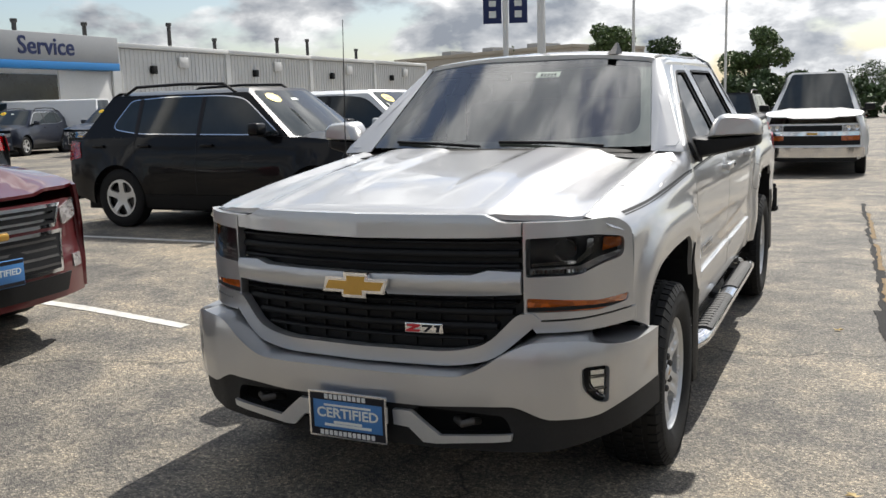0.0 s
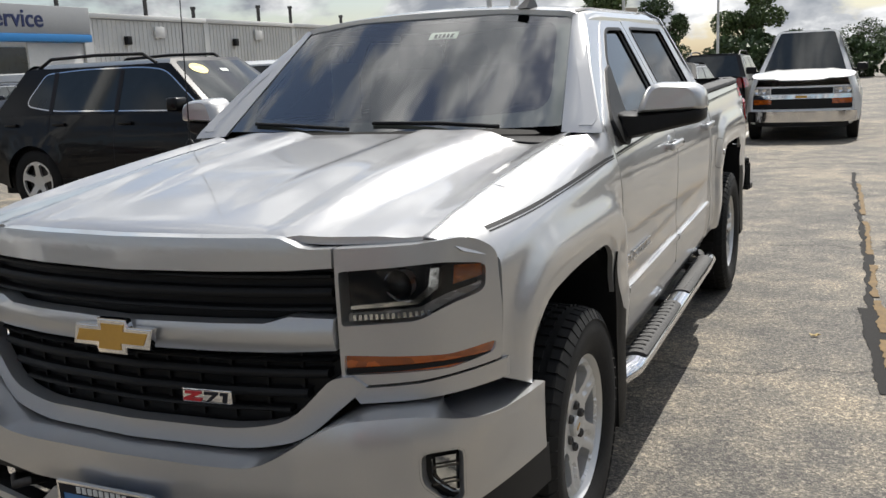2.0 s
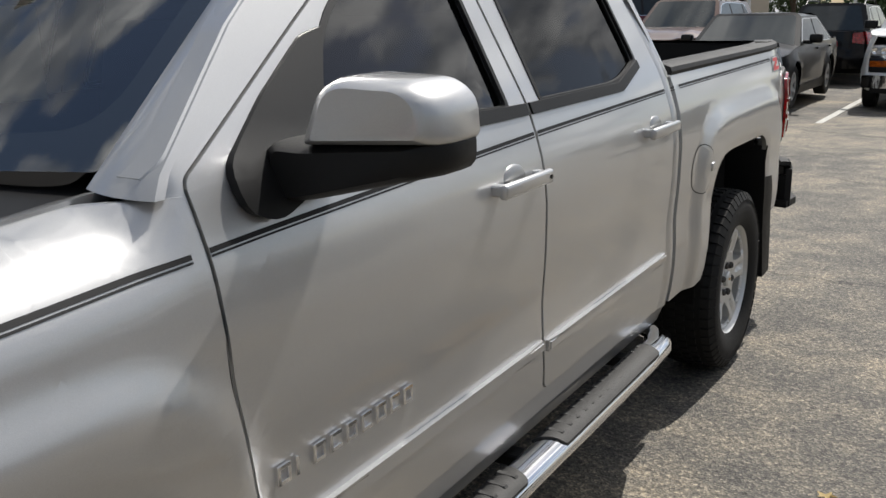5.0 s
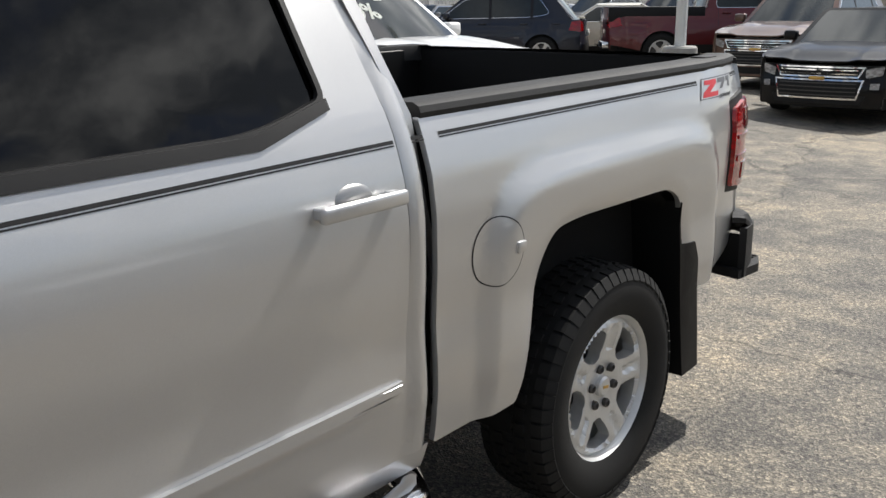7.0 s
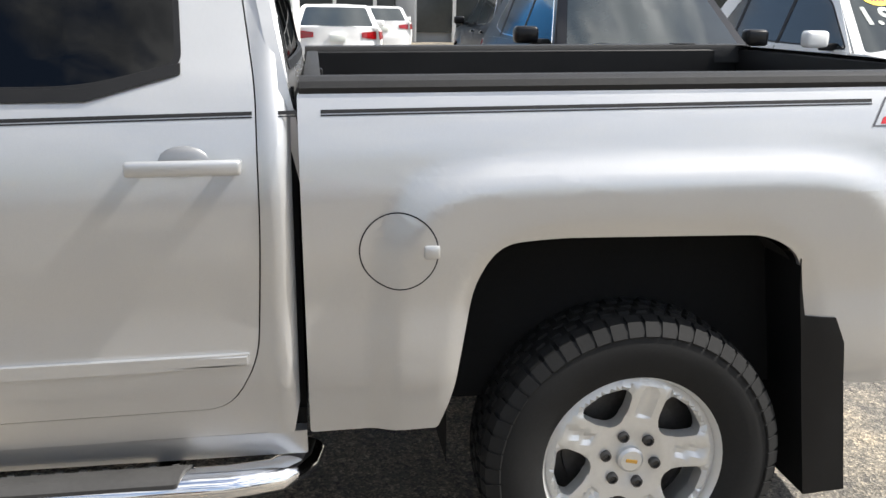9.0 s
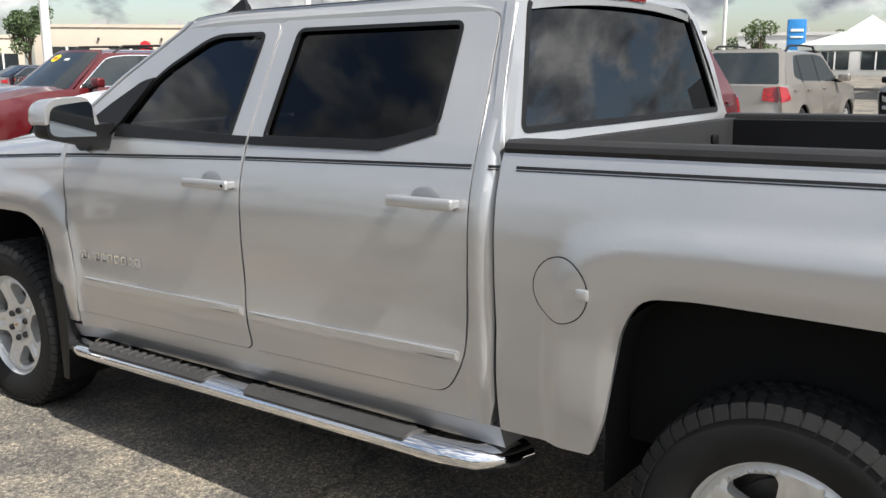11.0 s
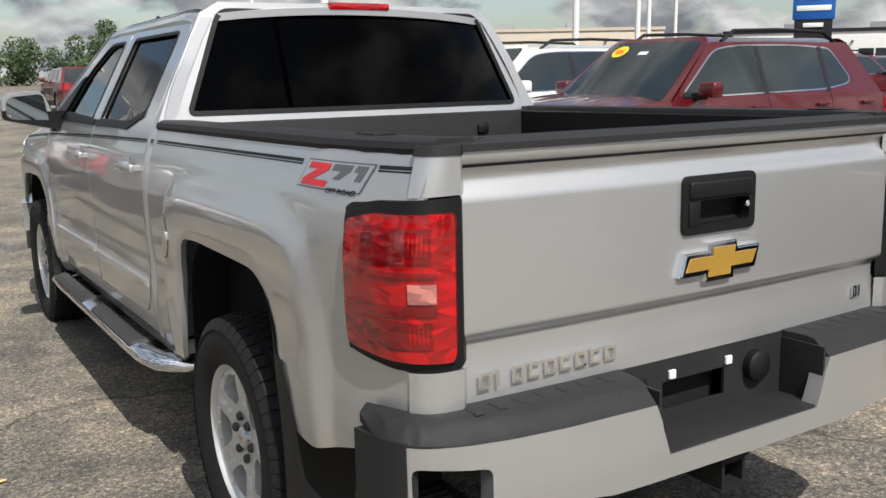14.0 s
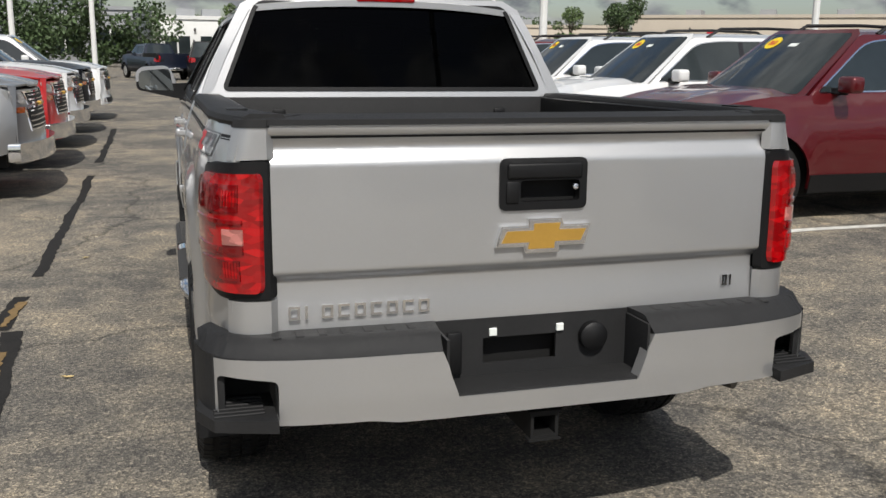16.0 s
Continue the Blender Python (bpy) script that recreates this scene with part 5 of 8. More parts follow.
for sg in (1, -1):
    for k in range(7):
        xx = sg * (0.40 + k * 0.065)
        part("pad_rib", boxm(xx - 0.012, xx + 0.012, 4.735, 4.785, 0.765, 0.7725, 0.002, 1), SOFTPLASTIC, rbump)
    cs = part("corner_step", skin([(0.80 * sg, 4.60), (1.0 * sg, 4.56), (1.015 * sg, 4.72), (0.97 * sg, 4.82), (0.80 * sg, 4.875)], lambda x, y: (x, y, 0.560), 0.05, (0, 0, -0.035)), SOFTPLASTIC, rbump, "black corner step")
    for k in range(6):
        part("step_rib", boxm(sg * 0.90 - 0.07, sg * 0.90 + 0.07, 4.66 + k * 0.027, 4.672 + k * 0.027, 0.559, 0.566, 0.002, 1), SOFTPLASTIC, cs)
    # dark block added behind the step opening as the hollow's shade
    part("step_shade_block", boxm(min(sg * 0.80, sg * 0.985), max(sg * 0.80, sg * 0.985), 4.60, 4.63, 0.53, 0.69), DARK, rbump)
part("hitch_ledge", skin([(-0.315, 4.725), (0.315, 4.725), (0.325, 4.872), (-0.325, 4.872)], lambda x, y: (x, y, 0.590 - 0.03 * (4.88 - y)), 0.1, (0, 0, -0.02)), SOFTPLASTIC, rbump)
pw = [(-0.318, 0.560), (0.318, 0.560), (0.318, 0.768), (-0.318, 0.768)]
part("plate_wall", skin(pw, lambda x, z: (x, 4.728, z), 0.2, (0, -0.01, 0), holes=[[(-0.075, 0.625), (0.165, 0.625), (0.165, 0.705), (-0.075, 0.705)]]), SOFTPLASTIC, rbump, "black plate recess without a plate")
# dark block added behind the plate opening as its shade
part("plate_shade_block", boxm(-0.09, 0.18, 4.66, 4.67, 0.60, 0.72), DARK, rbump)
for x_ in (0.318, -0.318):
    part("recess_side", boxm(x_ - 0.004, x_ + 0.004, 4.700, 4.872, 0.560, 0.752), SOFTPLASTIC, rbump)
for x_ in (0.135, -0.085):
    part("plate_bolt", boxm(x_ - 0.012, x_ + 0.012, 4.728, 4.738, 0.712, 0.736, 0.002, 1), PAPER, rbump)
part("trailer_socket", placed(lathe([(0, 0.045), (0.025, 0.045), (0.032, 0.036), (0.034, 0.0005)], "y", 24), Matrix.Translation((-0.195, 4.728, 0.690))), PLASTIC, rbump)
part("trailer_plug", boxm(0.235, 0.285, 4.728, 4.748, 0.60, 0.735, 0.01, 2), PLASTIC, rbump)
rc = bmesh.new()
for a_, b_, c_, d_ in ((-0.045, 0.045, 0.478, 0.488), (-0.045, 0.045, 0.408, 0.418), (-0.045, -0.035, 0.418, 0.478), (0.035, 0.045, 0.418, 0.478)):
    box(rc, a_, b_, 4.55, 4.835, c_, d_)
box(rc, -0.052, 0.052, 4.80, 4.84, 0.400, 0.408); box(rc, -0.052, 0.052, 4.80, 4.84, 0.488, 0.496)
part("hitch_receiver", rc, DARK, truck, "rusty square hitch receiver")
part("hitch_bar", tube([(-0.5, 4.60, 0.47), (0.5, 4.60, 0.47)], 0.04), STEEL, truck)


# side steps
def step_bar(sg):
    st = new("side_step")
    st.parent = truck
    st["label"] = "oval chrome side step with black treads"
    path = [(0.80, 0.46, 0.40), (0.88, 0.48, 0.395), (0.955, 0.54, 0.395), (0.985, 0.65, 0.400), (0.990, 0.9, 0.404), (0.990, 1.6, 0.408), (0.990, 2.4, 0.410), (0.985, 2.60, 0.408), (0.955, 2.715, 0.402), (0.88, 2.775, 0.395), (0.80, 2.79, 0.39)]
    part("step_tube", tube([(sg * a, b, c) for a, b, c in path], 0.054, 18, 0.72), CHROME, st)
    for y0, y1 in ((0.70, 1.53), (1.70, 2.52)):
        lp = rounded([(-0.050, y0, 0.01), (0.047, y0 + 0.03, 0.01), (0.047, y1 - 0.03, 0.01), (-0.050, y1, 0.01)], 0.01, 3)
        pd = part("tread_pad", skin(lp, lambda a, b: (sg * (0.990 + a), b, 0.404 + 0.008 * (b - 0.7) / 2 + 0.0445 * math.sqrt(max(1 - (a / 0.060) ** 2, 0.02))), (0.012, 0.05), (0, 0, -0.012)), STEPPAD, st, "black ribbed tread")
        k = 0
        while y0 + 0.05 + k * 0.055 < y1 - 0.04:
            yy = y0 + 0.05 + k * 0.055
            part("tread_rib", boxm(min(sg * 0.952, sg * 1.016), max(sg * 0.952, sg * 1.016), yy, yy + 0.026, 0.430, 0.4525, 0.006, 1), STEPPAD, pd)
            k += 1
    for y_ in (0.85, 1.65, 2.45):
        part("step_bracket", boxm(min(sg * 0.70, sg * 0.97), max(sg * 0.70, sg * 0.97), y_ - 0.03, y_ + 0.03, 0.385, 0.42, 0.005, 1), PLASTIC, st)


step_bar(1)
step_bar(-1)

# mud flaps
for sg in (1, -1):
    for lp in ([(0.395, 0.93), (0.44, 0.78), (0.475, 0.70), (0.515, 0.68), (0.525, 0.40), (0.50, 0.24), (0.44, 0.235), (0.43, 0.55)],
               [(4.045, 0.93), (4.075, 0.775), (4.155, 0.770), (4.185, 0.70), (4.215, 0.45), (4.235, 0.275), (4.12, 0.265), (4.09, 0.55)]):
        fl_bm = skin(lp, lambda y, z: (sg * (max(side_x(y, max(z, 0.62)), 0.985) + 0.006), y, z), 0.05, (-sg * 0.26, 0, 0))
        part("mud_flap", fl_bm, PLASTIC, truck, "black moulded mud flap")


# wheels
def tyre_bm():
    prof = [(-0.105, 0.245), (-0.130, 0.275), (-0.137, 0.33), (-0.128, 0.375), (-0.112, 0.394), (-0.06, 0.400), (0.0, 0.401), (0.06, 0.400), (0.112, 0.394), (0.128, 0.375), (0.137, 0.33), (0.130, 0.275), (0.112, 0.245)]
    bm = lathe(prof, "x", 72)
    # shoulder and tread blocks
    for k in range(54):
        a = 2 * math.pi * k / 54
        for s_ in (-1, 1):
            x0, x1 = s_ * 0.082, s_ * 0.134
            M = Matrix.Rotation(a + (0.03 if s_ > 0 else 0), 4, "X")
            pts = [(x0, 0.396), (s_ * 0.112, 0.388), (x1, 0.360), (s_ * 0.1355, 0.364), (s_ * 0.1165, 0.3975), (x0, 0.405)]
            va_ = [bm.verts.new(M @ Vector((x, -0.018, r))) for x, r in pts]
            vb_ = [bm.verts.new(M @ Vector((x, 0.018, r))) for x, r in pts]
            bm.faces.new(va_); bm.faces.new(vb_[::-1])
            for i in range(6):
                bm.faces.new((va_[i], vb_[i], vb_[(i + 1) % 6], va_[(i + 1) % 6]))
        for xc in (-0.042, 0.0, 0.042):
            M = Matrix.Rotation(a + xc * 1.2, 4, "X")
            vs = [bm.verts.new(M @ Vector((xc + dx, dy, r))) for dx in (-0.016, 0.016) for dy in (-0.014, 0.014) for r in (0.399, 0.408)]
            for q in ((0, 1, 3, 2), (4, 6, 7, 5), (0, 4, 5, 1), (2, 3, 7, 6), (1, 5, 7, 3)):
                bm.faces.new([vs[i] for i in q])
    bmesh.ops.recalc_face_normals(bm, faces=bm.faces)
    return bm


def rim_face(spokes=5, r_out=0.232, x_face=0.0):
    """Five broad spokes with a groove; polar sheet with window holes."""
    outer = [(r_out * math.cos(2 * math.pi * k / 80), r_out * math.sin(2 * math.pi * k / 80)) for k in range(80)]
    holes = []
    for s_ in range(spokes):
        a0 = 2 * math.pi * (s_ + 0.5) / spokes + math.pi / 2
        pol = [(0.112, -0.14), (0.140, -0.31), (0.190, -0.385), (0.207, -0.30), (0.211, 0.0), (0.207, 0.30), (0.190, 0.385), (0.140, 0.31), (0.112, 0.14), (0.108, 0.0)]
        holes.append(rounded([(r * math.cos(a0 + a), r * math.sin(a0 + a)) for r, a in pol], 0.010, 2))

    def f(a, b):
        r = math.hypot(a, b)
        ang = (math.atan2(b, a) - math.pi / 2) % (2 * math.pi / spokes)
        ang = min(ang, 2 * math.pi / spokes - ang)
        x = 0.002 + 0.010 * sstep(0.04, 0.10, r) + 0.016 * sstep(0.10, 0.21, r) - 0.012 * sstep(0.214, 0.232, r)
        if 0.12 < r < 0.212:
            x -= 0.010 * (1 - sstep(0.010, 0.016, ang * r)) * sstep(0.120, 0.130, r) * (1 - sstep(0.20, 0.212, r))
            x -= 0.010 * sstep(0.040, 0.066, ang * r)
        return (x, a, b)
    return skin(outer, f, 0.012, (-0.045, 0, 0), holes=holes)


proto = {}
proto["tyre"] = finish(tyre_bm(), "tyre", RUBBER, None, "black all-terrain tyre")
proto["rim"] = finish(placed(rim_face(), Matrix.Translation((0.072, 0, 0))), "rim", ALLOY, None, sharp=28)
proto["barrel"] = finish(lathe([(0.112, 0.246), (0.104, 0.240), (0.085, 0.231), (0.05, 0.226), (-0.10, 0.222), (-0.12, 0.245)], "x", 60), "rim_barrel", ALLOY)
proto["disc"] = finish(lathe([(0.0, 0.005), (0.005, 0.165), (-0.01, 0.165), (-0.012, 0.20), (-0.03, 0.222)], "x", 40), "brake_disc", STEEL)
proto["cap"] = finish(lathe([(0.068, 0.036), (0.088, 0.035), (0.094, 0.028), (0.095, 0.0005)], "x", 32), "centre_cap", ALLOY)
proto["mark"] = finish(box(bmesh.new(), 0.0945, 0.097, -0.016, 0.016, -0.005, 0.005, 0.001, 1), "cap_emblem", GOLD)
for k in range(6):
    a = 2 * math.pi * k / 6
    proto["nut%d" % k] = finish(placed(lathe([(0.072, 0.016), (0.090, 0.015), (0.094, 0.010), (0.086, 0.0075), (0.086, 0.0005)], "x", 12), Matrix.Translation((0, 0.0700 * math.cos(a), 0.0700 * math.sin(a)))), "lug_nut", STEEL)
for i, (x_, y_, spin, turn) in enumerate(((0.868, 0.0, 20, 0), (0.868, 3.645, -12, 0), (-0.868, 0.0, 40, 180), (-0.868, 3.645, 5, 180))):
    w = new("wheel")
    w.parent = truck
    w["label"] = "five-spoke alloy wheel with all-terrain tyre"
    w.matrix_basis = pose(x_, y_, 0.411 if y_ < 1 else 0.379, 0, 0, turn) @ Matrix.Rotation(radians(spin), 4, "X")
    for key, o in proto.items():
        c = o if i == 0 else o.copy()
        if i:
            scene.collection.objects.link(c)
        c.parent = w


# mirrors
def door_mirror(sg):
    mr = new("door_mirror")
    mr.parent = truck
    mr["label"] = "silver and black door mirror"
    mz = 1.0
    arm = rounded([(0.90, 1.285, 0.03), (1.00, 1.300, 0.02), (1.24, 1.355, 0.03), (1.24, 1.410, 0.01), (0.98, 1.395, 0.02), (0.905, 1.40, 0.02)], 0.02, 3)

    def shell(loop, y0, y1, taper):
        bm = bmesh.new()
        cx = sum(p[0] for p in loop) / len(loop)
        cz = sum(p[1] for p in loop) / len(loop)
        rings = []
        for y, k in ((y0, 0.72), (y0 + 0.012, 0.86), (y0 + 0.04, 0.96), ((y0 + y1) / 2, 1.0), (y1 - 0.01, 1.0), (y1, 0.97)):
            rings.append([bm.verts.new((sg * (cx + (a - cx) * k), y + taper * (a - 0.95), cz + (b - cz) * k)) for a, b in loop])
        for p, q in zip(rings, rings[1:]):
            for i in range(len(loop)):
                bm.faces.new((p[i], p[(i + 1) % len(loop)], q[(i + 1) % len(loop)], q[i]))
        bm.faces.new(rings[0]); bm.faces.new(rings[-1][::-1])
        bmesh.ops.recalc_face_normals(bm, faces=bm.faces)
        return bm
    upper = rounded([(0.985, 1.392, 0.01), (1.245, 1.402, 0.015), (1.240, 1.470, 0.05), (1.20, 1.502, 0.04), (1.03, 1.512, 0.05)], 0.02, 4)
    part("mirror_cap", shell(upper, 0.735, 0.885, 0.12), SILVER, mr, "silver mirror cap")
    part("mirror_base", shell(arm, 0.745, 0.885, 0.12), PLASTIC, mr, "black mirror arm")
    part("mirror_glass", skin([(sg * a, b) for a, b in rounded([(1.005, 1.325, 0.02), (1.225, 1.365, 0.03), (1.222, 1.475, 0.04), (1.03, 1.492, 0.03)], 0.02, 3)], lambda x, z: (x, 0.890 + 0.12 * (abs(x) - 0.95) + 0.10 * (z - 1.40), z), 0.2), MIRROR, mr, "mirror glass")
    sail = rounded([(0.650, 1.370, 0.04), (0.655, 1.30, 0.04), (0.72, 1.275, 0.03), (0.86, 1.320, 0.02), (0.905, 1.382, 0.01), (1.045, 1.580, 0.01), (0.97, 1.565, 0.02), (0.80, 1.470, 0.02)], 0.01, 3)
    sb = skin(sail, lambda y, z: (sg * (side_x(y, z) + 0.010 + 0.012 * (1 - sstep(1.33, 1.42, z))), y, z), 0.03, (-sg * 0.02, 0, 0))
    part("mirror_sail", sb, PLASTIC, mr, "black mirror mount")


door_mirror(1)
door_mirror(-1)


# cabin
def seat(x, y, w_, bench=False):
    s_ = new("seat")
    s_.parent = truck
    s_["label"] = "black cloth seat"
    part("cushion", boxm(x - w_ / 2, x + w_ / 2, y - 0.27, y + 0.27, 0.86, 1.02, 0.05, 3), SEAT, s_)
    part("backrest", placed(boxm(-w_ / 2, w_ / 2, -0.07, 0.07, 0.0, 0.62, 0.05, 3), Matrix.Translation((x, y + 0.26, 0.98)) @ Matrix.Rotation(radians(-14), 4, "X")), SEAT, s_)
    for xx in ([x] if not bench else [x - 0.45, x, x + 0.45]):
        part("headrest", boxm(xx - 0.13, xx + 0.13, y + 0.38, y + 0.47, 1.57, 1.72, 0.035, 3), SEAT, s_)


seat(0.42, 1.38, 0.56)
seat(-0.42, 1.38, 0.56)
seat(0.0, 2.12, 1.45, True)
part("dashboard", skin([(-0.80, 0.55), (0.80, 0.55), (0.80, 0.98), (-0.80, 0.98)], lambda x, y: (x, y, 1.30 - 0.25 * max(0, y - 0.80) + 0.02 * math.cos(x * 5)), 0.06, (0, 0, -0.45)), DASH, truck, "dark dashboard")
stw = part("steering_wheel", placed(tube([(0.185 * math.cos(a), 0.185 * math.sin(a), 0) for a in [2 * math.pi * k / 32 for k in range(33)]], 0.016, 8, cap=False), Matrix.Translation((0.42, 1.05, 1.24)) @ Matrix.Rotation(radians(68), 4, "X")), DASH, truck)
part("wheel_hub", placed(boxm(-0.16, 0.16, -0.05, 0.05, -0.03, 0.02, 0.015), Matrix.Translation((0.42, 1.045, 1.235)) @ Matrix.Rotation(radians(68), 4, "X")), DASH, stw)
part("price_sheet", placed(boxm(-0.10, 0.10, -0.001, 0.001, -0.14, 0.14), Matrix.Translation((-0.60, 1.30, 1.50)) @ Matrix.Rotation(radians(78), 4, "Z")), PAPER, truck, "white price sheet on the far window")
part("headliner", skin([(-0.66, 1.12), (0.66, 1.12), (0.66, 2.66), (-0.66, 2.66)], lambda x, y: (x, y, roof_z(x, y) - 0.045), 0.2), DASH, truck)
part("interior_mirror", boxm(-0.11, 0.11, 0.96, 0.985, 1.70, 1.755, 0.01), PLASTIC, truck)

# ---------------- ground ----------------
def ground_z(x):
    """The lot rises a little towards the row of parked cars."""
    return 0.19 * sstep(0.8, 4.2, -x)


gx = sorted({*[-600, -300, -120, -60, -30, -15, 3, 6, 12, 30, 60, 120, 300, 600], *[-8 + 0.4 * k for k in range(26)]})
gy = [-600, -300, -120, -60, -30, -15, -8, -4, 0, 4, 8, 15, 30, 60, 120, 300, 600]
gb = bmesh.new()
gv = [[gb.verts.new((x, y, ground_z(x))) for y in gy] for x in gx]
for i in range(len(gx) - 1):
    for j in range(len(gy) - 1):
        gb.faces.new((gv[i][j], gv[i + 1][j], gv[i + 1][j + 1], gv[i][j + 1]))
ground = tagged(finish(gb, "ground", ASPHALT, None, smooth=True), "worn grey asphalt parking lot with pale patches and cracks", "ground", kind="structure")


def ragged_strip(name, pts, width, material, label, seed, rag=0.35, lift=0.004):
    """A painted or sealed strip on the ground with an uneven edge."""
    rnd = random.Random(seed)
    bm = bmesh.new()
    n = len(pts)
    prev = None
    l = r = width / 2
    for i, (x, y) in enumerate(pts):
        a, b = Vector(pts[max(i - 1, 0)]), Vector(pts[min(i + 1, n - 1)])
        d = (b - a).normalized()
        nrm = Vector((-d.y, d.x))
        l = 0.72 * l + 0.28 * width / 2 * (1 + 1.6 * rnd.uniform(-rag, rag))
        r = 0.72 * r + 0.28 * width / 2 * (1 + 1.6 * rnd.uniform(-rag, rag))
        p = Vector((x, y))
        q = [p + nrm * l, p - nrm * r]
        cur = [bm.verts.new((v.x, v.y, ground_z(v.x) + lift)) for v in q]
        if prev:
            bm.faces.new((prev[0], prev[1], cur[1], cur[0]))
        prev = cur
    bmesh.ops.recalc_face_normals(bm, faces=bm.faces)
    if sum(f.normal.z for f in bm.faces) < 0:
        bmesh.ops.reverse_faces(bm, faces=bm.faces)
    return tagged(finish(bm, name, material, None, smooth=False), label, name.replace("_", " "), kind="structure")


def line_pts(x0, y0, x1, y1, step=0.08, wob=0.0, seed=0):
    rnd = random.Random(seed)
    n = max(int(math.hypot(x1 - x0, y1 - y0) / step), 2)
    w = 0.0
    res = []
    for k in range(n + 1):
        w = 0.85 * w + rnd.uniform(-wob, wob)
        res.append((x0 + (x1 - x0) * k / n + w, y0 + (y1 - y0) * k / n))
    return res


for k, yy in enumerate((0.93, 3.86, 6.78, 9.70, 12.60, -1.98, -4.9, -7.8)):
    ragged_strip("stall_line", line_pts(-2.55, yy, -7.4, yy - 0.02), 0.105, LINEPAINT, "worn white painted stall line", 10 + k, 0.10)
for k, xx in enumerate((-0.45, 2.35, 5.1)):
    ragged_strip("stall_line", line_pts(xx, 13.6, xx, 18.6), 0.105, LINEPAINT, "worn white painted stall line", 30 + k, 0.10)
# tar seal with old yellow paint along the aisle
ragged_strip("tar_seam", line_pts(1.97, 1.70, 1.86, 3.30, 0.04, 0.004, 3), 0.115, TAR, "black tar seal along a crack", 1, 0.25)
ragged_strip("tar_seam", line_pts(1.90, 3.30, 1.70, 10.6, 0.06, 0.010, 4), 0.055, TAR, "black tar seal along a crack", 2, 0.8)
ragged_strip("tar_seam", line_pts(2.02, 0.9, 2.05, 1.66, 0.04, 0.006, 5), 0.10, TAR, "black tar seal along a crack", 3, 0.3)
ragged_strip("tar_seam", line_pts(1.99, 0.35, 2.02, -5.2, 0.06, 0.010, 6), 0.09, TAR, "black tar seal along a crack", 4, 0.35)
ragged_strip("tar_seam", line_pts(2.05, -6.6, 2.10, -12.5, 0.08, 0.012, 7), 0.10, TAR, "black tar seal along a crack", 5, 0.4)
for k, (ya, yb) in enumerate(((2.1, 2.6), (2.75, 3.5), (3.6, 4.6), (5.0, 6.6), (7.0, 9.4))):
    ragged_strip("yellow_line", line_pts(1.97 - 0.026 * (ya - 1.7), ya, 1.97 - 0.026 * (yb - 1.7), yb, 0.03, 0.006, 40 + k), 0.042, OLDYELLOW, "faded yellow painted line over the seam", 50 + k, 0.9, 0.008)
ragged_strip("yellow_line", line_pts(2.0, 1.05, 2.03, 1.6, 0.03, 0.006, 46), 0.05, OLDYELLOW, "faded yellow painted line over the seam", 56, 0.9, 0.008)


def ground_leaf(x, y, s, seed, material, label):
    rnd = random.Random(seed)
    bm = bmesh.new()
    pts = []
    for k in range(10):
        a = 2 * math.pi * k / 10
        r = s * (1.0 if k % 2 == 0 else 0.5) * rnd.uniform(0.8, 1.2)
        pts.append(bm.verts.new((x + r * math.cos(a), y + 0.7 * r * math.sin(a), ground_z(x) + 0.006 + rnd.uniform(0, 0.012))))
    c = bm.verts.new((x, y, ground_z(x) + 0.005))
    for k in range(10):
        bm.faces.new((pts[k], pts[(k + 1) % 10], c))
    bmesh.ops.recalc_face_normals(bm, faces=bm.faces)
    tagged(finish(bm, "fallen_leaf", material, None), label, "leaf")


DRYLEAF = mat("dry_leaf", (0.55, 0.42, 0.20), 0.8, var=0.2)
ground_leaf(1.59, 2.59, 0.035, 5, DRYLEAF, "dry tan fallen leaf lying on the asphalt")
ground_leaf(1.72, -0.2, 0.035, 6, DRYLEAF, "dry orange fallen leaf lying on the asphalt")
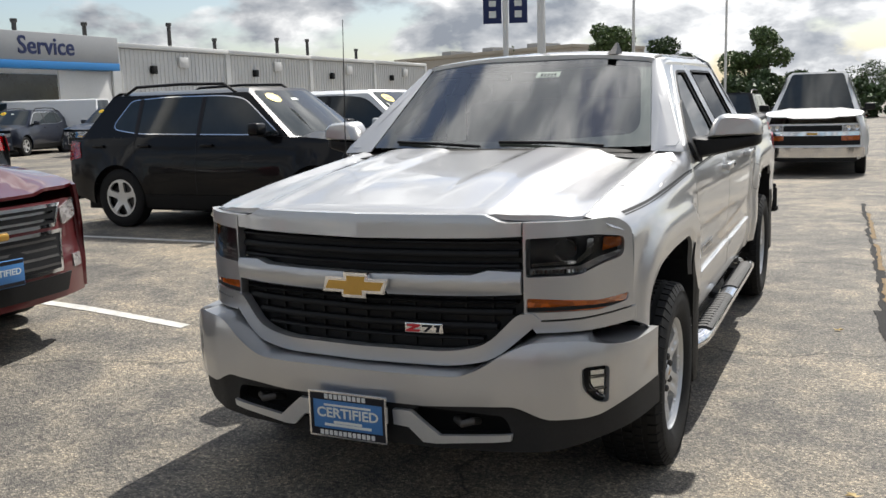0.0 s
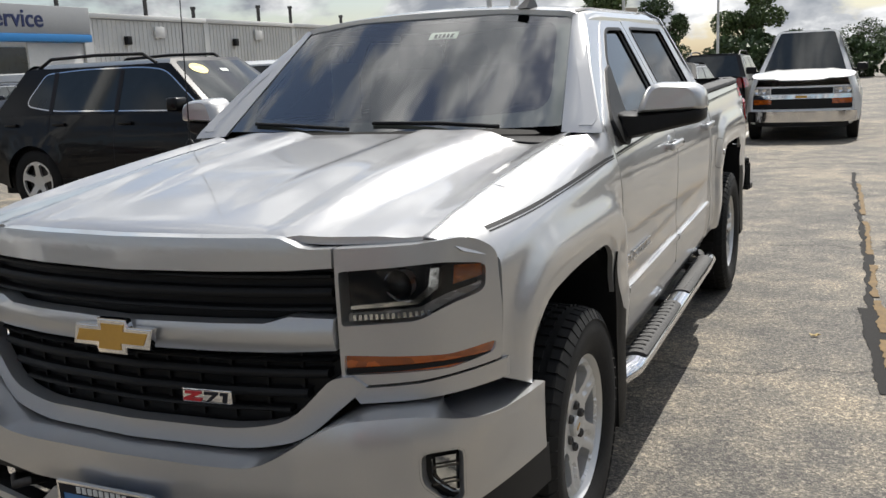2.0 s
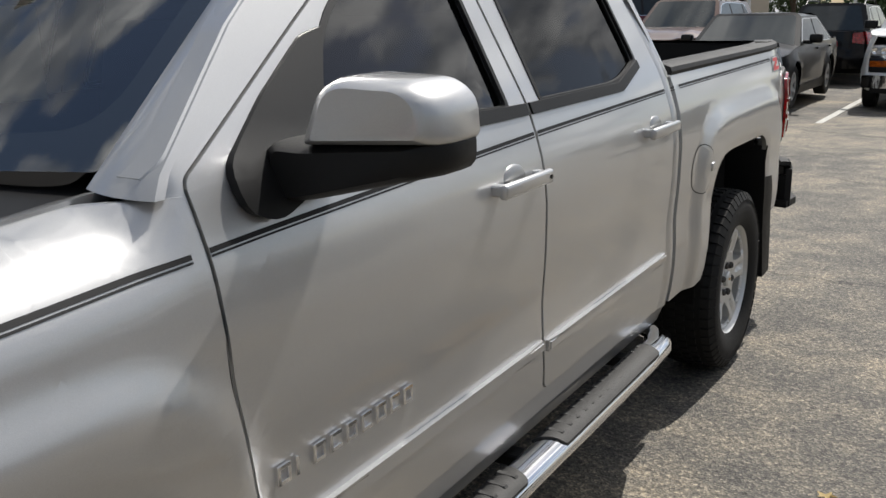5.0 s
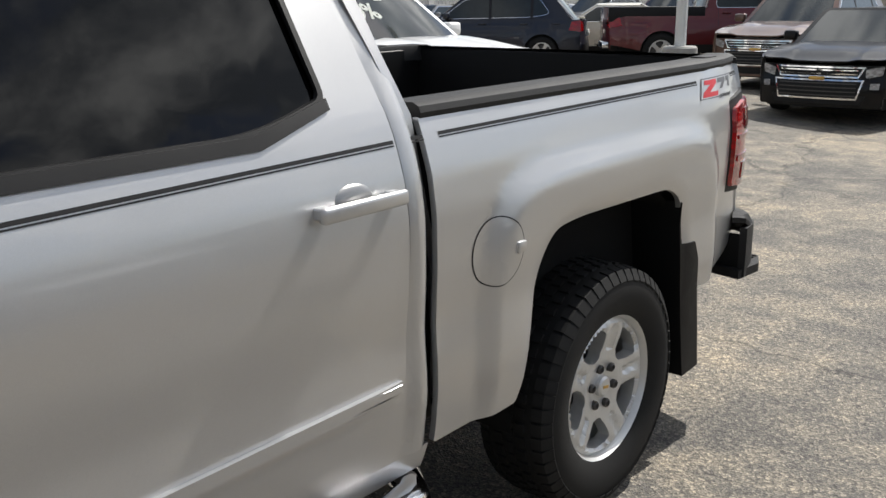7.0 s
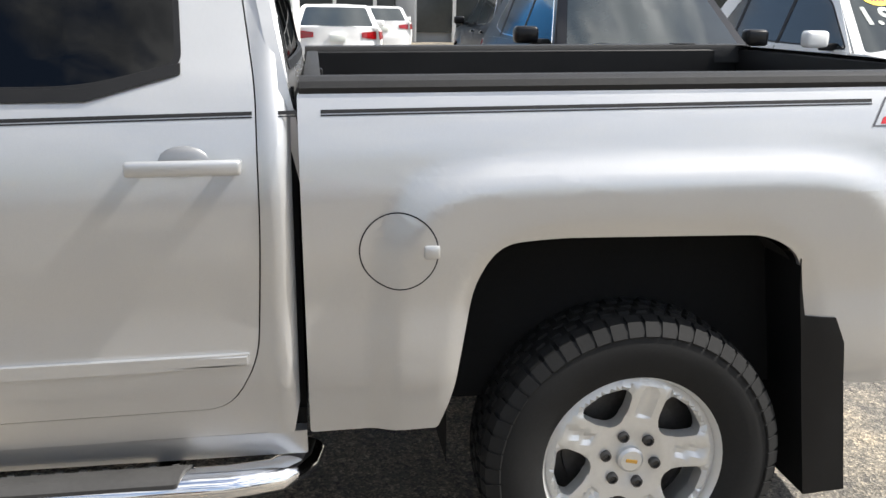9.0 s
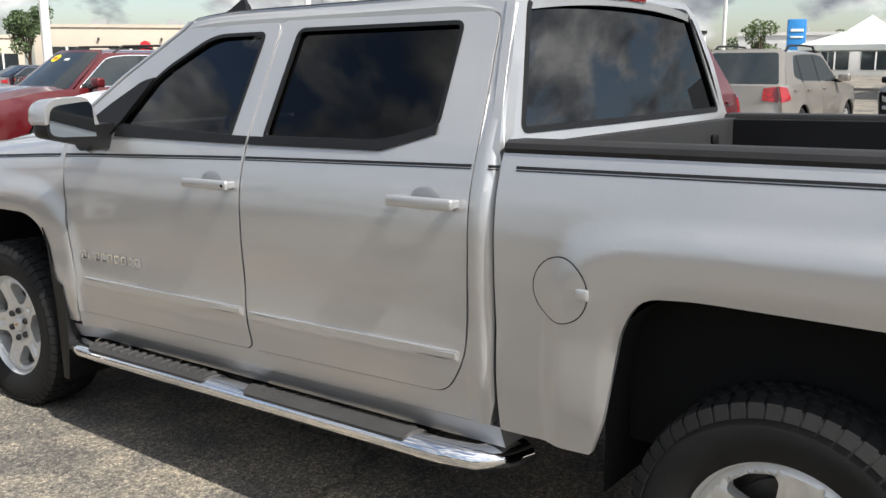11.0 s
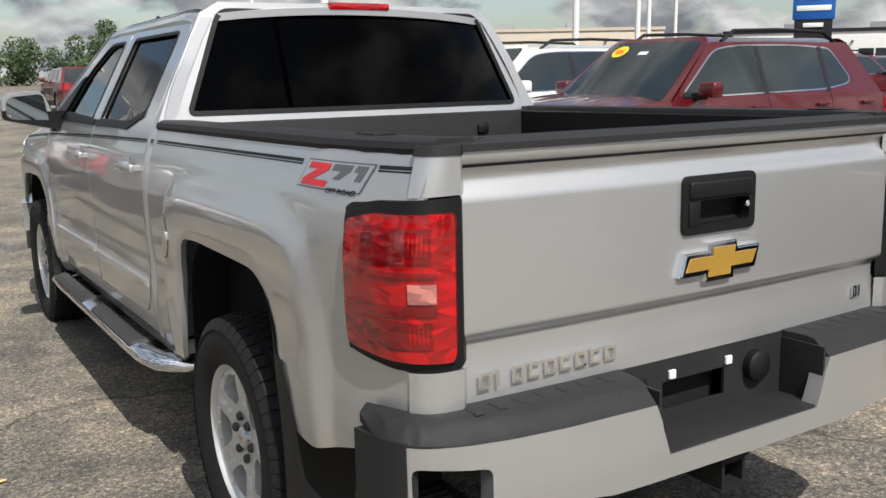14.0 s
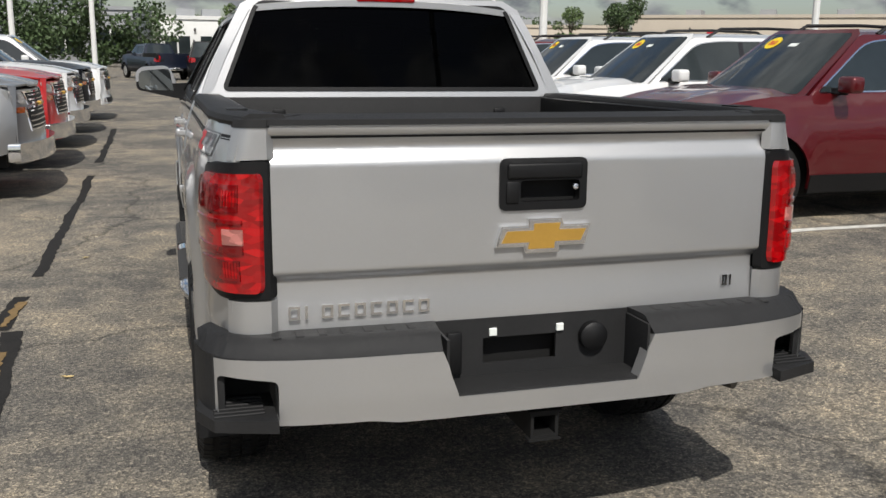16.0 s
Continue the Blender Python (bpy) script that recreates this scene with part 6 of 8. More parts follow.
# ---------------- parked vehicles ----------------
def simple_wheel(parent, x, y, r, sg, spokes=5, rim=None, spin=0.0):
    w = new("wheel")
    w.parent = parent
    w.matrix_basis = pose(x, y, r, 0, 0, 0 if sg > 0 else 180) @ Matrix.Rotation(spin, 4, "X")
    k = r / 0.36
    key = ("tyre", round(r, 3))
    if key not in CARMESH:
        t_ = finish(lathe([(-0.09, 0.22 * k), (-0.105, 0.27 * k), (-0.10, 0.335 * k), (-0.08, 0.36 * k), (0.08, 0.36 * k), (0.10, 0.335 * k), (0.105, 0.27 * k), (0.095, 0.235 * k)], "x", 36), "tyre", RUBBER)
        outer = [(0.232 * k * math.cos(2 * math.pi * i / 40), 0.232 * k * math.sin(2 * math.pi * i / 40)) for i in range(40)]
        holes = []
        for s_ in range(spokes):
            a0 = 2 * math.pi * (s_ + 0.5) / spokes
            pol = [(0.085, -0.18), (0.185, -0.44), (0.208, -0.36), (0.212, 0.0), (0.208, 0.36), (0.185, 0.44), (0.085, 0.18)]
            holes.append([(rr * k * math.cos(a0 + a), rr * k * math.sin(a0 + a)) for rr, a in pol])
        r_ = finish(skin(outer, lambda a, b: (0.070 + 0.02 * sstep(0.05, 0.2, math.hypot(a, b)), a, b), 0.06, (-0.03, 0, 0), holes=holes), "rim", ALLOY)
        d_ = finish(lathe([(0.03, 0.002), (0.03, 0.15 * k), (0.0, 0.225 * k)], "x", 24), "brake_disc", STEEL)
        CARMESH[key] = (t_.data, r_.data, d_.data)
        for o in (t_, r_, d_):
            bpy.data.objects.remove(o)
    for nm, me in zip(("tyre", "rim", "brake_disc"), CARMESH[key]):
        o = new(nm, me)
        o.parent = w


CARMESH = {}


def vehicle(name, label, category, m, body, L=4.77, W=1.84, H=1.68, zb=0.27, hood0=0.86, hood1=1.08, cowl=1.20, ws_top=1.95, roof_end=4.05, tail_glass=4.55, belt=1.10, tail_z=1.08, wheelbase=2.86, front_over=0.95, r=0.36,
            rails=True, style="suv", trim=None, sticker=True, tint=None, lower=None, plate=None, group="", grille="chrome", hooded=True, price=None):
    """A parked vehicle facing -y in its own frame, built from its body panels, glass, lamps and wheels."""
    v = empty(name, label, category, m, group)
    hw = W / 2
    trim = trim or CHROME
    tint = tint or DARKGLASS
    lower = lower or PLASTIC
    yf, yr = front_over, front_over + wheelbase
    bed = style == "pickup"

    def zt(y):
        if y < cowl:
            return hood0 + (hood1 - hood0) * sstep(-0.4, cowl, y) ** 0.8
        return hood1 + (belt - hood1) * sstep(cowl, cowl + 0.5, y) + (tail_z - belt) * sstep(tail_glass - 0.6, L, y)

    def sx(y, z):
        x = hw - 0.10 * ((z - 0.66) / 0.5) ** 2 * (1 if z > 0.66 else 0.7)
        x -= 0.22 * max(0, (0.55 - y) / 0.55) ** 2.4 + 0.13 * max(0, (y - (L - 0.5)) / 0.5) ** 2.2
        for yc in (yf, yr):
            d = math.hypot(y - yc, z - r)
            x += 0.025 * (1 - sstep(r + 0.05, r + 0.17, d))
        return x

    def arch(yc):
        ra = r + 0.055
        return [(yc - ra * math.cos(a), r + ra * math.sin(a)) for a in [math.pi * k / 14 for k in range(15)] if r + ra * math.sin(a) > zb]
    low = zb + 0.02
    loop = [(0.18, low + 0.1)] + [(yf - r - 0.055, low)] + arch(yf) + [(yf + r + 0.055, low), (yr - r - 0.055, low)] + arch(yr) + [(yr + r + 0.055, low), (L - 0.12, low + 0.12)]
    top = [(float(y), zt(y)) for y in np.linspace(L - 0.10, 0.16, 26)]
    side = skin(loop + top, lambda y, z: (sx(y, z), y, z), 0.11, (-0.03, 0, 0))
    s2 = mirrored(side)
    part("side_panel", side, body, v)
    part("side_panel", s2, body, v)
    cl = skin([(yf + r + 0.06, zb - 0.02), (yr - r - 0.06, zb - 0.02), (yr - r - 0.06, zb + 0.14), (yf + r + 0.06, zb + 0.14)], lambda y, z: (sx(y, z) + 0.012, y, z), 0.3, (-0.04, 0, 0))
    c2 = mirrored(cl)
    part("sill_cladding", cl, lower, v); part("sill_cladding", c2, lower, v)
    # solid near-black blocks fill underside and arches with painted shade
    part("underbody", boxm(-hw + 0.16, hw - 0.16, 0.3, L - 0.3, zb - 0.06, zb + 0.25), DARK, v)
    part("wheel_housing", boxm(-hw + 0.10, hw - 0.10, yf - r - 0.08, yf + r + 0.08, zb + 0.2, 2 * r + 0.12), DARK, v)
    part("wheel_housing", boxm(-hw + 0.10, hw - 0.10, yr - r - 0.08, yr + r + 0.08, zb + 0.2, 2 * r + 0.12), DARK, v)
    # nose and tail
    fy = lambda x, z: 0.02 + 0.16 * (abs(x) / (hw - 0.14)) ** 2.6 + 0.10 * max(0, z - 0.62) ** 1.3 - 0.03 * (1 - sstep(0.45, 0.6, z)) + 0.0
    nose = [(-hw + 0.13, zb - 0.02), (hw - 0.13, zb - 0.02), (hw - 0.10, 0.55), (hw - 0.13, hood0), (-hw + 0.13, hood0), (-hw + 0.10, 0.55)]
    part("front_fascia", skin(nose, lambda x, z: (x, fy(x, z), z), 0.09, (0, 0.05, 0)), body, v)
    ry = lambda x, z: L - 0.02 - 0.12 * (abs(x) / (hw - 0.14)) ** 2.8 - (0.10 * max(0, z - 0.75) if not bed else 0) + 0.04 * (1 - sstep(0.55, 0.70, z))
    tailp = [(-hw + 0.16, zb + 0.05), (hw - 0.16, zb + 0.05), (hw - 0.13, 0.6), (hw - 0.16, tail_z), (-hw + 0.16, tail_z), (-hw + 0.13, 0.6)]
    part("rear_fascia", skin(tailp, lambda x, z: (x, ry(x, z), z), 0.1, (0, -0.05, 0)), body, v)
    # corners between nose, tail and sides
    for sg in (1, -1):
        for y_end, fn in ((0.16, fy), (L - 0.11, ry)):
            za = zb + 0.05 if y_end > 1 else zb
            zz = [za + (zt(y_end) - za) * k / 8 for k in range(9)]
            bm = bmesh.new()
            ra_ = [bm.verts.new((sg * sx(y_end, max(z, zb + 0.1)), y_end, z)) for z in zz]
            rb_ = [bm.verts.new((sg * (hw - (0.14 if y_end < 1 else 0.16)), fn(hw - 0.14, z), z)) for z in zz]
            mid_ = [bm.verts.new(((a.co.x * 0.62 + b.co.x * 0.38) + sg * 0.02, a.co.y * 0.42 + b.co.y * 0.58 + (0.0 if y_end > 1 else 0.0), a.co.z)) for a, b in zip(ra_, rb_)]
            for p, q in ((ra_, mid_), (mid_, rb_)):
                for k in range(8):
                    bm.faces.new((p[k], p[k + 1], q[k + 1], q[k]))
            bmesh.ops.recalc_face_normals(bm, faces=bm.faces)
            part("corner_panel", bm, body, v)
    # bonnet
    hl = [(float(x), fy(x, hood0) + 0.0) for x in np.linspace(-hw + 0.13, hw - 0.13, 15)] + [(sx(0.4, hood0) - 0.02, 0.4), (sx(cowl, hood1) - 0.01, cowl), (-sx(cowl, hood1) + 0.01, cowl), (-sx(0.4, hood0) + 0.02, 0.4)]

    def hz(x, y):
        e = abs(x) / max(sx(max(y, 0.2), zt(y)), 0.1)
        return (x, y, zt(y) + 0.055 * (1 - min(e, 1) ** 2.2) * sstep(0.0, 0.5, y) + 0.018 * (sstep(0.45, 0.55, e) - sstep(0.55, 0.9, e)))
    part("hood", skin(hl, hz, 0.12, (0, 0, -0.02)), body, v)
    # greenhouse
    def gx_(z):
        return sx((cowl + tail_glass) / 2, belt) - 0.015 - (z - belt) * 0.36

    zr = H - 0.075
    wy = lambda x, z: cowl + 0.02 + (z - hood1) * (ws_top - cowl) / (H - 0.03 - hood1) + 0.14 * (abs(x) / hw) ** 2.2
    by = lambda x, z: tail_glass - (z - tail_z) * (tail_glass - roof_end) / (H - 0.04 - tail_z) - 0.10 * (abs(x) / hw) ** 2.4
    gs = [(wy(gx_(belt), hood1 + 0.0), belt - 0.04), (by(gx_(belt), tail_z), tail_z - 0.04), (by(gx_(zr), zr), zr), (wy(gx_(zr), zr), zr)]
    gsk = skin(rounded([(*p, 0.06) for p in gs], 0.05, 3), lambda y, z: (gx_(z), y, z), 0.3, (-0.04, 0, 0))
    g2 = mirrored(gsk)
    part("pillar_panel", gsk, body, v); part("pillar_panel", g2, body, v)
    yb0, yb1 = gs[0][0], gs[1][0]
    yt0, yt1 = gs[3][0], gs[2][0]
    lerp = lambda k, z: (yb0 + (yt0 - yb0) * (z - belt) / (zr - belt)) if k == 0 else (yb1 + (yt1 - yb1) * (z - belt) / (zr - belt))
    z0, z1 = belt + 0.015, zr - 0.045
    cuts = [0.0, 0.40, 0.74, 1.0] if style == "suv" else [0.0, 0.50, 0.97] if style in ("sedan", "pickup") else [0.0, 0.16]
    spans = []
    ya, yb_ = yb0 + 0.16, yb1 - 0.18
    outline = rounded([(lerp(0, z0) + 0.14, z0, 0.02), (lerp(1, z0) - 0.20, z0 + (0.05 if style == "suv" else 0), 0.08), (lerp(1, z1) - 0.12, z1, 0.08), (lerp(0, z1) + 0.10, z1, 0.06)], 0.04, 4)
    if style == "suv":
        # the window line sweeps up behind the rear door and ends in a rounded point
        outline = rounded([(lerp(0, z0) + 0.12, z0, 0.02), (yb1 - 0.92, z0 + 0.035, 0.2), (yb1 - 0.50, z0 + 0.10, 0.12), (lerp(1, z1) - 0.36, z1 - 0.02, 0.07), (lerp(1, z1) - 0.90, z1 + 0.012, 0.2), (lerp(0, z1) + 0.42, z1 + 0.008, 0.3), (lerp(0, z1) + 0.10, z1 - 0.03, 0.12)], 0.04, 5)
    if style != "van":
        chrome_bm = skin(inset(outline, -0.013), lambda y, z: (gx_(z) + 0.004, y, z), 0.4, (-0.006, 0, 0), holes=[outline])
        cm2 = mirrored(chrome_bm)
        part("window_trim", chrome_bm, trim, v); part("window_trim", cm2, trim, v)
        gbm = skin(outline, lambda y, z: (gx_(z) + 0.003, y, z), 0.4)
        gm2 = mirrored(gbm)
        part("side_glass", gbm, tint, v, "dark side windows"); part("side_glass", gm2, tint, v, "dark side windows")
        for f in cuts[1:-1]:
            yc = ya + (yb_ - ya) * f
            pb = skin([(yc - 0.03, z0), (yc + 0.03, z0), (yc + 0.02, z1), (yc - 0.04, z1)], lambda y, z: (gx_(z) + 0.006, y, z), 0.4)
            p2 = mirrored(pb)
            part("window_pillar", pb, INK, v); part("window_pillar", p2, INK, v)
        for f in cuts[1:]:
            yc = ya + (yb_ - ya) * f
            if yc < yr - 0.1:
                sb = skin([(yc - 0.004, zb + 0.16), (yc + 0.004, zb + 0.16), (yc + 0.004, belt), (yc - 0.004, belt)], lambda y, z: (sx(y, z) + 0.003, y, z), 0.2)
                s3 = mirrored(sb)
                part("door_seam", sb, INK, v); part("door_seam", s3, INK, v)
            hb = boxm(sx(yc, belt - 0.1) + 0.0, sx(yc, belt - 0.1) + 0.035, yc - 0.26, yc - 0.08, belt - 0.115, belt - 0.085, 0.008, 2)
            h2 = mirrored(hb)
            part("door_handle", hb, body, v); part("door_handle", h2, body, v)
    else:
        gbm = skin(rounded([(cowl + 0.28, z0, 0.02), (cowl + 1.05, z0, 0.03), (cowl + 1.05, z1, 0.03), (cowl + 0.55, z1, 0.04)], 0.03, 3), lambda y, z: (gx_(z) + 0.004, y, z), 0.4)
        gm2 = mirrored(gbm)
        part("side_glass", gbm, tint, v); part("side_glass", gm2, tint, v)
    zh = H - 0.03
    wl = rounded([(-gx_(hood1) + 0.10, hood1 + 0.01, 0.03), (gx_(hood1) - 0.10, hood1 + 0.01, 0.03), (gx_(zh) - 0.06, zh - 0.03, 0.05), (-gx_(zh) + 0.06, zh - 0.03, 0.05)], 0.03, 3)
    wfull = [(-gx_(hood1) + 0.01, hood1 - 0.02), (gx_(hood1) - 0.01, hood1 - 0.02), (gx_(zr), zr), (gx_(zh) - 0.06, zh + 0.005), (-gx_(zh) + 0.06, zh + 0.005), (-gx_(zr), zr)]
    part("windshield_frame", skin(wfull, lambda x, z: (x, wy(x, z), z), 0.15, holes=[wl]), body, v)
    ws = part("windshield", skin(wl, lambda x, z: (x, wy(x, z) - 0.003, z), 0.2), tint, v, "windshield reflecting the sky")
    rl = rounded([(-gx_(tail_z) + 0.12, tail_z + 0.02, 0.04), (gx_(tail_z) - 0.12, tail_z + 0.02, 0.04), (gx_(zh) - 0.08, zh - 0.05, 0.05), (-gx_(zh) + 0.08, zh - 0.05, 0.05)], 0.03, 3)
    rfull = [(-gx_(tail_z) + 0.01, tail_z - 0.03), (gx_(tail_z) - 0.01, tail_z - 0.03), (gx_(zr), zr), (gx_(zh) - 0.06, zh), (-gx_(zh) + 0.06, zh), (-gx_(zr), zr)]
    part("rear_frame", skin(rfull, lambda x, z: (x, by(x, z), z), 0.2, holes=[rl]), body, v)
    part("rear_glass", skin(rl, lambda x, z: (x, by(x, z) + 0.003, z), 0.3), tint, v)
    rf = [(float(x), wy(x, zh)) for x in np.linspace(-gx_(zr) + 0.0, gx_(zr) - 0.0, 9)] + [(float(x), by(x, zh)) for x in np.linspace(gx_(zr), -gx_(zr), 9)]
    part("roof", skin(rf, lambda x, y: (x, y, H - 0.012 - 0.066 * (abs(x) / gx_(zr)) ** 2.6 - 0.02 * max(0, (ws_top + 0.5 - y) / 0.5) ** 2), 0.2, (0, 0, -0.03)), body, v)
    if style in ("sedan",):
        dk = [(-hw + 0.2, tail_glass - 0.10), (hw - 0.2, tail_glass - 0.10), (hw - 0.17, L - 0.12), (-hw + 0.17, L - 0.12)]
        part("boot_lid", skin(dk, lambda x, y: (x, y, tail_z + 0.02 - 0.03 * (abs(x) / hw) ** 2), 0.2, (0, 0, -0.03)), body, v)
    if bed:
        part("bed_cover", boxm(-hw + 0.22, hw - 0.22, tail_glass, L - 0.05, tail_z - 0.35, tail_z - 0.30), DARK, v)
        for sg in (1, -1):
            part("bed_rail", boxm(min(sg * (hw - 0.22), sg * (hw - 0.10)), max(sg * (hw - 0.22), sg * (hw - 0.10)), tail_glass - 0.02, L - 0.08, tail_z - 0.30, tail_z + 0.015, 0.02), PLASTIC, v)
    if rails:
        for sg in (1, -1):
            xx = sg * (gx_(zr) - 0.05)
            part("roof_rail", tube([(xx, ws_top + 0.25, H - 0.07), (xx, ws_top + 0.42, H + 0.03), (xx, (ws_top + roof_end) / 2, H + 0.045), (xx, roof_end - 0.35, H + 0.03), (xx, roof_end - 0.15, H - 0.07)], 0.022, 8, 0.8), PLASTIC, v)
    # lamps, grille, plates
    fsurf = lambda d: (lambda x, z: (x, fy(x, z) - d, z))
    gw = hw * 0.60
    gm = CHROME if grille == "chrome" else PLASTIC
    if style == "van":
        def band(nm, x0, x1, za, zb_, d, m_, lb="", fold=0.04):
            return part(nm, skin(rounded([(x0, za, 0.012), (x1, za, 0.012), (x1, zb_, 0.012), (x0, zb_, 0.012)], 0.012, 2), fsurf(d), 0.1, (0, fold, 0)), m_, v, lb)
        e_ = hw - 0.13
        band("upper_grille", -e_ + 0.33, e_ - 0.33, 0.875, 0.985, 0.008, PLASTIC, "black upper grille slot")
        for k in range(2):
            band("grille_bar", -e_ + 0.34, e_ - 0.34, 0.905 + 0.035 * k, 0.915 + 0.035 * k, 0.016, SOFTPLASTIC, "", 0.01)
        band("lower_grille", -e_, e_, 0.60, 0.80, 0.010, PLASTIC, "black lower grille")
        band("grille_crossbar", -e_, e_, 0.785, 0.862, 0.026, CHROME, "chrome crossbar of the grille")
        for sg in (1, -1):
            xa, xb = sorted((sg * (e_ - 0.31), sg * e_))
            hl_ = band("headlamp", xa, xb, 0.872, 0.99, 0.014, WHITELENS, "clear twin headlamp")
            for k in range(2):
                xc = sg * (e_ - 0.08 - 0.14 * k)
                part("lamp_bowl", placed(lathe([(0.0, 0.052), (-0.012, 0.050), (-0.004, 0.030), (-0.004, 0.0005)], "y", 20), Matrix.Translation((xc, fy(abs(xc), 0.93) - 0.014, 0.93))), CHROME, hl_)
            band("turn_lamp", *sorted((sg * (e_ - 0.34), sg * (e_ - 0.01))), 0.690, 0.780, 0.022, AMBER, "amber turn lamp")
        band("valance", -e_ + 0.05, e_ - 0.05, zb - 0.06, 0.36, 0.02, PLASTIC, "black lower valance")
        for x0_, x1_ in ((0.55, -0.05), (-0.10, -0.62)):
            part("wiper", tube([(x0_, wy(x0_, hood1) - 0.03, hood1 + 0.0), (x1_, wy(x1_, hood1 + 0.05) - 0.02, hood1 + 0.06)], 0.010, 6), PLASTIC, v)
    for z0_, z1_ in () if style == "van" else ((hood0 - 0.14, hood0 - 0.035), (hood0 - 0.42, hood0 - 0.20)):
        fr_ = [(-gw, z1_), (-gw * 0.90, z0_), (gw * 0.90, z0_), (gw, z1_)]
        part("grille", skin(fr_, fsurf(0.010), 0.15, (0, 0.03, 0)), PLASTIC, v, "black grille")
        part("grille_frame", skin(inset(fr_, -0.020), fsurf(0.014), 0.15, (0, 0.03, 0), holes=[inset(fr_, 0.002)]), gm, v)
        nsl = 2 if z1_ - z0_ < 0.15 else 4
        for k in range(nsl):
            zc = z0_ + (z1_ - z0_) * (k + 0.6) / (nsl + 0.2)
            part("grille_bar", skin([(-gw * 0.90, zc - 0.008), (gw * 0.90, zc - 0.008), (gw * 0.90, zc + 0.008), (-gw * 0.90, zc + 0.008)], fsurf(0.016), 0.3), gm if nsl == 2 or style == "pickup" else STEEL, v)
    ez = 0.80 if style == "van" else hood0 - 0.19
    part("emblem", boxm(-0.10, 0.10, fy(0, ez) - 0.04, fy(0, ez), ez, ez + 0.045, 0.012), GOLD, v, "gold emblem")
    for sg in (1, -1):
        LL = lambda pts: [(sg * a, b) for a, b in pts]
        if style != "van":
            part("headlamp", skin(LL(rounded([(gw + 0.04, hood0 - 0.16, 0.02), (hw - 0.15, hood0 - 0.12, 0.02), (hw - 0.135, hood0 + 0.0, 0.02), (gw + 0.03, hood0 - 0.05, 0.02)], 0.02, 3)), fsurf(0.012), 0.08, (0, 0.04, 0)), WHITELENS, v, "clear headlamp")
        if style == "pickup":
            part("turn_lamp", skin(LL([(gw + 0.05, hood0 - 0.24), (hw - 0.15, hood0 - 0.24), (hw - 0.15, hood0 - 0.18), (gw + 0.05, hood0 - 0.18)]), fsurf(0.012), 0.1, (0, 0.02, 0)), AMBER, v, "amber turn lamp")
        elif style != "van":
            part("fog_lamp", skin(LL([(gw + 0.10, 0.42), (gw + 0.20, 0.42), (gw + 0.20, 0.50), (gw + 0.10, 0.50)]), fsurf(0.010), 0.1, (0, 0.02, 0)), WHITELENS, v)
        tx0, tx1 = (hw - 0.45, hw - 0.16) if style == "sedan" else (hw - 0.38, hw - 0.15)
        tz0, tz1 = (tail_z - 0.22, tail_z - 0.06) if style == "sedan" else (tail_z - 0.26, tail_z - 0.01) if not bed else (tail_z - 0.42, tail_z - 0.08)
        if bed:
            tx0 = hw - 0.30
        part("tail_lamp", skin(LL([(tx0, tz0 + 0.03), (tx1, tz0), (tx1 + 0.005, tz1), (tx0, tz1 - 0.03)]), lambda x, z: (x, ry(x, z) + 0.014, z), 0.1, (0, -0.03, 0)), REDLENS, v, "red tail lamp")
        tb = skin([(L - 0.36, tz0 + 0.04), (L - 0.10, tz0), (L - 0.10, tz1), (L - 0.30, tz1 - 0.02)], lambda y, z: (sg * (sx(y, z) + 0.010), y, z), 0.1, (-sg * 0.02, 0, 0))
        part("tail_lamp_side", tb, REDLENS, v)
        # door mirrors
        mb = boxm(sg * (gx_(belt) + 0.17) - 0.10, sg * (gx_(belt) + 0.17) + 0.10, ws_top - 0.38, ws_top - 0.24, belt + 0.01, belt + 0.15, 0.035, 3)
        mo = part("door_mirror", mb, body if style not in ("van", "pickup") else PLASTIC, v)
        part("mirror_foot", boxm(min(sg * (gx_(belt) - 0.02), sg * (gx_(belt) + 0.12)), max(sg * (gx_(belt) - 0.02), sg * (gx_(belt) + 0.12)), ws_top - 0.36, ws_top - 0.28, belt - 0.01, belt + 0.05, 0.01), PLASTIC, mo)
    if style != "van":
        part("lower_grille", skin([(-gw, zb + 0.02), (gw, zb + 0.02), (gw * 1.1, zb + 0.13), (-gw * 1.1, zb + 0.13)], fsurf(0.012), 0.2, (0, 0.03, 0)), lower, v)
    if style in ("pickup", "van"):
        bz = 0.36 if style == "van" else 0.42
        part("front_bumper", skin(rounded([(-hw + 0.04, bz, 0.03), (hw - 0.04, bz, 0.03), (hw - 0.04, bz + 0.2, 0.04), (-hw + 0.04, bz + 0.2, 0.04)], 0.03, 3), lambda x, z: (x, fy(x, 0.5) - 0.07, z), 0.12, (0, 0.12, 0)), CHROME, v, "chrome front bumper")
        part("rear_bumper", boxm(-hw + 0.08, hw - 0.08, L - 0.10, L + 0.05, 0.48, 0.62, 0.03), CHROME, v)
    if plate:
        pp = part("front_plate", boxm(-0.155, 0.155, fy(0, 0.45) - 0.035, fy(0, 0.45) - 0.02, 0.40, 0.56, 0.004), plate, v, "blue dealer plate, CERTIFIED")
        part("plate_text", placed(text_mesh("CERTIFIED", 0.052, 0.0006, 0.001, width=0.262), Matrix.Translation((0, fy(0, 0.45) - 0.037, 0.487)) @ RX), PAPER, pp, smooth=False)
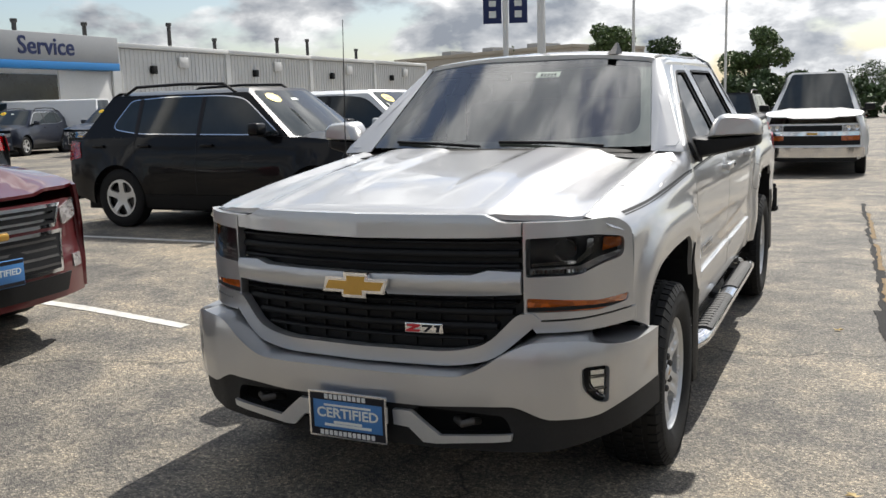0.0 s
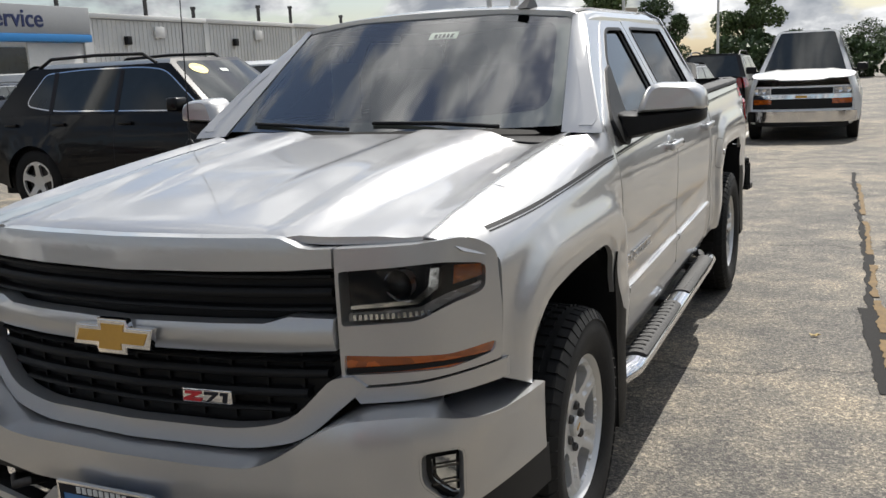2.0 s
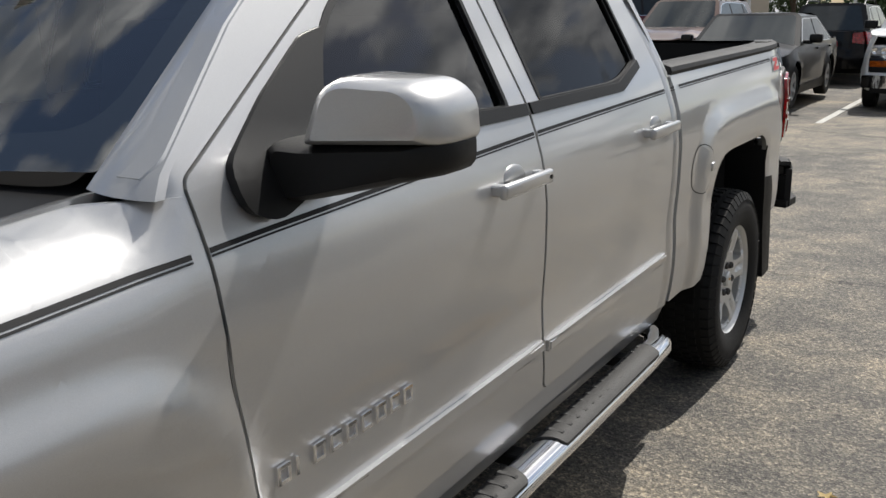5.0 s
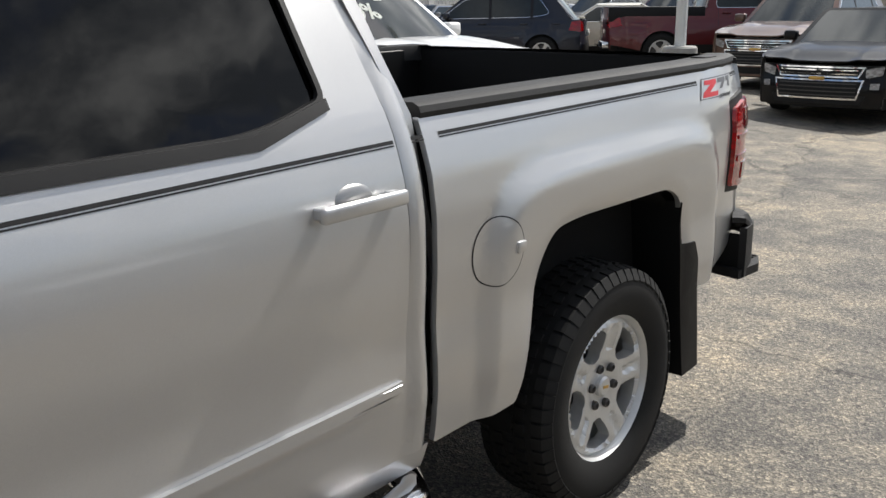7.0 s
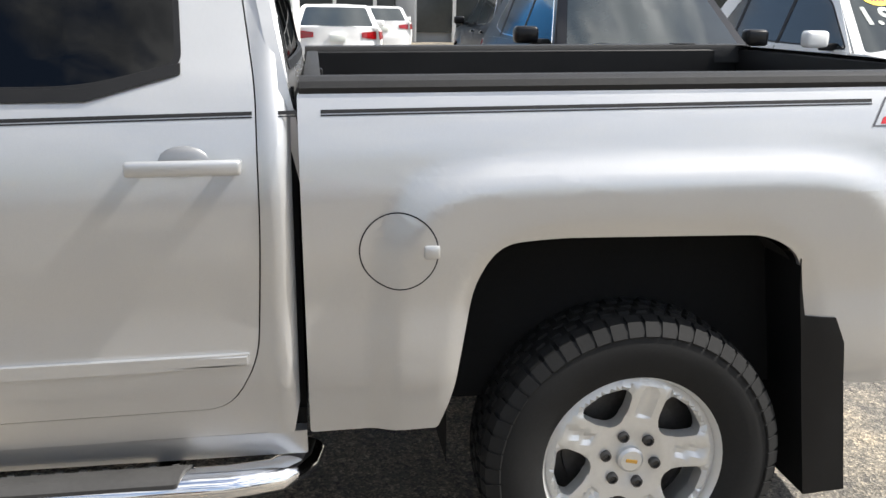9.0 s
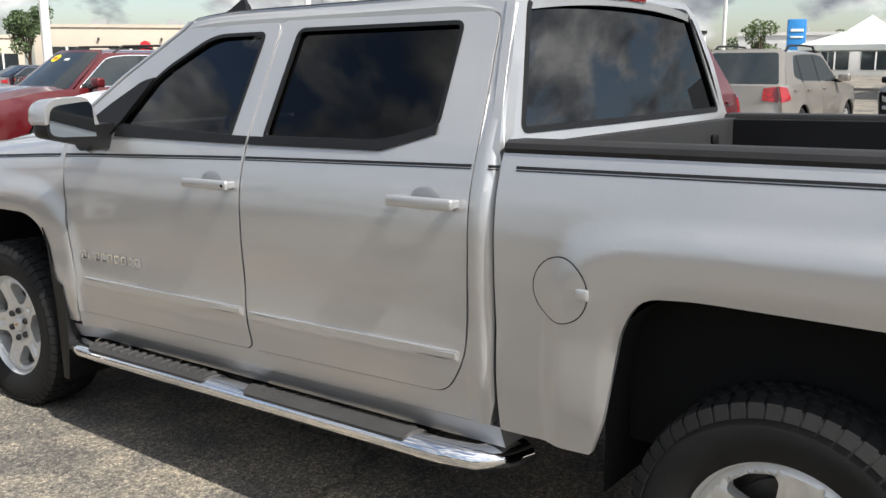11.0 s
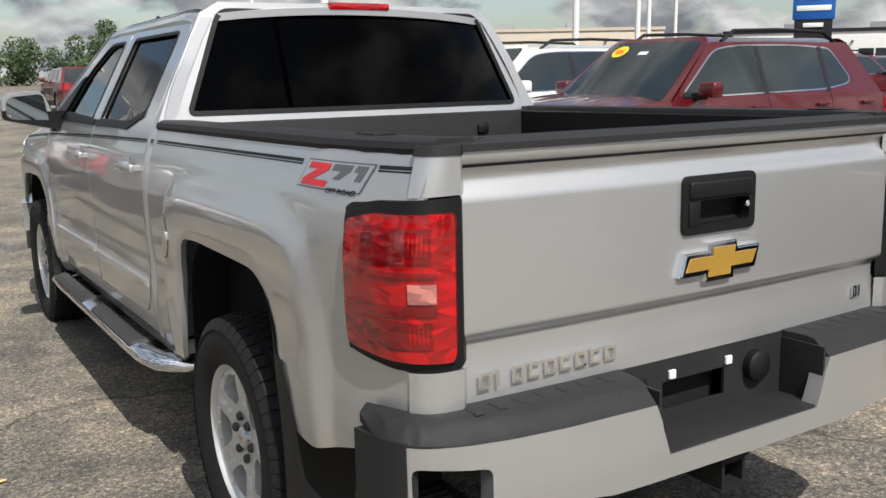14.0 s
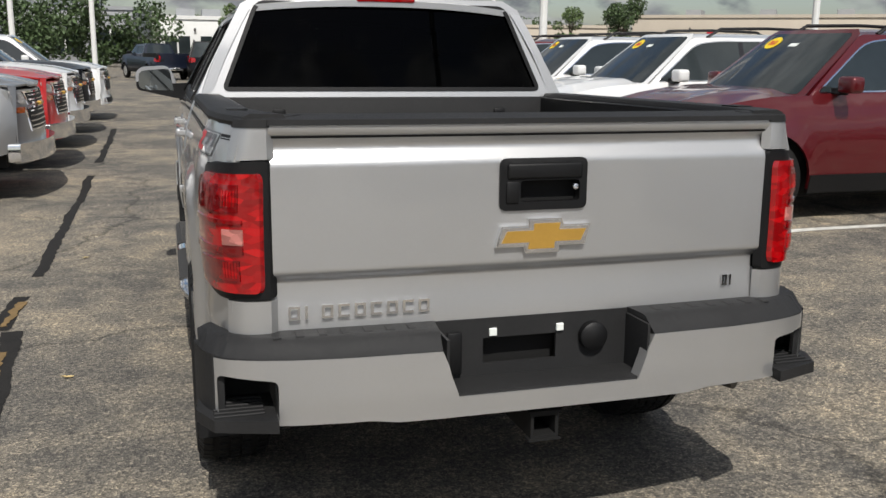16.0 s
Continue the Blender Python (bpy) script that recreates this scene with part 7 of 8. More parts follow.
        for zc in (0.415, 0.545):
            part("plate_bar", boxm(-0.15, 0.15, fy(0, 0.45) - 0.0365, fy(0, 0.45) - 0.030, zc - 0.011, zc + 0.011), INK, pp)
    part("rear_plate", boxm(-0.155, 0.155, L - 0.03, L + 0.02, 0.72 if not bed else 0.50, 0.86 if not bed else 0.60, 0.004), PAPER, v)
    if sticker:
        el = [(-gx_(zh) + 0.26 + 0.115 * math.cos(a), zh - 0.115 + 0.055 * math.sin(a)) for a in [2 * math.pi * k / 20 for k in range(20)]]
        st = part("year_sticker", skin(el, lambda x, z: (x, wy(x, z) - 0.008, z), 0.5), YELLOW, v, "yellow oval windshield sticker")
        for k in range(4):
            xx = -gx_(zh) + 0.20 + k * 0.032
            part("sticker_bar", skin([(xx, zh - 0.135), (xx + 0.022, zh - 0.135), (xx + 0.022, zh - 0.095), (xx, zh - 0.095)], lambda x, z: (x, wy(x, z) - 0.011, z), 0.5), REDINK, st)
        part("stock_tag", skin([(-0.06, zh - 0.15), (0.06, zh - 0.15), (0.06, zh - 0.12), (-0.06, zh - 0.12)], lambda x, z: (x, wy(x, z) - 0.008, z), 0.5), PAPER, v)
    if price:
        tb = text_mesh(price, 0.24, 0.0005, 0.008)
        for q in tb.verts:
            x_, z_ = 0.42 + q.co.x, zh - 0.26 + q.co.y * 0.8
            x_ = -0.38 + q.co.x
            q.co = Vector((x_, wy(x_, z_) - 0.008, z_))
        part("price_writing", tb, PAPER, v, "white painted price writing", smooth=False)
    for sg in (1, -1):
        for yc in (yf, yr):
            simple_wheel(v, sg * (hw - 0.115), yc, r, sg, spin=yc + sg)
    return v


SUV = dict()
SEDAN = dict(style="sedan", L=4.87, W=1.85, H=1.46, zb=0.20, hood0=0.72, hood1=0.93, cowl=1.25, ws_top=2.05, roof_end=3.30, tail_glass=4.25, belt=0.96, tail_z=0.99, wheelbase=2.83, front_over=0.95, r=0.335, rails=False)
PICKUP = dict(style="pickup", L=5.84, W=2.03, H=1.87, zb=0.42, hood0=1.16, hood1=1.30, cowl=1.35, ws_top=2.05, roof_end=3.55, tail_glass=3.72, belt=1.32, tail_z=1.34, wheelbase=3.64, front_over=0.98, r=0.40, rails=False, sticker=False)
VAN = dict(style="van", L=5.69, W=2.00, H=2.08, zb=0.34, hood0=1.02, hood1=1.27, cowl=0.70, ws_top=1.45, roof_end=5.45, tail_glass=5.60, belt=1.25, tail_z=1.20, wheelbase=3.43, front_over=0.85, r=0.37, rails=False, sticker=False, grille="black")


def at_x(x, y, rz):
    return pose(x, y, ground_z(x - 1.5 if rz == 90 else x), 0, 0, rz)


# the row beside the truck, noses towards it
vehicle("suv", "dark red SUV with chrome grille and blue dealer plate", "car", pose(-2.84, -0.30, 0.19, 0, 0, 90), REDPAINT, plate=BLUEPRINT, **SUV)
vehicle("suv", "white SUV with black roof rails and yellow windshield sticker", "car", pose(-2.85, -3.05, 0.19, 0, 0, 90), WHITEPAINT, **SUV)
vehicle("suv", "white SUV with yellow windshield sticker farther down the row", "car", pose(-2.95, -5.95, 0.19, 0, 0, 90), WHITEPAINT, **SUV)
vehicle("suv", "maroon SUV at the end of the parked row", "car", pose(-3.0, -8.9, 0.19, 0, 0, 90), REDPAINT, **SUV)
vehicle("suv", "black SUV with bright window trim and yellow windshield sticker", "car", pose(-2.85, 5.55, 0.19, 0, 0, 90), BLACKPAINT, trim=CHROME, **SUV)
vehicle("sedan_car", "white car with a white interest rate painted on its windshield", "car", pose(-2.6, 7.95, 0.19, 0, 0, 90), WHITEPAINT, price="1.9%", trim=INK, **{**SUV, "H": 1.66, "rails": False})
# across the aisle, behind the truck
vehicle("van", "white cargo van with chrome bumper facing the aisle", "van", pose(0.72, 15.6, 0, 0, 0, 0), WHITEPAINT, **VAN)
vehicle("sedan_car", "black sedan parked beside the white van", "car", pose(-1.95, 13.7, 0.1, 0, 0, 0), BLACKPAINT, **{**SEDAN, "sticker": False})
vehicle("suv", "black SUV with red tail lamps parked in the far row", "car", pose(-1.7, 25.4, 0.05, 0, 0, 180), BLACKPAINT, sticker=False, **SUV)
vehicle("pickup_truck", "black pickup truck in the far row", "pickup truck", pose(2.7, 20.5, 0, 0, 0, -90), BLACKPAINT, **PICKUP)
vehicle("suv", "brown SUV parked near the light pole", "car", pose(-3.95, 16.4, 0.17, 0, 0, 0), BROWNPAINT, sticker=False, **SUV)
vehicle("pickup_truck", "maroon pickup truck seen from behind", "pickup truck", pose(-4.3, 23.2, 0.19, 0, 0, 127), REDPAINT, **PICKUP)
vehicle("suv", "dark blue SUV parked across the next aisle", "car", pose(-13.6, 17.6, 0.19, 0, 0, -62), NAVYPAINT, **SUV)
vehicle("sedan_car", "cream sedan parked in the next aisle", "car", pose(-13.2, 22.4, 0.19, 0, 0, -60), CREAMPAINT, sticker=False, **{**SEDAN, "sticker": False, "rails": False} if False else {k: w for k, w in SEDAN.items()})
# second row, tails towards the camera
vehicle("sedan_car", "white sedan with red tail lamps seen from behind", "car", pose(-20.4, 3.30, 0.19, 0, 0, -90), WHITEPAINT, sticker=False, **SEDAN)
vehicle("sedan_car", "white sedan parked in a farther row", "car", pose(-30.0, 4.9, 0.19, 0, 0, -90), WHITEPAINT, sticker=False, **SEDAN)
vehicle("sedan_car", "black sedan beside a white sedan", "car", pose(-19.0, 0.4, 0.19, 0, 0, 90), BLACKPAINT, sticker=False, **SEDAN)
vehicle("suv", "black SUV in the second row", "car", pose(-16.5, 6.6, 0.19, 0, 0, -90), BLACKPAINT, sticker=False, **SUV)
SUVSILVER = vehicle("suv", "silver SUV with red tail lamps behind the red SUV", "car", pose(-16.3, -1.1, 0.19, 0, 0, -90), paint("champagne_paint", (0.36, 0.33, 0.29), metal=0.6), sticker=False, **SUV)
# row of pickups on the other side of the aisle, noses towards it
row = "pickups facing the aisle"
for nm, yy, pm, lb in (("pickup_truck", -4.1, GREYSILVER, "grey pickup truck with chrome grille facing the aisle"), ("pickup_truck", -6.7, BRIGHTRED, "bright red pickup truck with chrome grille facing the aisle"), ("pickup_truck", -9.4, WHITEPAINT, "white pickup truck with chrome grille facing the aisle"), ("pickup_truck", -12.2, BLACKPAINT, "black pickup truck with chrome grille facing the aisle")):
    vehicle(nm, lb, "pickup truck", pose(2.40, yy, 0, 0, 0, -90), pm, group=row, **PICKUP)
vehicle("suv", "large white SUV facing the aisle", "car", pose(2.3, -15.6, 0, 0, 0, -90), WHITEPAINT, group=row, **{**SUV, "L": 5.3, "W": 2.03, "H": 1.88, "hood0": 1.10, "hood1": 1.26, "belt": 1.28, "tail_z": 1.25, "r": 0.40, "zb": 0.38, "wheelbase": 3.1, "tail_glass": 5.1, "roof_end": 4.8})
vehicle("suv", "black SUV with red tail lamps parked down the aisle", "car", pose(-1.0, -46.0, 0.1, 0, 0, 0), BLACKPAINT, sticker=False, **{**SUV, "H": 1.9, "W": 2.0})
vehicle("pickup_truck", "dark blue pickup truck parked down the aisle", "pickup truck", pose(2.6, -48.0, 0, 0, 0, 20), NAVYPAINT, **PICKUP)
# unseen row added across the aisle, to be mirrored in and darken the truck's doors
for yy, pm, lb in ((-0.6, GREYSILVER, "unseen grey SUV added across the aisle from the truck"), (2.3, REDPAINT, "dark red SUV facing the aisle across from the truck"), (5.2, WHITEPAINT, "white SUV facing the aisle across from the truck"), (8.1, BLACKPAINT, "unseen black SUV added across the aisle from the truck")):
    vehicle("suv", lb, "car", pose(6.6, yy, 0, 0, 0, -90), pm, group="cars across the aisle", **SUV)
# white van and dark SUVs by the service bay
vehicle("van", "white cargo van by the service bay", "van", pose(-31.5, 22.5, 0.19, 0, 0, -70), WHITEPAINT, **VAN)
vehicle("suv", "dark SUV parked by the service bay", "car", pose(-26.5, 18.9, 0.19, 0, 0, 20), NAVYPAINT, **SUV)
vehicle("suv", "dark SUV parked by the service bay", "car", pose(-22.8, 19.6, 0.19, 0, 0, 10), NAVYPAINT, **SUV)
# distant rows
far = {}
rndc = random.Random(7)
cols = (WHITEPAINT, BLACKPAINT, GREYSILVER, REDPAINT, NAVYPAINT)
for k, c in enumerate(cols):
    far[k] = vehicle("suv" if k % 2 else "sedan_car", "distant parked %s in the sales lot" % ("SUV" if k % 2 else "sedan"), "car", pose(-28.0 - 2.9 * 0, -6.0 - 3.1 * k, 0.19, 0, 0, 90), c, group="distant parked cars", sticker=False, **(SUV if k % 2 else {k2: w2 for k2, w2 in SEDAN.items() if k2 != "sticker"}))
spots = []
for k in range(10):
    spots.append((-28.0, -21.5 - 3.1 * k, 90))
    spots.append((-22.5, -9.0 - 3.1 * k, -90))
for k in range(7):
    spots.append((-14.0 - 2.9 * k, 36.0 + 0.4 * k, 180))
    spots.append((-8.0 - 2.9 * k, 30.0, 0))
for k in range(4):
    spots.append((-5.2 - 2.9 * k, -34.0, 0))
for x_, y_, a_ in spots:
    copy_thing(far[rndc.randrange(5)], pose(x_, y_ + rndc.uniform(-0.2, 0.2), 0.19, 0, 0, a_))
# ---------------- buildings ----------------
GZ = 0.19
bld = empty("dealership_building", "long white metal-clad dealership building with grey service fascia", "building")
BX = -31.0


def ribbed_wall(y0, y1, z0, z1, x, pitch=0.30, depth=0.04):
    """Trapezoid-ribbed metal siding."""
    bm = bmesh.new()
    prof = []
    y = y0
    while y < y1 - 0.01:
        for f, d in ((0.0, 0.0), (0.62, 0.0), (0.70, depth), (0.92, depth), (1.0, 0.0)):
            prof.append((min(y + f * pitch, y1), d))
        y += pitch
    lo = [bm.verts.new((x + d, yy, z0)) for yy, d in prof]
    hi = [bm.verts.new((x + d, yy, z1)) for yy, d in prof]
    for i in range(len(prof) - 1):
        if prof[i + 1][0] - prof[i][0] > 1e-6:
            bm.faces.new((lo[i], lo[i + 1], hi[i + 1], hi[i]))
    bmesh.ops.recalc_face_normals(bm, faces=bm.faces)
    return bm


for k in range(4):
    ya, yb = 30.0 + 8.5 * k, 30.0 + 8.5 * (k + 1)
    part("siding_bay", ribbed_wall(ya + 0.18, yb - 0.18, GZ, 4.75, BX), SIDING, bld, "white ribbed metal siding")
    part("wall_post", boxm(BX, BX + 0.10, yb - 0.18, yb + 0.18, GZ, 4.80), WHITEMETAL, bld)
    part("gutter", boxm(BX - 0.05, BX + 0.16, ya, yb, 4.75, 4.98, 0.02), WHITEMETAL, bld)
    part("wall_vent", boxm(BX + 0.05, BX + 0.16, ya + 4.4, ya + 5.1, 3.9, 4.45, 0.02), SIDING, bld)
    part("wall_lamp", boxm(BX + 0.03, BX + 0.28, ya + 2.3, ya + 2.6, 3.55, 3.95, 0.03), PLASTIC, bld)
part("wall_post", boxm(BX, BX + 0.12, 29.7, 30.2, GZ, 5.0), WHITEMETAL, bld)
part("wall_body", boxm(BX - 14.0, BX - 0.02, 14.0, 64.0, GZ, 4.7), SIDING, bld)
part("roof_slab", boxm(BX - 14.0, BX + 0.05, 14.0, 64.0, 4.7, 4.86), GREYFASCIA, bld)
part("service_fascia", boxm(BX - 0.3, BX + 0.55, 15.0, 29.7, 3.95, 5.15, 0.03), GREYFASCIA, bld, "grey service fascia")
part("blue_band", boxm(BX - 0.3, BX + 0.58, 15.0, 29.7, 3.62, 3.95, 0.02), SIGNBRIGHT, bld, "blue band under the fascia")
part("service_opening", boxm(BX - 0.01, BX + 0.05, 17.0, 26.4, GZ, 3.4), DARKGLASS, bld, "dark service bay opening")
part("service_wall", boxm(BX - 0.06, BX + 0.05, 26.5, 29.6, GZ, 3.6, 0.01), SIDING, bld)
part("service_lettering", placed(text_mesh("Service", 1.05, 0.02, 0.012), Matrix.Translation((BX + 0.57, 25.5, 4.55)) @ Matrix.Rotation(radians(90), 4, "Z") @ RX), NAVYCLOTH, bld, "dark blue lettering", smooth=False)
for k in range(7):
    part("roof_vent", placed(lathe([(0, 0.11), (1.0 + 0.25 * (k % 3), 0.11), (1.05 + 0.25 * (k % 3), 0.16), (1.2 + 0.25 * (k % 3), 0.16), (1.2 + 0.25 * (k % 3), 0.0005)], "z", 10), Matrix.Translation((BX - 3.0 - (k % 2), 27.0 + 5.2 * k, 4.86))), STEEL, bld)

show = empty("showroom_building", "showroom building with tall glazing and a blue entry arch", "building")
SX = -37.0
part("showroom_wall", boxm(SX - 12, SX - 0.4, -2.0, 14.0, GZ, 6.6), GREYFASCIA, show)
for k in range(8):
    part("window_pane", boxm(SX - 0.2, SX - 0.16, 0.4 + 1.7 * k, 2.0 + 1.7 * k, 0.6, 4.6), DARKGLASS, show, "dark showroom glazing")
    part("mullion", boxm(SX - 0.25, SX - 0.05, 0.25 + 1.7 * k, 0.4 + 1.7 * k, GZ, 4.7), WHITEMETAL, show)
for y_ in (-0.6, 6.3, 13.2):
    part("column", boxm(SX - 0.3, SX + 0.3, y_, y_ + 0.8, GZ, 5.2, 0.03), GREYFASCIA, show)
part("fascia", boxm(SX - 0.3, SX + 0.4, 0.0, 14.0, 4.7, 6.6), GREYFASCIA, show)
part("entry_arch", boxm(SX - 0.5, SX + 0.9, -2.4, -0.7, GZ, 6.8, 0.05), SIGNBRIGHT, show, "bright blue entry arch")

tent = empty("canopy_tent", "white peaked canopy tent", "tent", pose(-52.0, -8.0, GZ))
tb_ = bmesh.new()
tops = [tb_.verts.new((a * 3, b * 3, 2.4)) for a, b in ((-1, -1), (1, -1), (1, 1), (-1, 1))]
midr = [tb_.verts.new((a * 1.1, b * 1.1, 3.1)) for a, b in ((-1, -1), (1, -1), (1, 1), (-1, 1))]
low_ = [tb_.verts.new((a * 3, b * 3, 2.1)) for a, b in ((-1, -1), (1, -1), (1, 1), (-1, 1))]
pk = tb_.verts.new((0, 0, 4.0))
for k in range(4):
    tb_.faces.new((tops[k], tops[(k + 1) % 4], midr[(k + 1) % 4], midr[k]))
    tb_.faces.new((midr[k], midr[(k + 1) % 4], pk))
    tb_.faces.new((low_[k], low_[(k + 1) % 4], tops[(k + 1) % 4], tops[k]))
bmesh.ops.recalc_face_normals(tb_, faces=tb_.faces)
part("canopy", tb_, PAPER, tent)
for a, b in ((-1, -1), (1, -1), (1, 1), (-1, 1)):
    part("leg", tube([(a * 2.95, b * 2.95, 0), (a * 2.95, b * 2.95, 2.2)], 0.04, 8), WHITEMETAL, tent)


def far_building(name, label, x, y, rz, w, d, h, material, bays=6, band=None):
    b = empty(name, label, "building", pose(x, y, GZ, 0, 0, rz))
    part("wall", boxm(-w / 2, w / 2, 0, d, 0, h, 0.05), material, b)
    part("parapet", boxm(-w / 2 - 0.1, w / 2 + 0.1, -0.15, d, h, h + 0.35), band or material, b)
    bw = w / bays
    for k in range(bays):
        x0 = -w / 2 + k * bw
        wdw = part("window", boxm(x0 + bw * 0.15, x0 + bw * 0.85, -0.06, 0.1, 0.7, h * 0.62), DARKGLASS, b)
        part("window_mullion", boxm(x0 + bw * 0.48, x0 + bw * 0.52, -0.1, 0.0, 0.7, h * 0.62), WHITEMETAL, wdw)
        part("wall_lamp", boxm(x0 - 0.1, x0 + 0.1, -0.3, 0.0, h * 0.75, h * 0.80), STEEL, b)
    for k in range(3):
        part("roof_unit", boxm(-w / 3 + k * w / 4, -w / 3 + k * w / 4 + 1.8, d * 0.3, d * 0.6, h, h + 1.1), GREYFASCIA, b)
    return b


far_building("beige_building", "beige stucco commercial building across the road", -66, -84, 142, 34, 14, 5.6, BEIGE, 5)
far_building("beige_building", "low beige commercial building across the road", -42, -100, 158, 22, 12, 4.4, BEIGE, 5)
far_building("white_building", "low white showroom building across the road", -92, -52, 122, 36, 14, 4.8, WHITEMETAL, 8, INK)
far_building("white_building", "low white commercial building in the distance", -110, -18, 104, 34, 12, 4.6, SIDING, 8)
far_building("grey_building", "grey building with a red sign panel in the distance", 13, -96, 172, 18, 12, 5.2, GREYFASCIA, 4)
far_building("tan_building", "tan two-storey building behind the lot", -40, 96, -25, 30, 12, 7.0, BEIGE, 9)
far_building("white_building", "low white building beyond the aisle", -3.5, -88, 180, 10, 8, 4.2, WHITEMETAL, 3)


# ---------------- poles and signs ----------------
def lamp_post(x, y, h=9.0, rr=0.09, base=True, label="white steel lot light pole with twin heads", ang=0.0):
    p = empty("light_pole", label, "light pole", pose(x, y, ground_z(x), 0, 0, ang), "lot light poles")
    part("shaft", tube([(0, 0, 0.0 if not base else 0.7), (0, 0, h * 0.5), (0, 0, h)], [rr * 1.1, rr, rr * 0.85], 10), WHITEMETAL, p)
    if base:
        part("footing", placed(lathe([(0, 0.30), (0.72, 0.28), (0.75, 0.25), (0.75, 0.0005)], "z", 18), Matrix.Identity(4)), CONCRETE, p, "round concrete footing")
    for s_ in (-1, 1):
        part("arm", tube([(0, 0, h - 0.1), (s_ * 0.5, 0, h)], 0.035, 8), WHITEMETAL, p)
        part("lamp_head", boxm(min(s_ * 0.45, s_ * 1.05), max(s_ * 0.45, s_ * 1.05), -0.18, 0.18, h - 0.06, h + 0.08, 0.03), WHITEMETAL, p)
    return p


for x_, y_, h_, r_ in ((-4.75, 15.3, 9, 0.085), (-8.6, 2.55, 9, 0.105), (-8.6, -16.0, 9, 0.10), (-17.5, -16.5, 9, 0.10), (-24.0, -20.5, 9, 0.10), (-30.0, -26.0, 9, 0.10), (-15.0, -38.0, 9, 0.10),
                       (8.2, -43.0, 9, 0.13), (4.4, -42.0, 9, 0.12), (-12.2, 56.0, 8.5, 0.10), (-6.6, 57.0, 8.0, 0.08), (-40.0, -20.0, 9, 0.10), (-38.0, -32.0, 9, 0.10), (-46.0, -14.0, 9, 0.1)):
    lamp_post(x_, y_, h_, r_)
bp_ = empty("banner_pole", "white light pole carrying two navy banners", "light pole", pose(-13.4, 36.0, GZ, 0, 0, 22))
part("shaft", tube([(0, 0, 0), (0, 0, 9.5)], 0.13, 10), WHITEMETAL, bp_)
part("footing", lathe([(0, 0.32), (0.75, 0.30), (0.75, 0.0005)], "z", 18), CONCRETE, bp_)
for s_ in (-1, 1):
    bn = part("banner", boxm(min(s_ * 0.17, s_ * 1.0), max(s_ * 0.17, s_ * 1.0), -0.02, 0.02, 5.0, 6.9, 0.005), NAVYCLOTH, bp_, "navy cloth banner")
    part("banner_mark", boxm(s_ * 0.58 - 0.16, s_ * 0.58 + 0.16, -0.03, 0.03, 5.25, 5.55), PAPER, bn)
    part("banner_mark", boxm(s_ * 0.58 - 0.16, s_ * 0.58 + 0.16, -0.03, 0.03, 5.75, 6.0), PAPER, bn)


def pylon(x, y, rz, w, h, z0, top, label, marks):
    s = empty("pylon_sign", label, "sign", pose(x, y, ground_z(x), 0, 0, rz))
    part("sign_panel", boxm(-w / 2, w / 2, -0.2, 0.2, z0, h, 0.04), top, s)
    part("sign_base", boxm(-w / 2 * 0.9, w / 2 * 0.9, -0.15, 0.15, 0, z0), INK, s)
    for a, b, c, d, m_ in marks:
        part("sign_mark", boxm(a, b, -0.24, 0.24, c, d, 0.01), m_, s)


pylon(-41.5, -25.5, 125, 2.1, 5.4, 3.7, SIGNBLUE, "tall blue dealer sign with gold emblem on a black base", [(-0.55, 0.55, 4.85, 5.0, GOLD), (-0.22, 0.22, 4.72, 5.13, GOLD), (-0.85, 0.85, 4.15, 4.42, PAPER), (-0.5, 0.5, 3.3, 3.52, PAPER)])
pylon(-47.5, -24.0, 122, 1.0, 3.9, 0.2, SIGNBRIGHT, "slim blue sign panel", [(-0.35, 0.35, 3.2, 3.35, PAPER), (-0.35, 0.35, 2.85, 2.95, PAPER)])
pylon(-52.0, -12.0, 114, 1.0, 3.9, 0.2, SIGNBRIGHT, "slim blue sign panel", [(-0.35, 0.35, 3.2, 3.35, PAPER), (-0.35, 0.35, 2.85, 2.95, PAPER)])
sp = empty("specials_sign", "white roadside sign with a red panel reading SPECIALS", "sign", pose(-72.0, -29.5, GZ, 0, 0, 115.5))
part("sign_panel", boxm(-1.35, 1.35, -0.2, 0.2, 2.0, 4.3, 0.04), PAPER, sp)
part("red_panel", boxm(-1.15, 1.15, -0.23, 0.23, 2.1, 3.0), REDSIGN, sp)
part("sign_text", placed(text_mesh("SPECIALS", 0.55, 0.01, 0.012, width=2.2), Matrix.Translation((0, -0.21, 3.45)) @ RX), INK, sp, smooth=False)
part("red_strip", boxm(-1.15, 1.15, -0.23, 0.23, 3.8, 4.15), REDSIGN, sp)
part("post", boxm(-0.2, 0.2, -0.15, 0.15, 0, 2.0), STEEL, sp)
st_ = empty("stop_sign", "red stop sign on a post across the lot", "sign", pose(-34.0, -48.0, GZ, 0, 0, 145))
part("disc", placed(lathe([(-0.02, 0.0005), (-0.02, 0.40), (0.02, 0.40), (0.02, 0.0005)], "y", 8), Matrix.Translation((0, 0, 2.6))), REDSIGN, st_)
part("post", tube([(0, 0, 0), (0, 0, 2.6)], 0.035, 8), STEEL, st_)


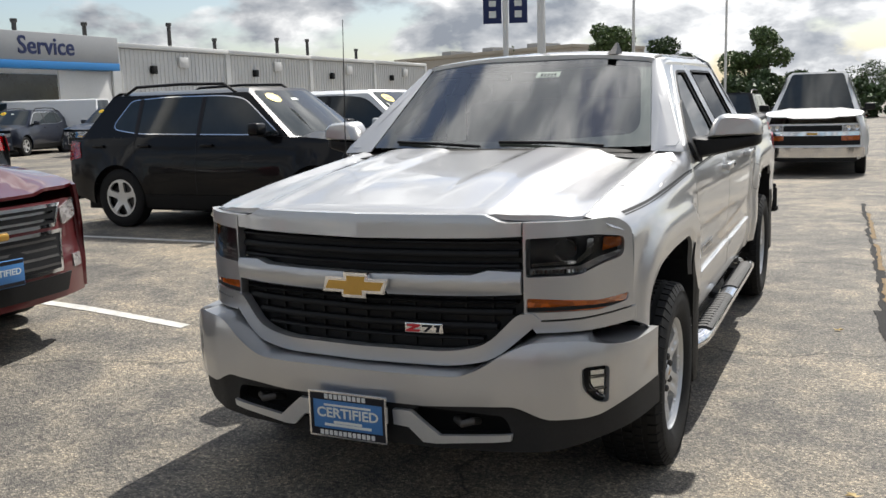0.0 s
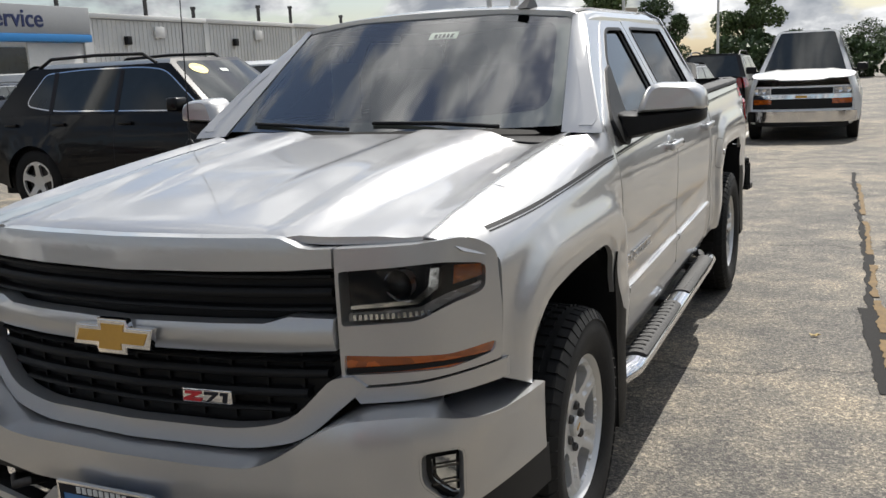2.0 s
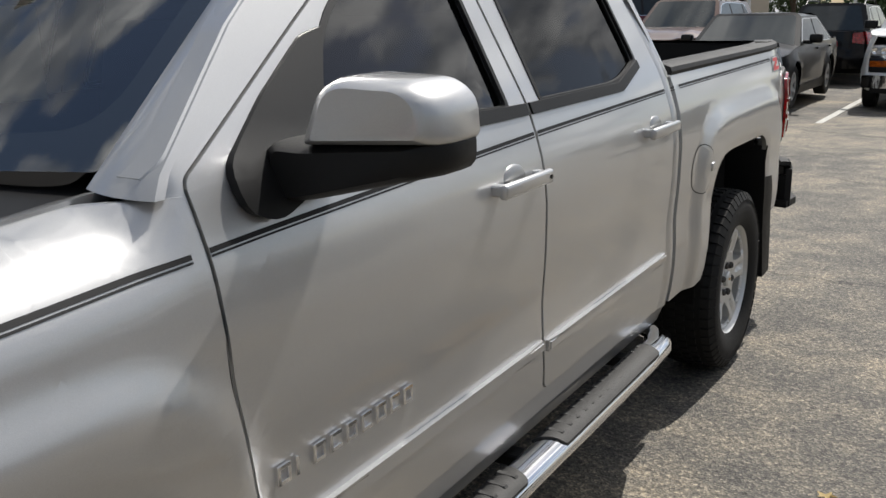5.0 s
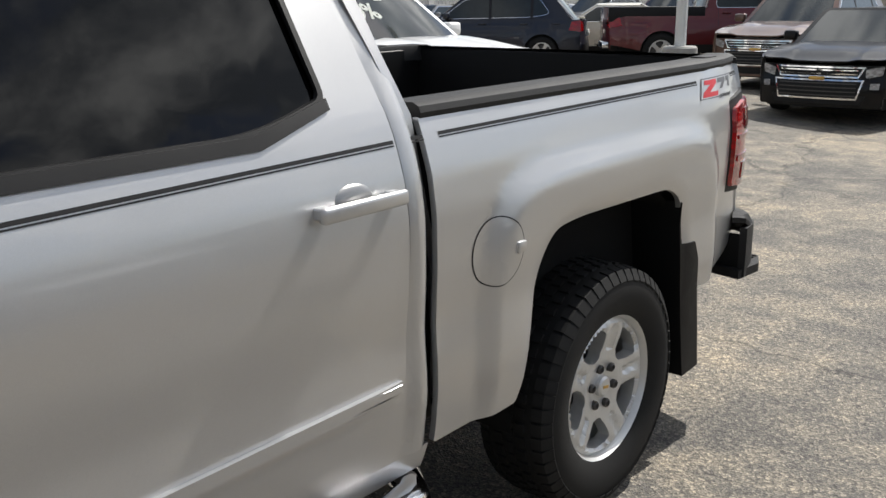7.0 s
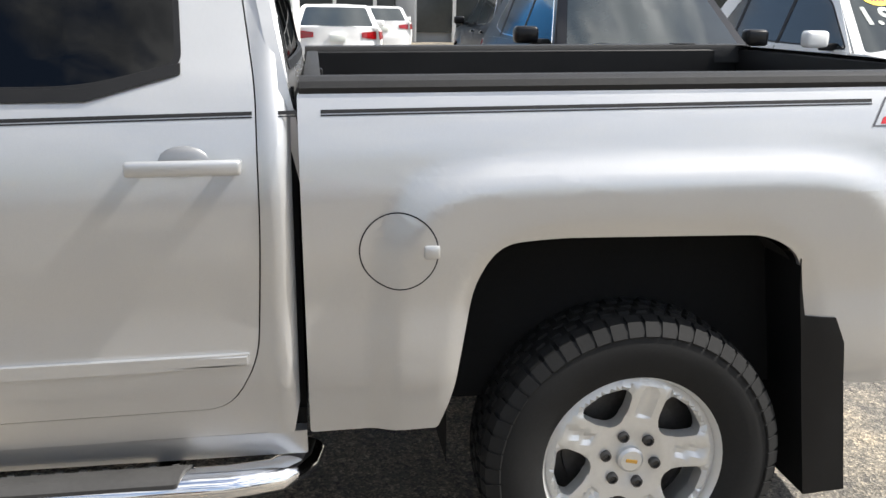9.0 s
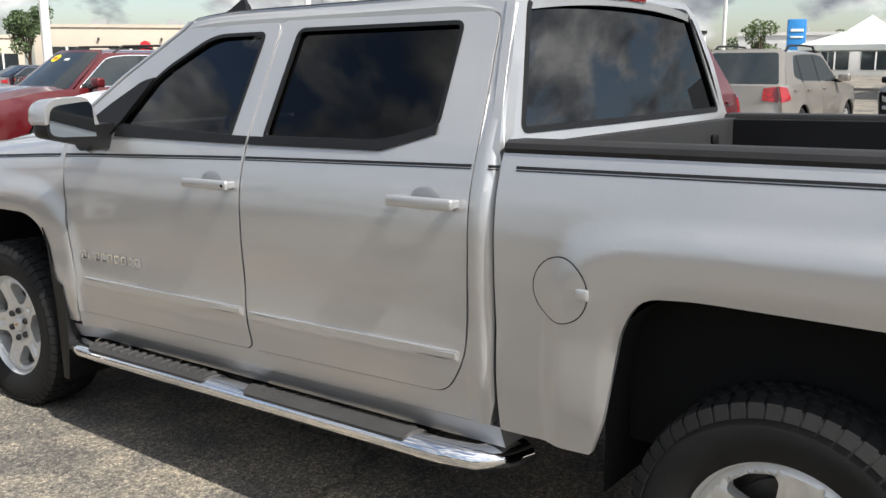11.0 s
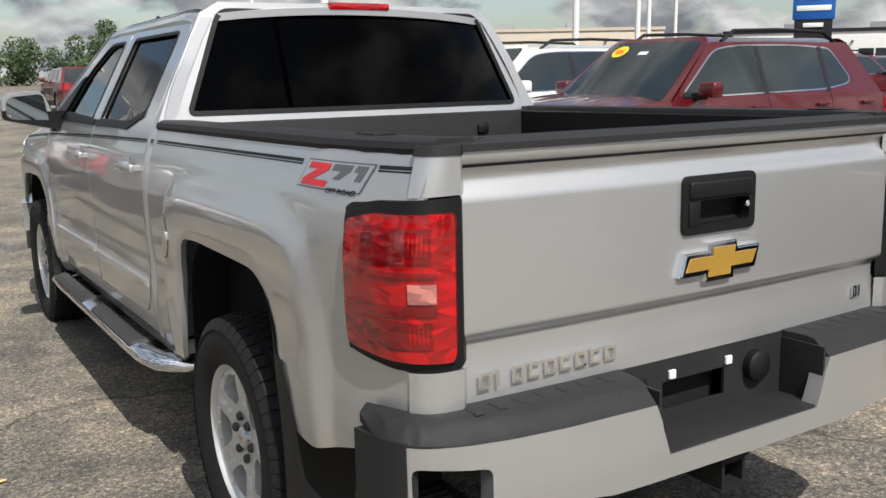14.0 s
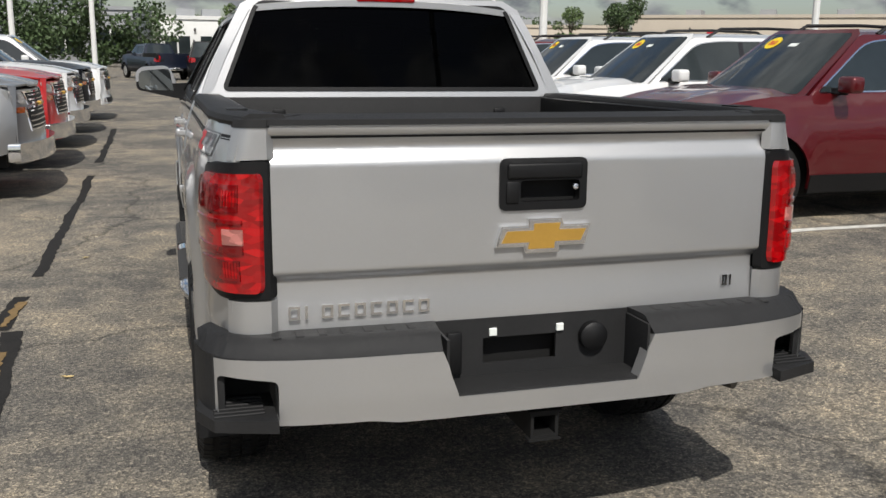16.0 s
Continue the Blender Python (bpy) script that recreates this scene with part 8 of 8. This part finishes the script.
# ---------------- trees ----------------
def leaf_cloud(centres, count, size, seed, material, name, parent):
    rnd = np.random.RandomState(seed)
    vs, fs = [], []
    c = np.array([p[:3] for p in centres])
    rad = np.array([p[3] for p in centres])
    pick = rnd.choice(len(c), count, p=rad ** 2 / (rad ** 2).sum())
    d = rnd.normal(size=(count, 3))
    d /= np.linalg.norm(d, axis=1)[:, None]
    pos = c[pick] + d * (rad[pick] * rnd.uniform(0.35, 1.05, count) ** 0.6)[:, None] * np.array([1, 1, 0.8])
    for i in range(count):
        u = rnd.normal(size=3); u /= np.linalg.norm(u)
        w = np.cross(u, rnd.normal(size=3)); w /= np.linalg.norm(w)
        s = size * rnd.uniform(0.6, 1.4)
        n0 = len(vs)
        p = pos[i]
        vs += [tuple(p - u * s), tuple(p + w * s * 0.55), tuple(p + u * s), tuple(p - w * s * 0.55)]
        fs.append((n0, n0 + 1, n0 + 2, n0 + 3))
    me = bpy.data.meshes.new(name)
    me.from_pydata(vs, [], fs)
    me.materials.append(material)
    o = new(name, me)
    o.parent = parent
    return o


def tree(x, y, h, w, seed, label, material=LEAF, trunk_h=0.3, count=5200, conifer=False):
    rnd = random.Random(seed)
    t = empty("tree", label, "tree", pose(x, y, ground_z(x)))
    part("trunk", tube([(0, 0, 0), (0.1, 0.05, h * 0.25), (0.0, 0.1, h * 0.5), (0.1, 0, h * 0.85)], [h * 0.032, h * 0.024, h * 0.016, h * 0.004], 9), BARK, t)
    blobs = []
    if conifer:
        for k in range(14):
            f = k / 13
            blobs.append((0, 0, h * (0.12 + 0.86 * f), max(w * 0.5 * (1 - f), 0.12)))
    else:
        for k in range(11):
            a = rnd.uniform(0, 2 * math.pi)
            f = rnd.uniform(0.0, 1.0)
            rr = w * 0.40 * math.sqrt(rnd.uniform(0.05, 1)) * (1 - 0.45 * f)
            p = (rr * math.cos(a), rr * math.sin(a), h * (trunk_h + 0.12 + (0.82 - trunk_h) * f))
            part("limb", tube([(0, 0, h * (trunk_h * 0.7 + 0.25 * f)), (p[0] * 0.5, p[1] * 0.5, p[2] * 0.82), p], [h * 0.012, h * 0.008, h * 0.003], 6), BARK, t)
            blobs.append((*p, w * rnd.uniform(0.13, 0.22)))
    leaf_cloud(blobs, count, h * 0.020, seed, material, "crown", t)


tree(-6.0, 68.0, 6.6, 5.8, 1, "broad leafy tree standing behind the van row", LEAF, 0.18, 7000)
tree(-17.2, 70.0, 7.4, 5.4, 2, "leafy tree behind the lot", LEAF, 0.3)
tree(-13.5, 74.0, 6.8, 5.0, 9, "leafy tree behind the lot", LEAFDARK, 0.3)
tree(-25.6, 70.0, 6.3, 2.6, 3, "small dark conifer behind the lot", LEAFDARK, conifer=True, count=3000)
tree(1.0, 88.0, 4.6, 6.0, 4, "low dark tree in the distance", LEAFDARK, 0.15, 4000)
tree(-30.0, -62.0, 4.8, 3.6, 5, "young green tree across the road", LEAF, 0.25, 3000)
tree(-44.0, -80.0, 7.0, 6.0, 6, "leafy tree between the buildings", LEAFDARK, 0.2, 4000)
tree(-19.0, -90.0, 6.5, 6.0, 7, "dark leafy tree across the road", LEAFDARK, 0.2, 4000)
tree(-4.5, -76.0, 5.2, 3.0, 8, "small tree beyond the aisle", LEAF, 0.2, 3000)
tree(-58.0, -16.0, 4.2, 3.5, 10, "young tree by the tent", LEAF, 0.2, 3000)
rt = random.Random(11)
for nm, x0, y0, x1, y1, h0, n_, mt in (("treeline", -70, -130, 5, -118, 6.0, 42, LEAFDARK), ("treeline", 2, -80, 46, -64, 6.4, 34, LEAFDARK), ("treeline", -130, -70, -70, -125, 6.0, 34, LEAFDARK), ("treeline", -150, 10, -130, -70, 5.5, 30, LEAFDARK), ("treeline", -32, 120, 60, 122, 4.5, 46, LEAFDARK), ("treeline", -8, 62, 3.0, 66, 3.0, 14, LEAFDARK)):
    cl = []
    for k in range(n_):
        f = (k + rt.uniform(-0.4, 0.4)) / n_
        hh = h0 * rt.uniform(0.65, 1.15)
        px, py = x0 + (x1 - x0) * f, y0 + (y1 - y0) * f
        for q in range(4):
            cl.append((px + rt.uniform(-1.5, 1.5), py + rt.uniform(-2, 2), hh * (0.2 + 0.2 * q), hh * rt.uniform(0.20, 0.32)))
    o = leaf_cloud(cl, 1900 * n_ // 2, 0.19, 20 + n_, mt, nm, None)
    tagged(o, "distant dark green tree line along the horizon", "trees", kind="stuff")
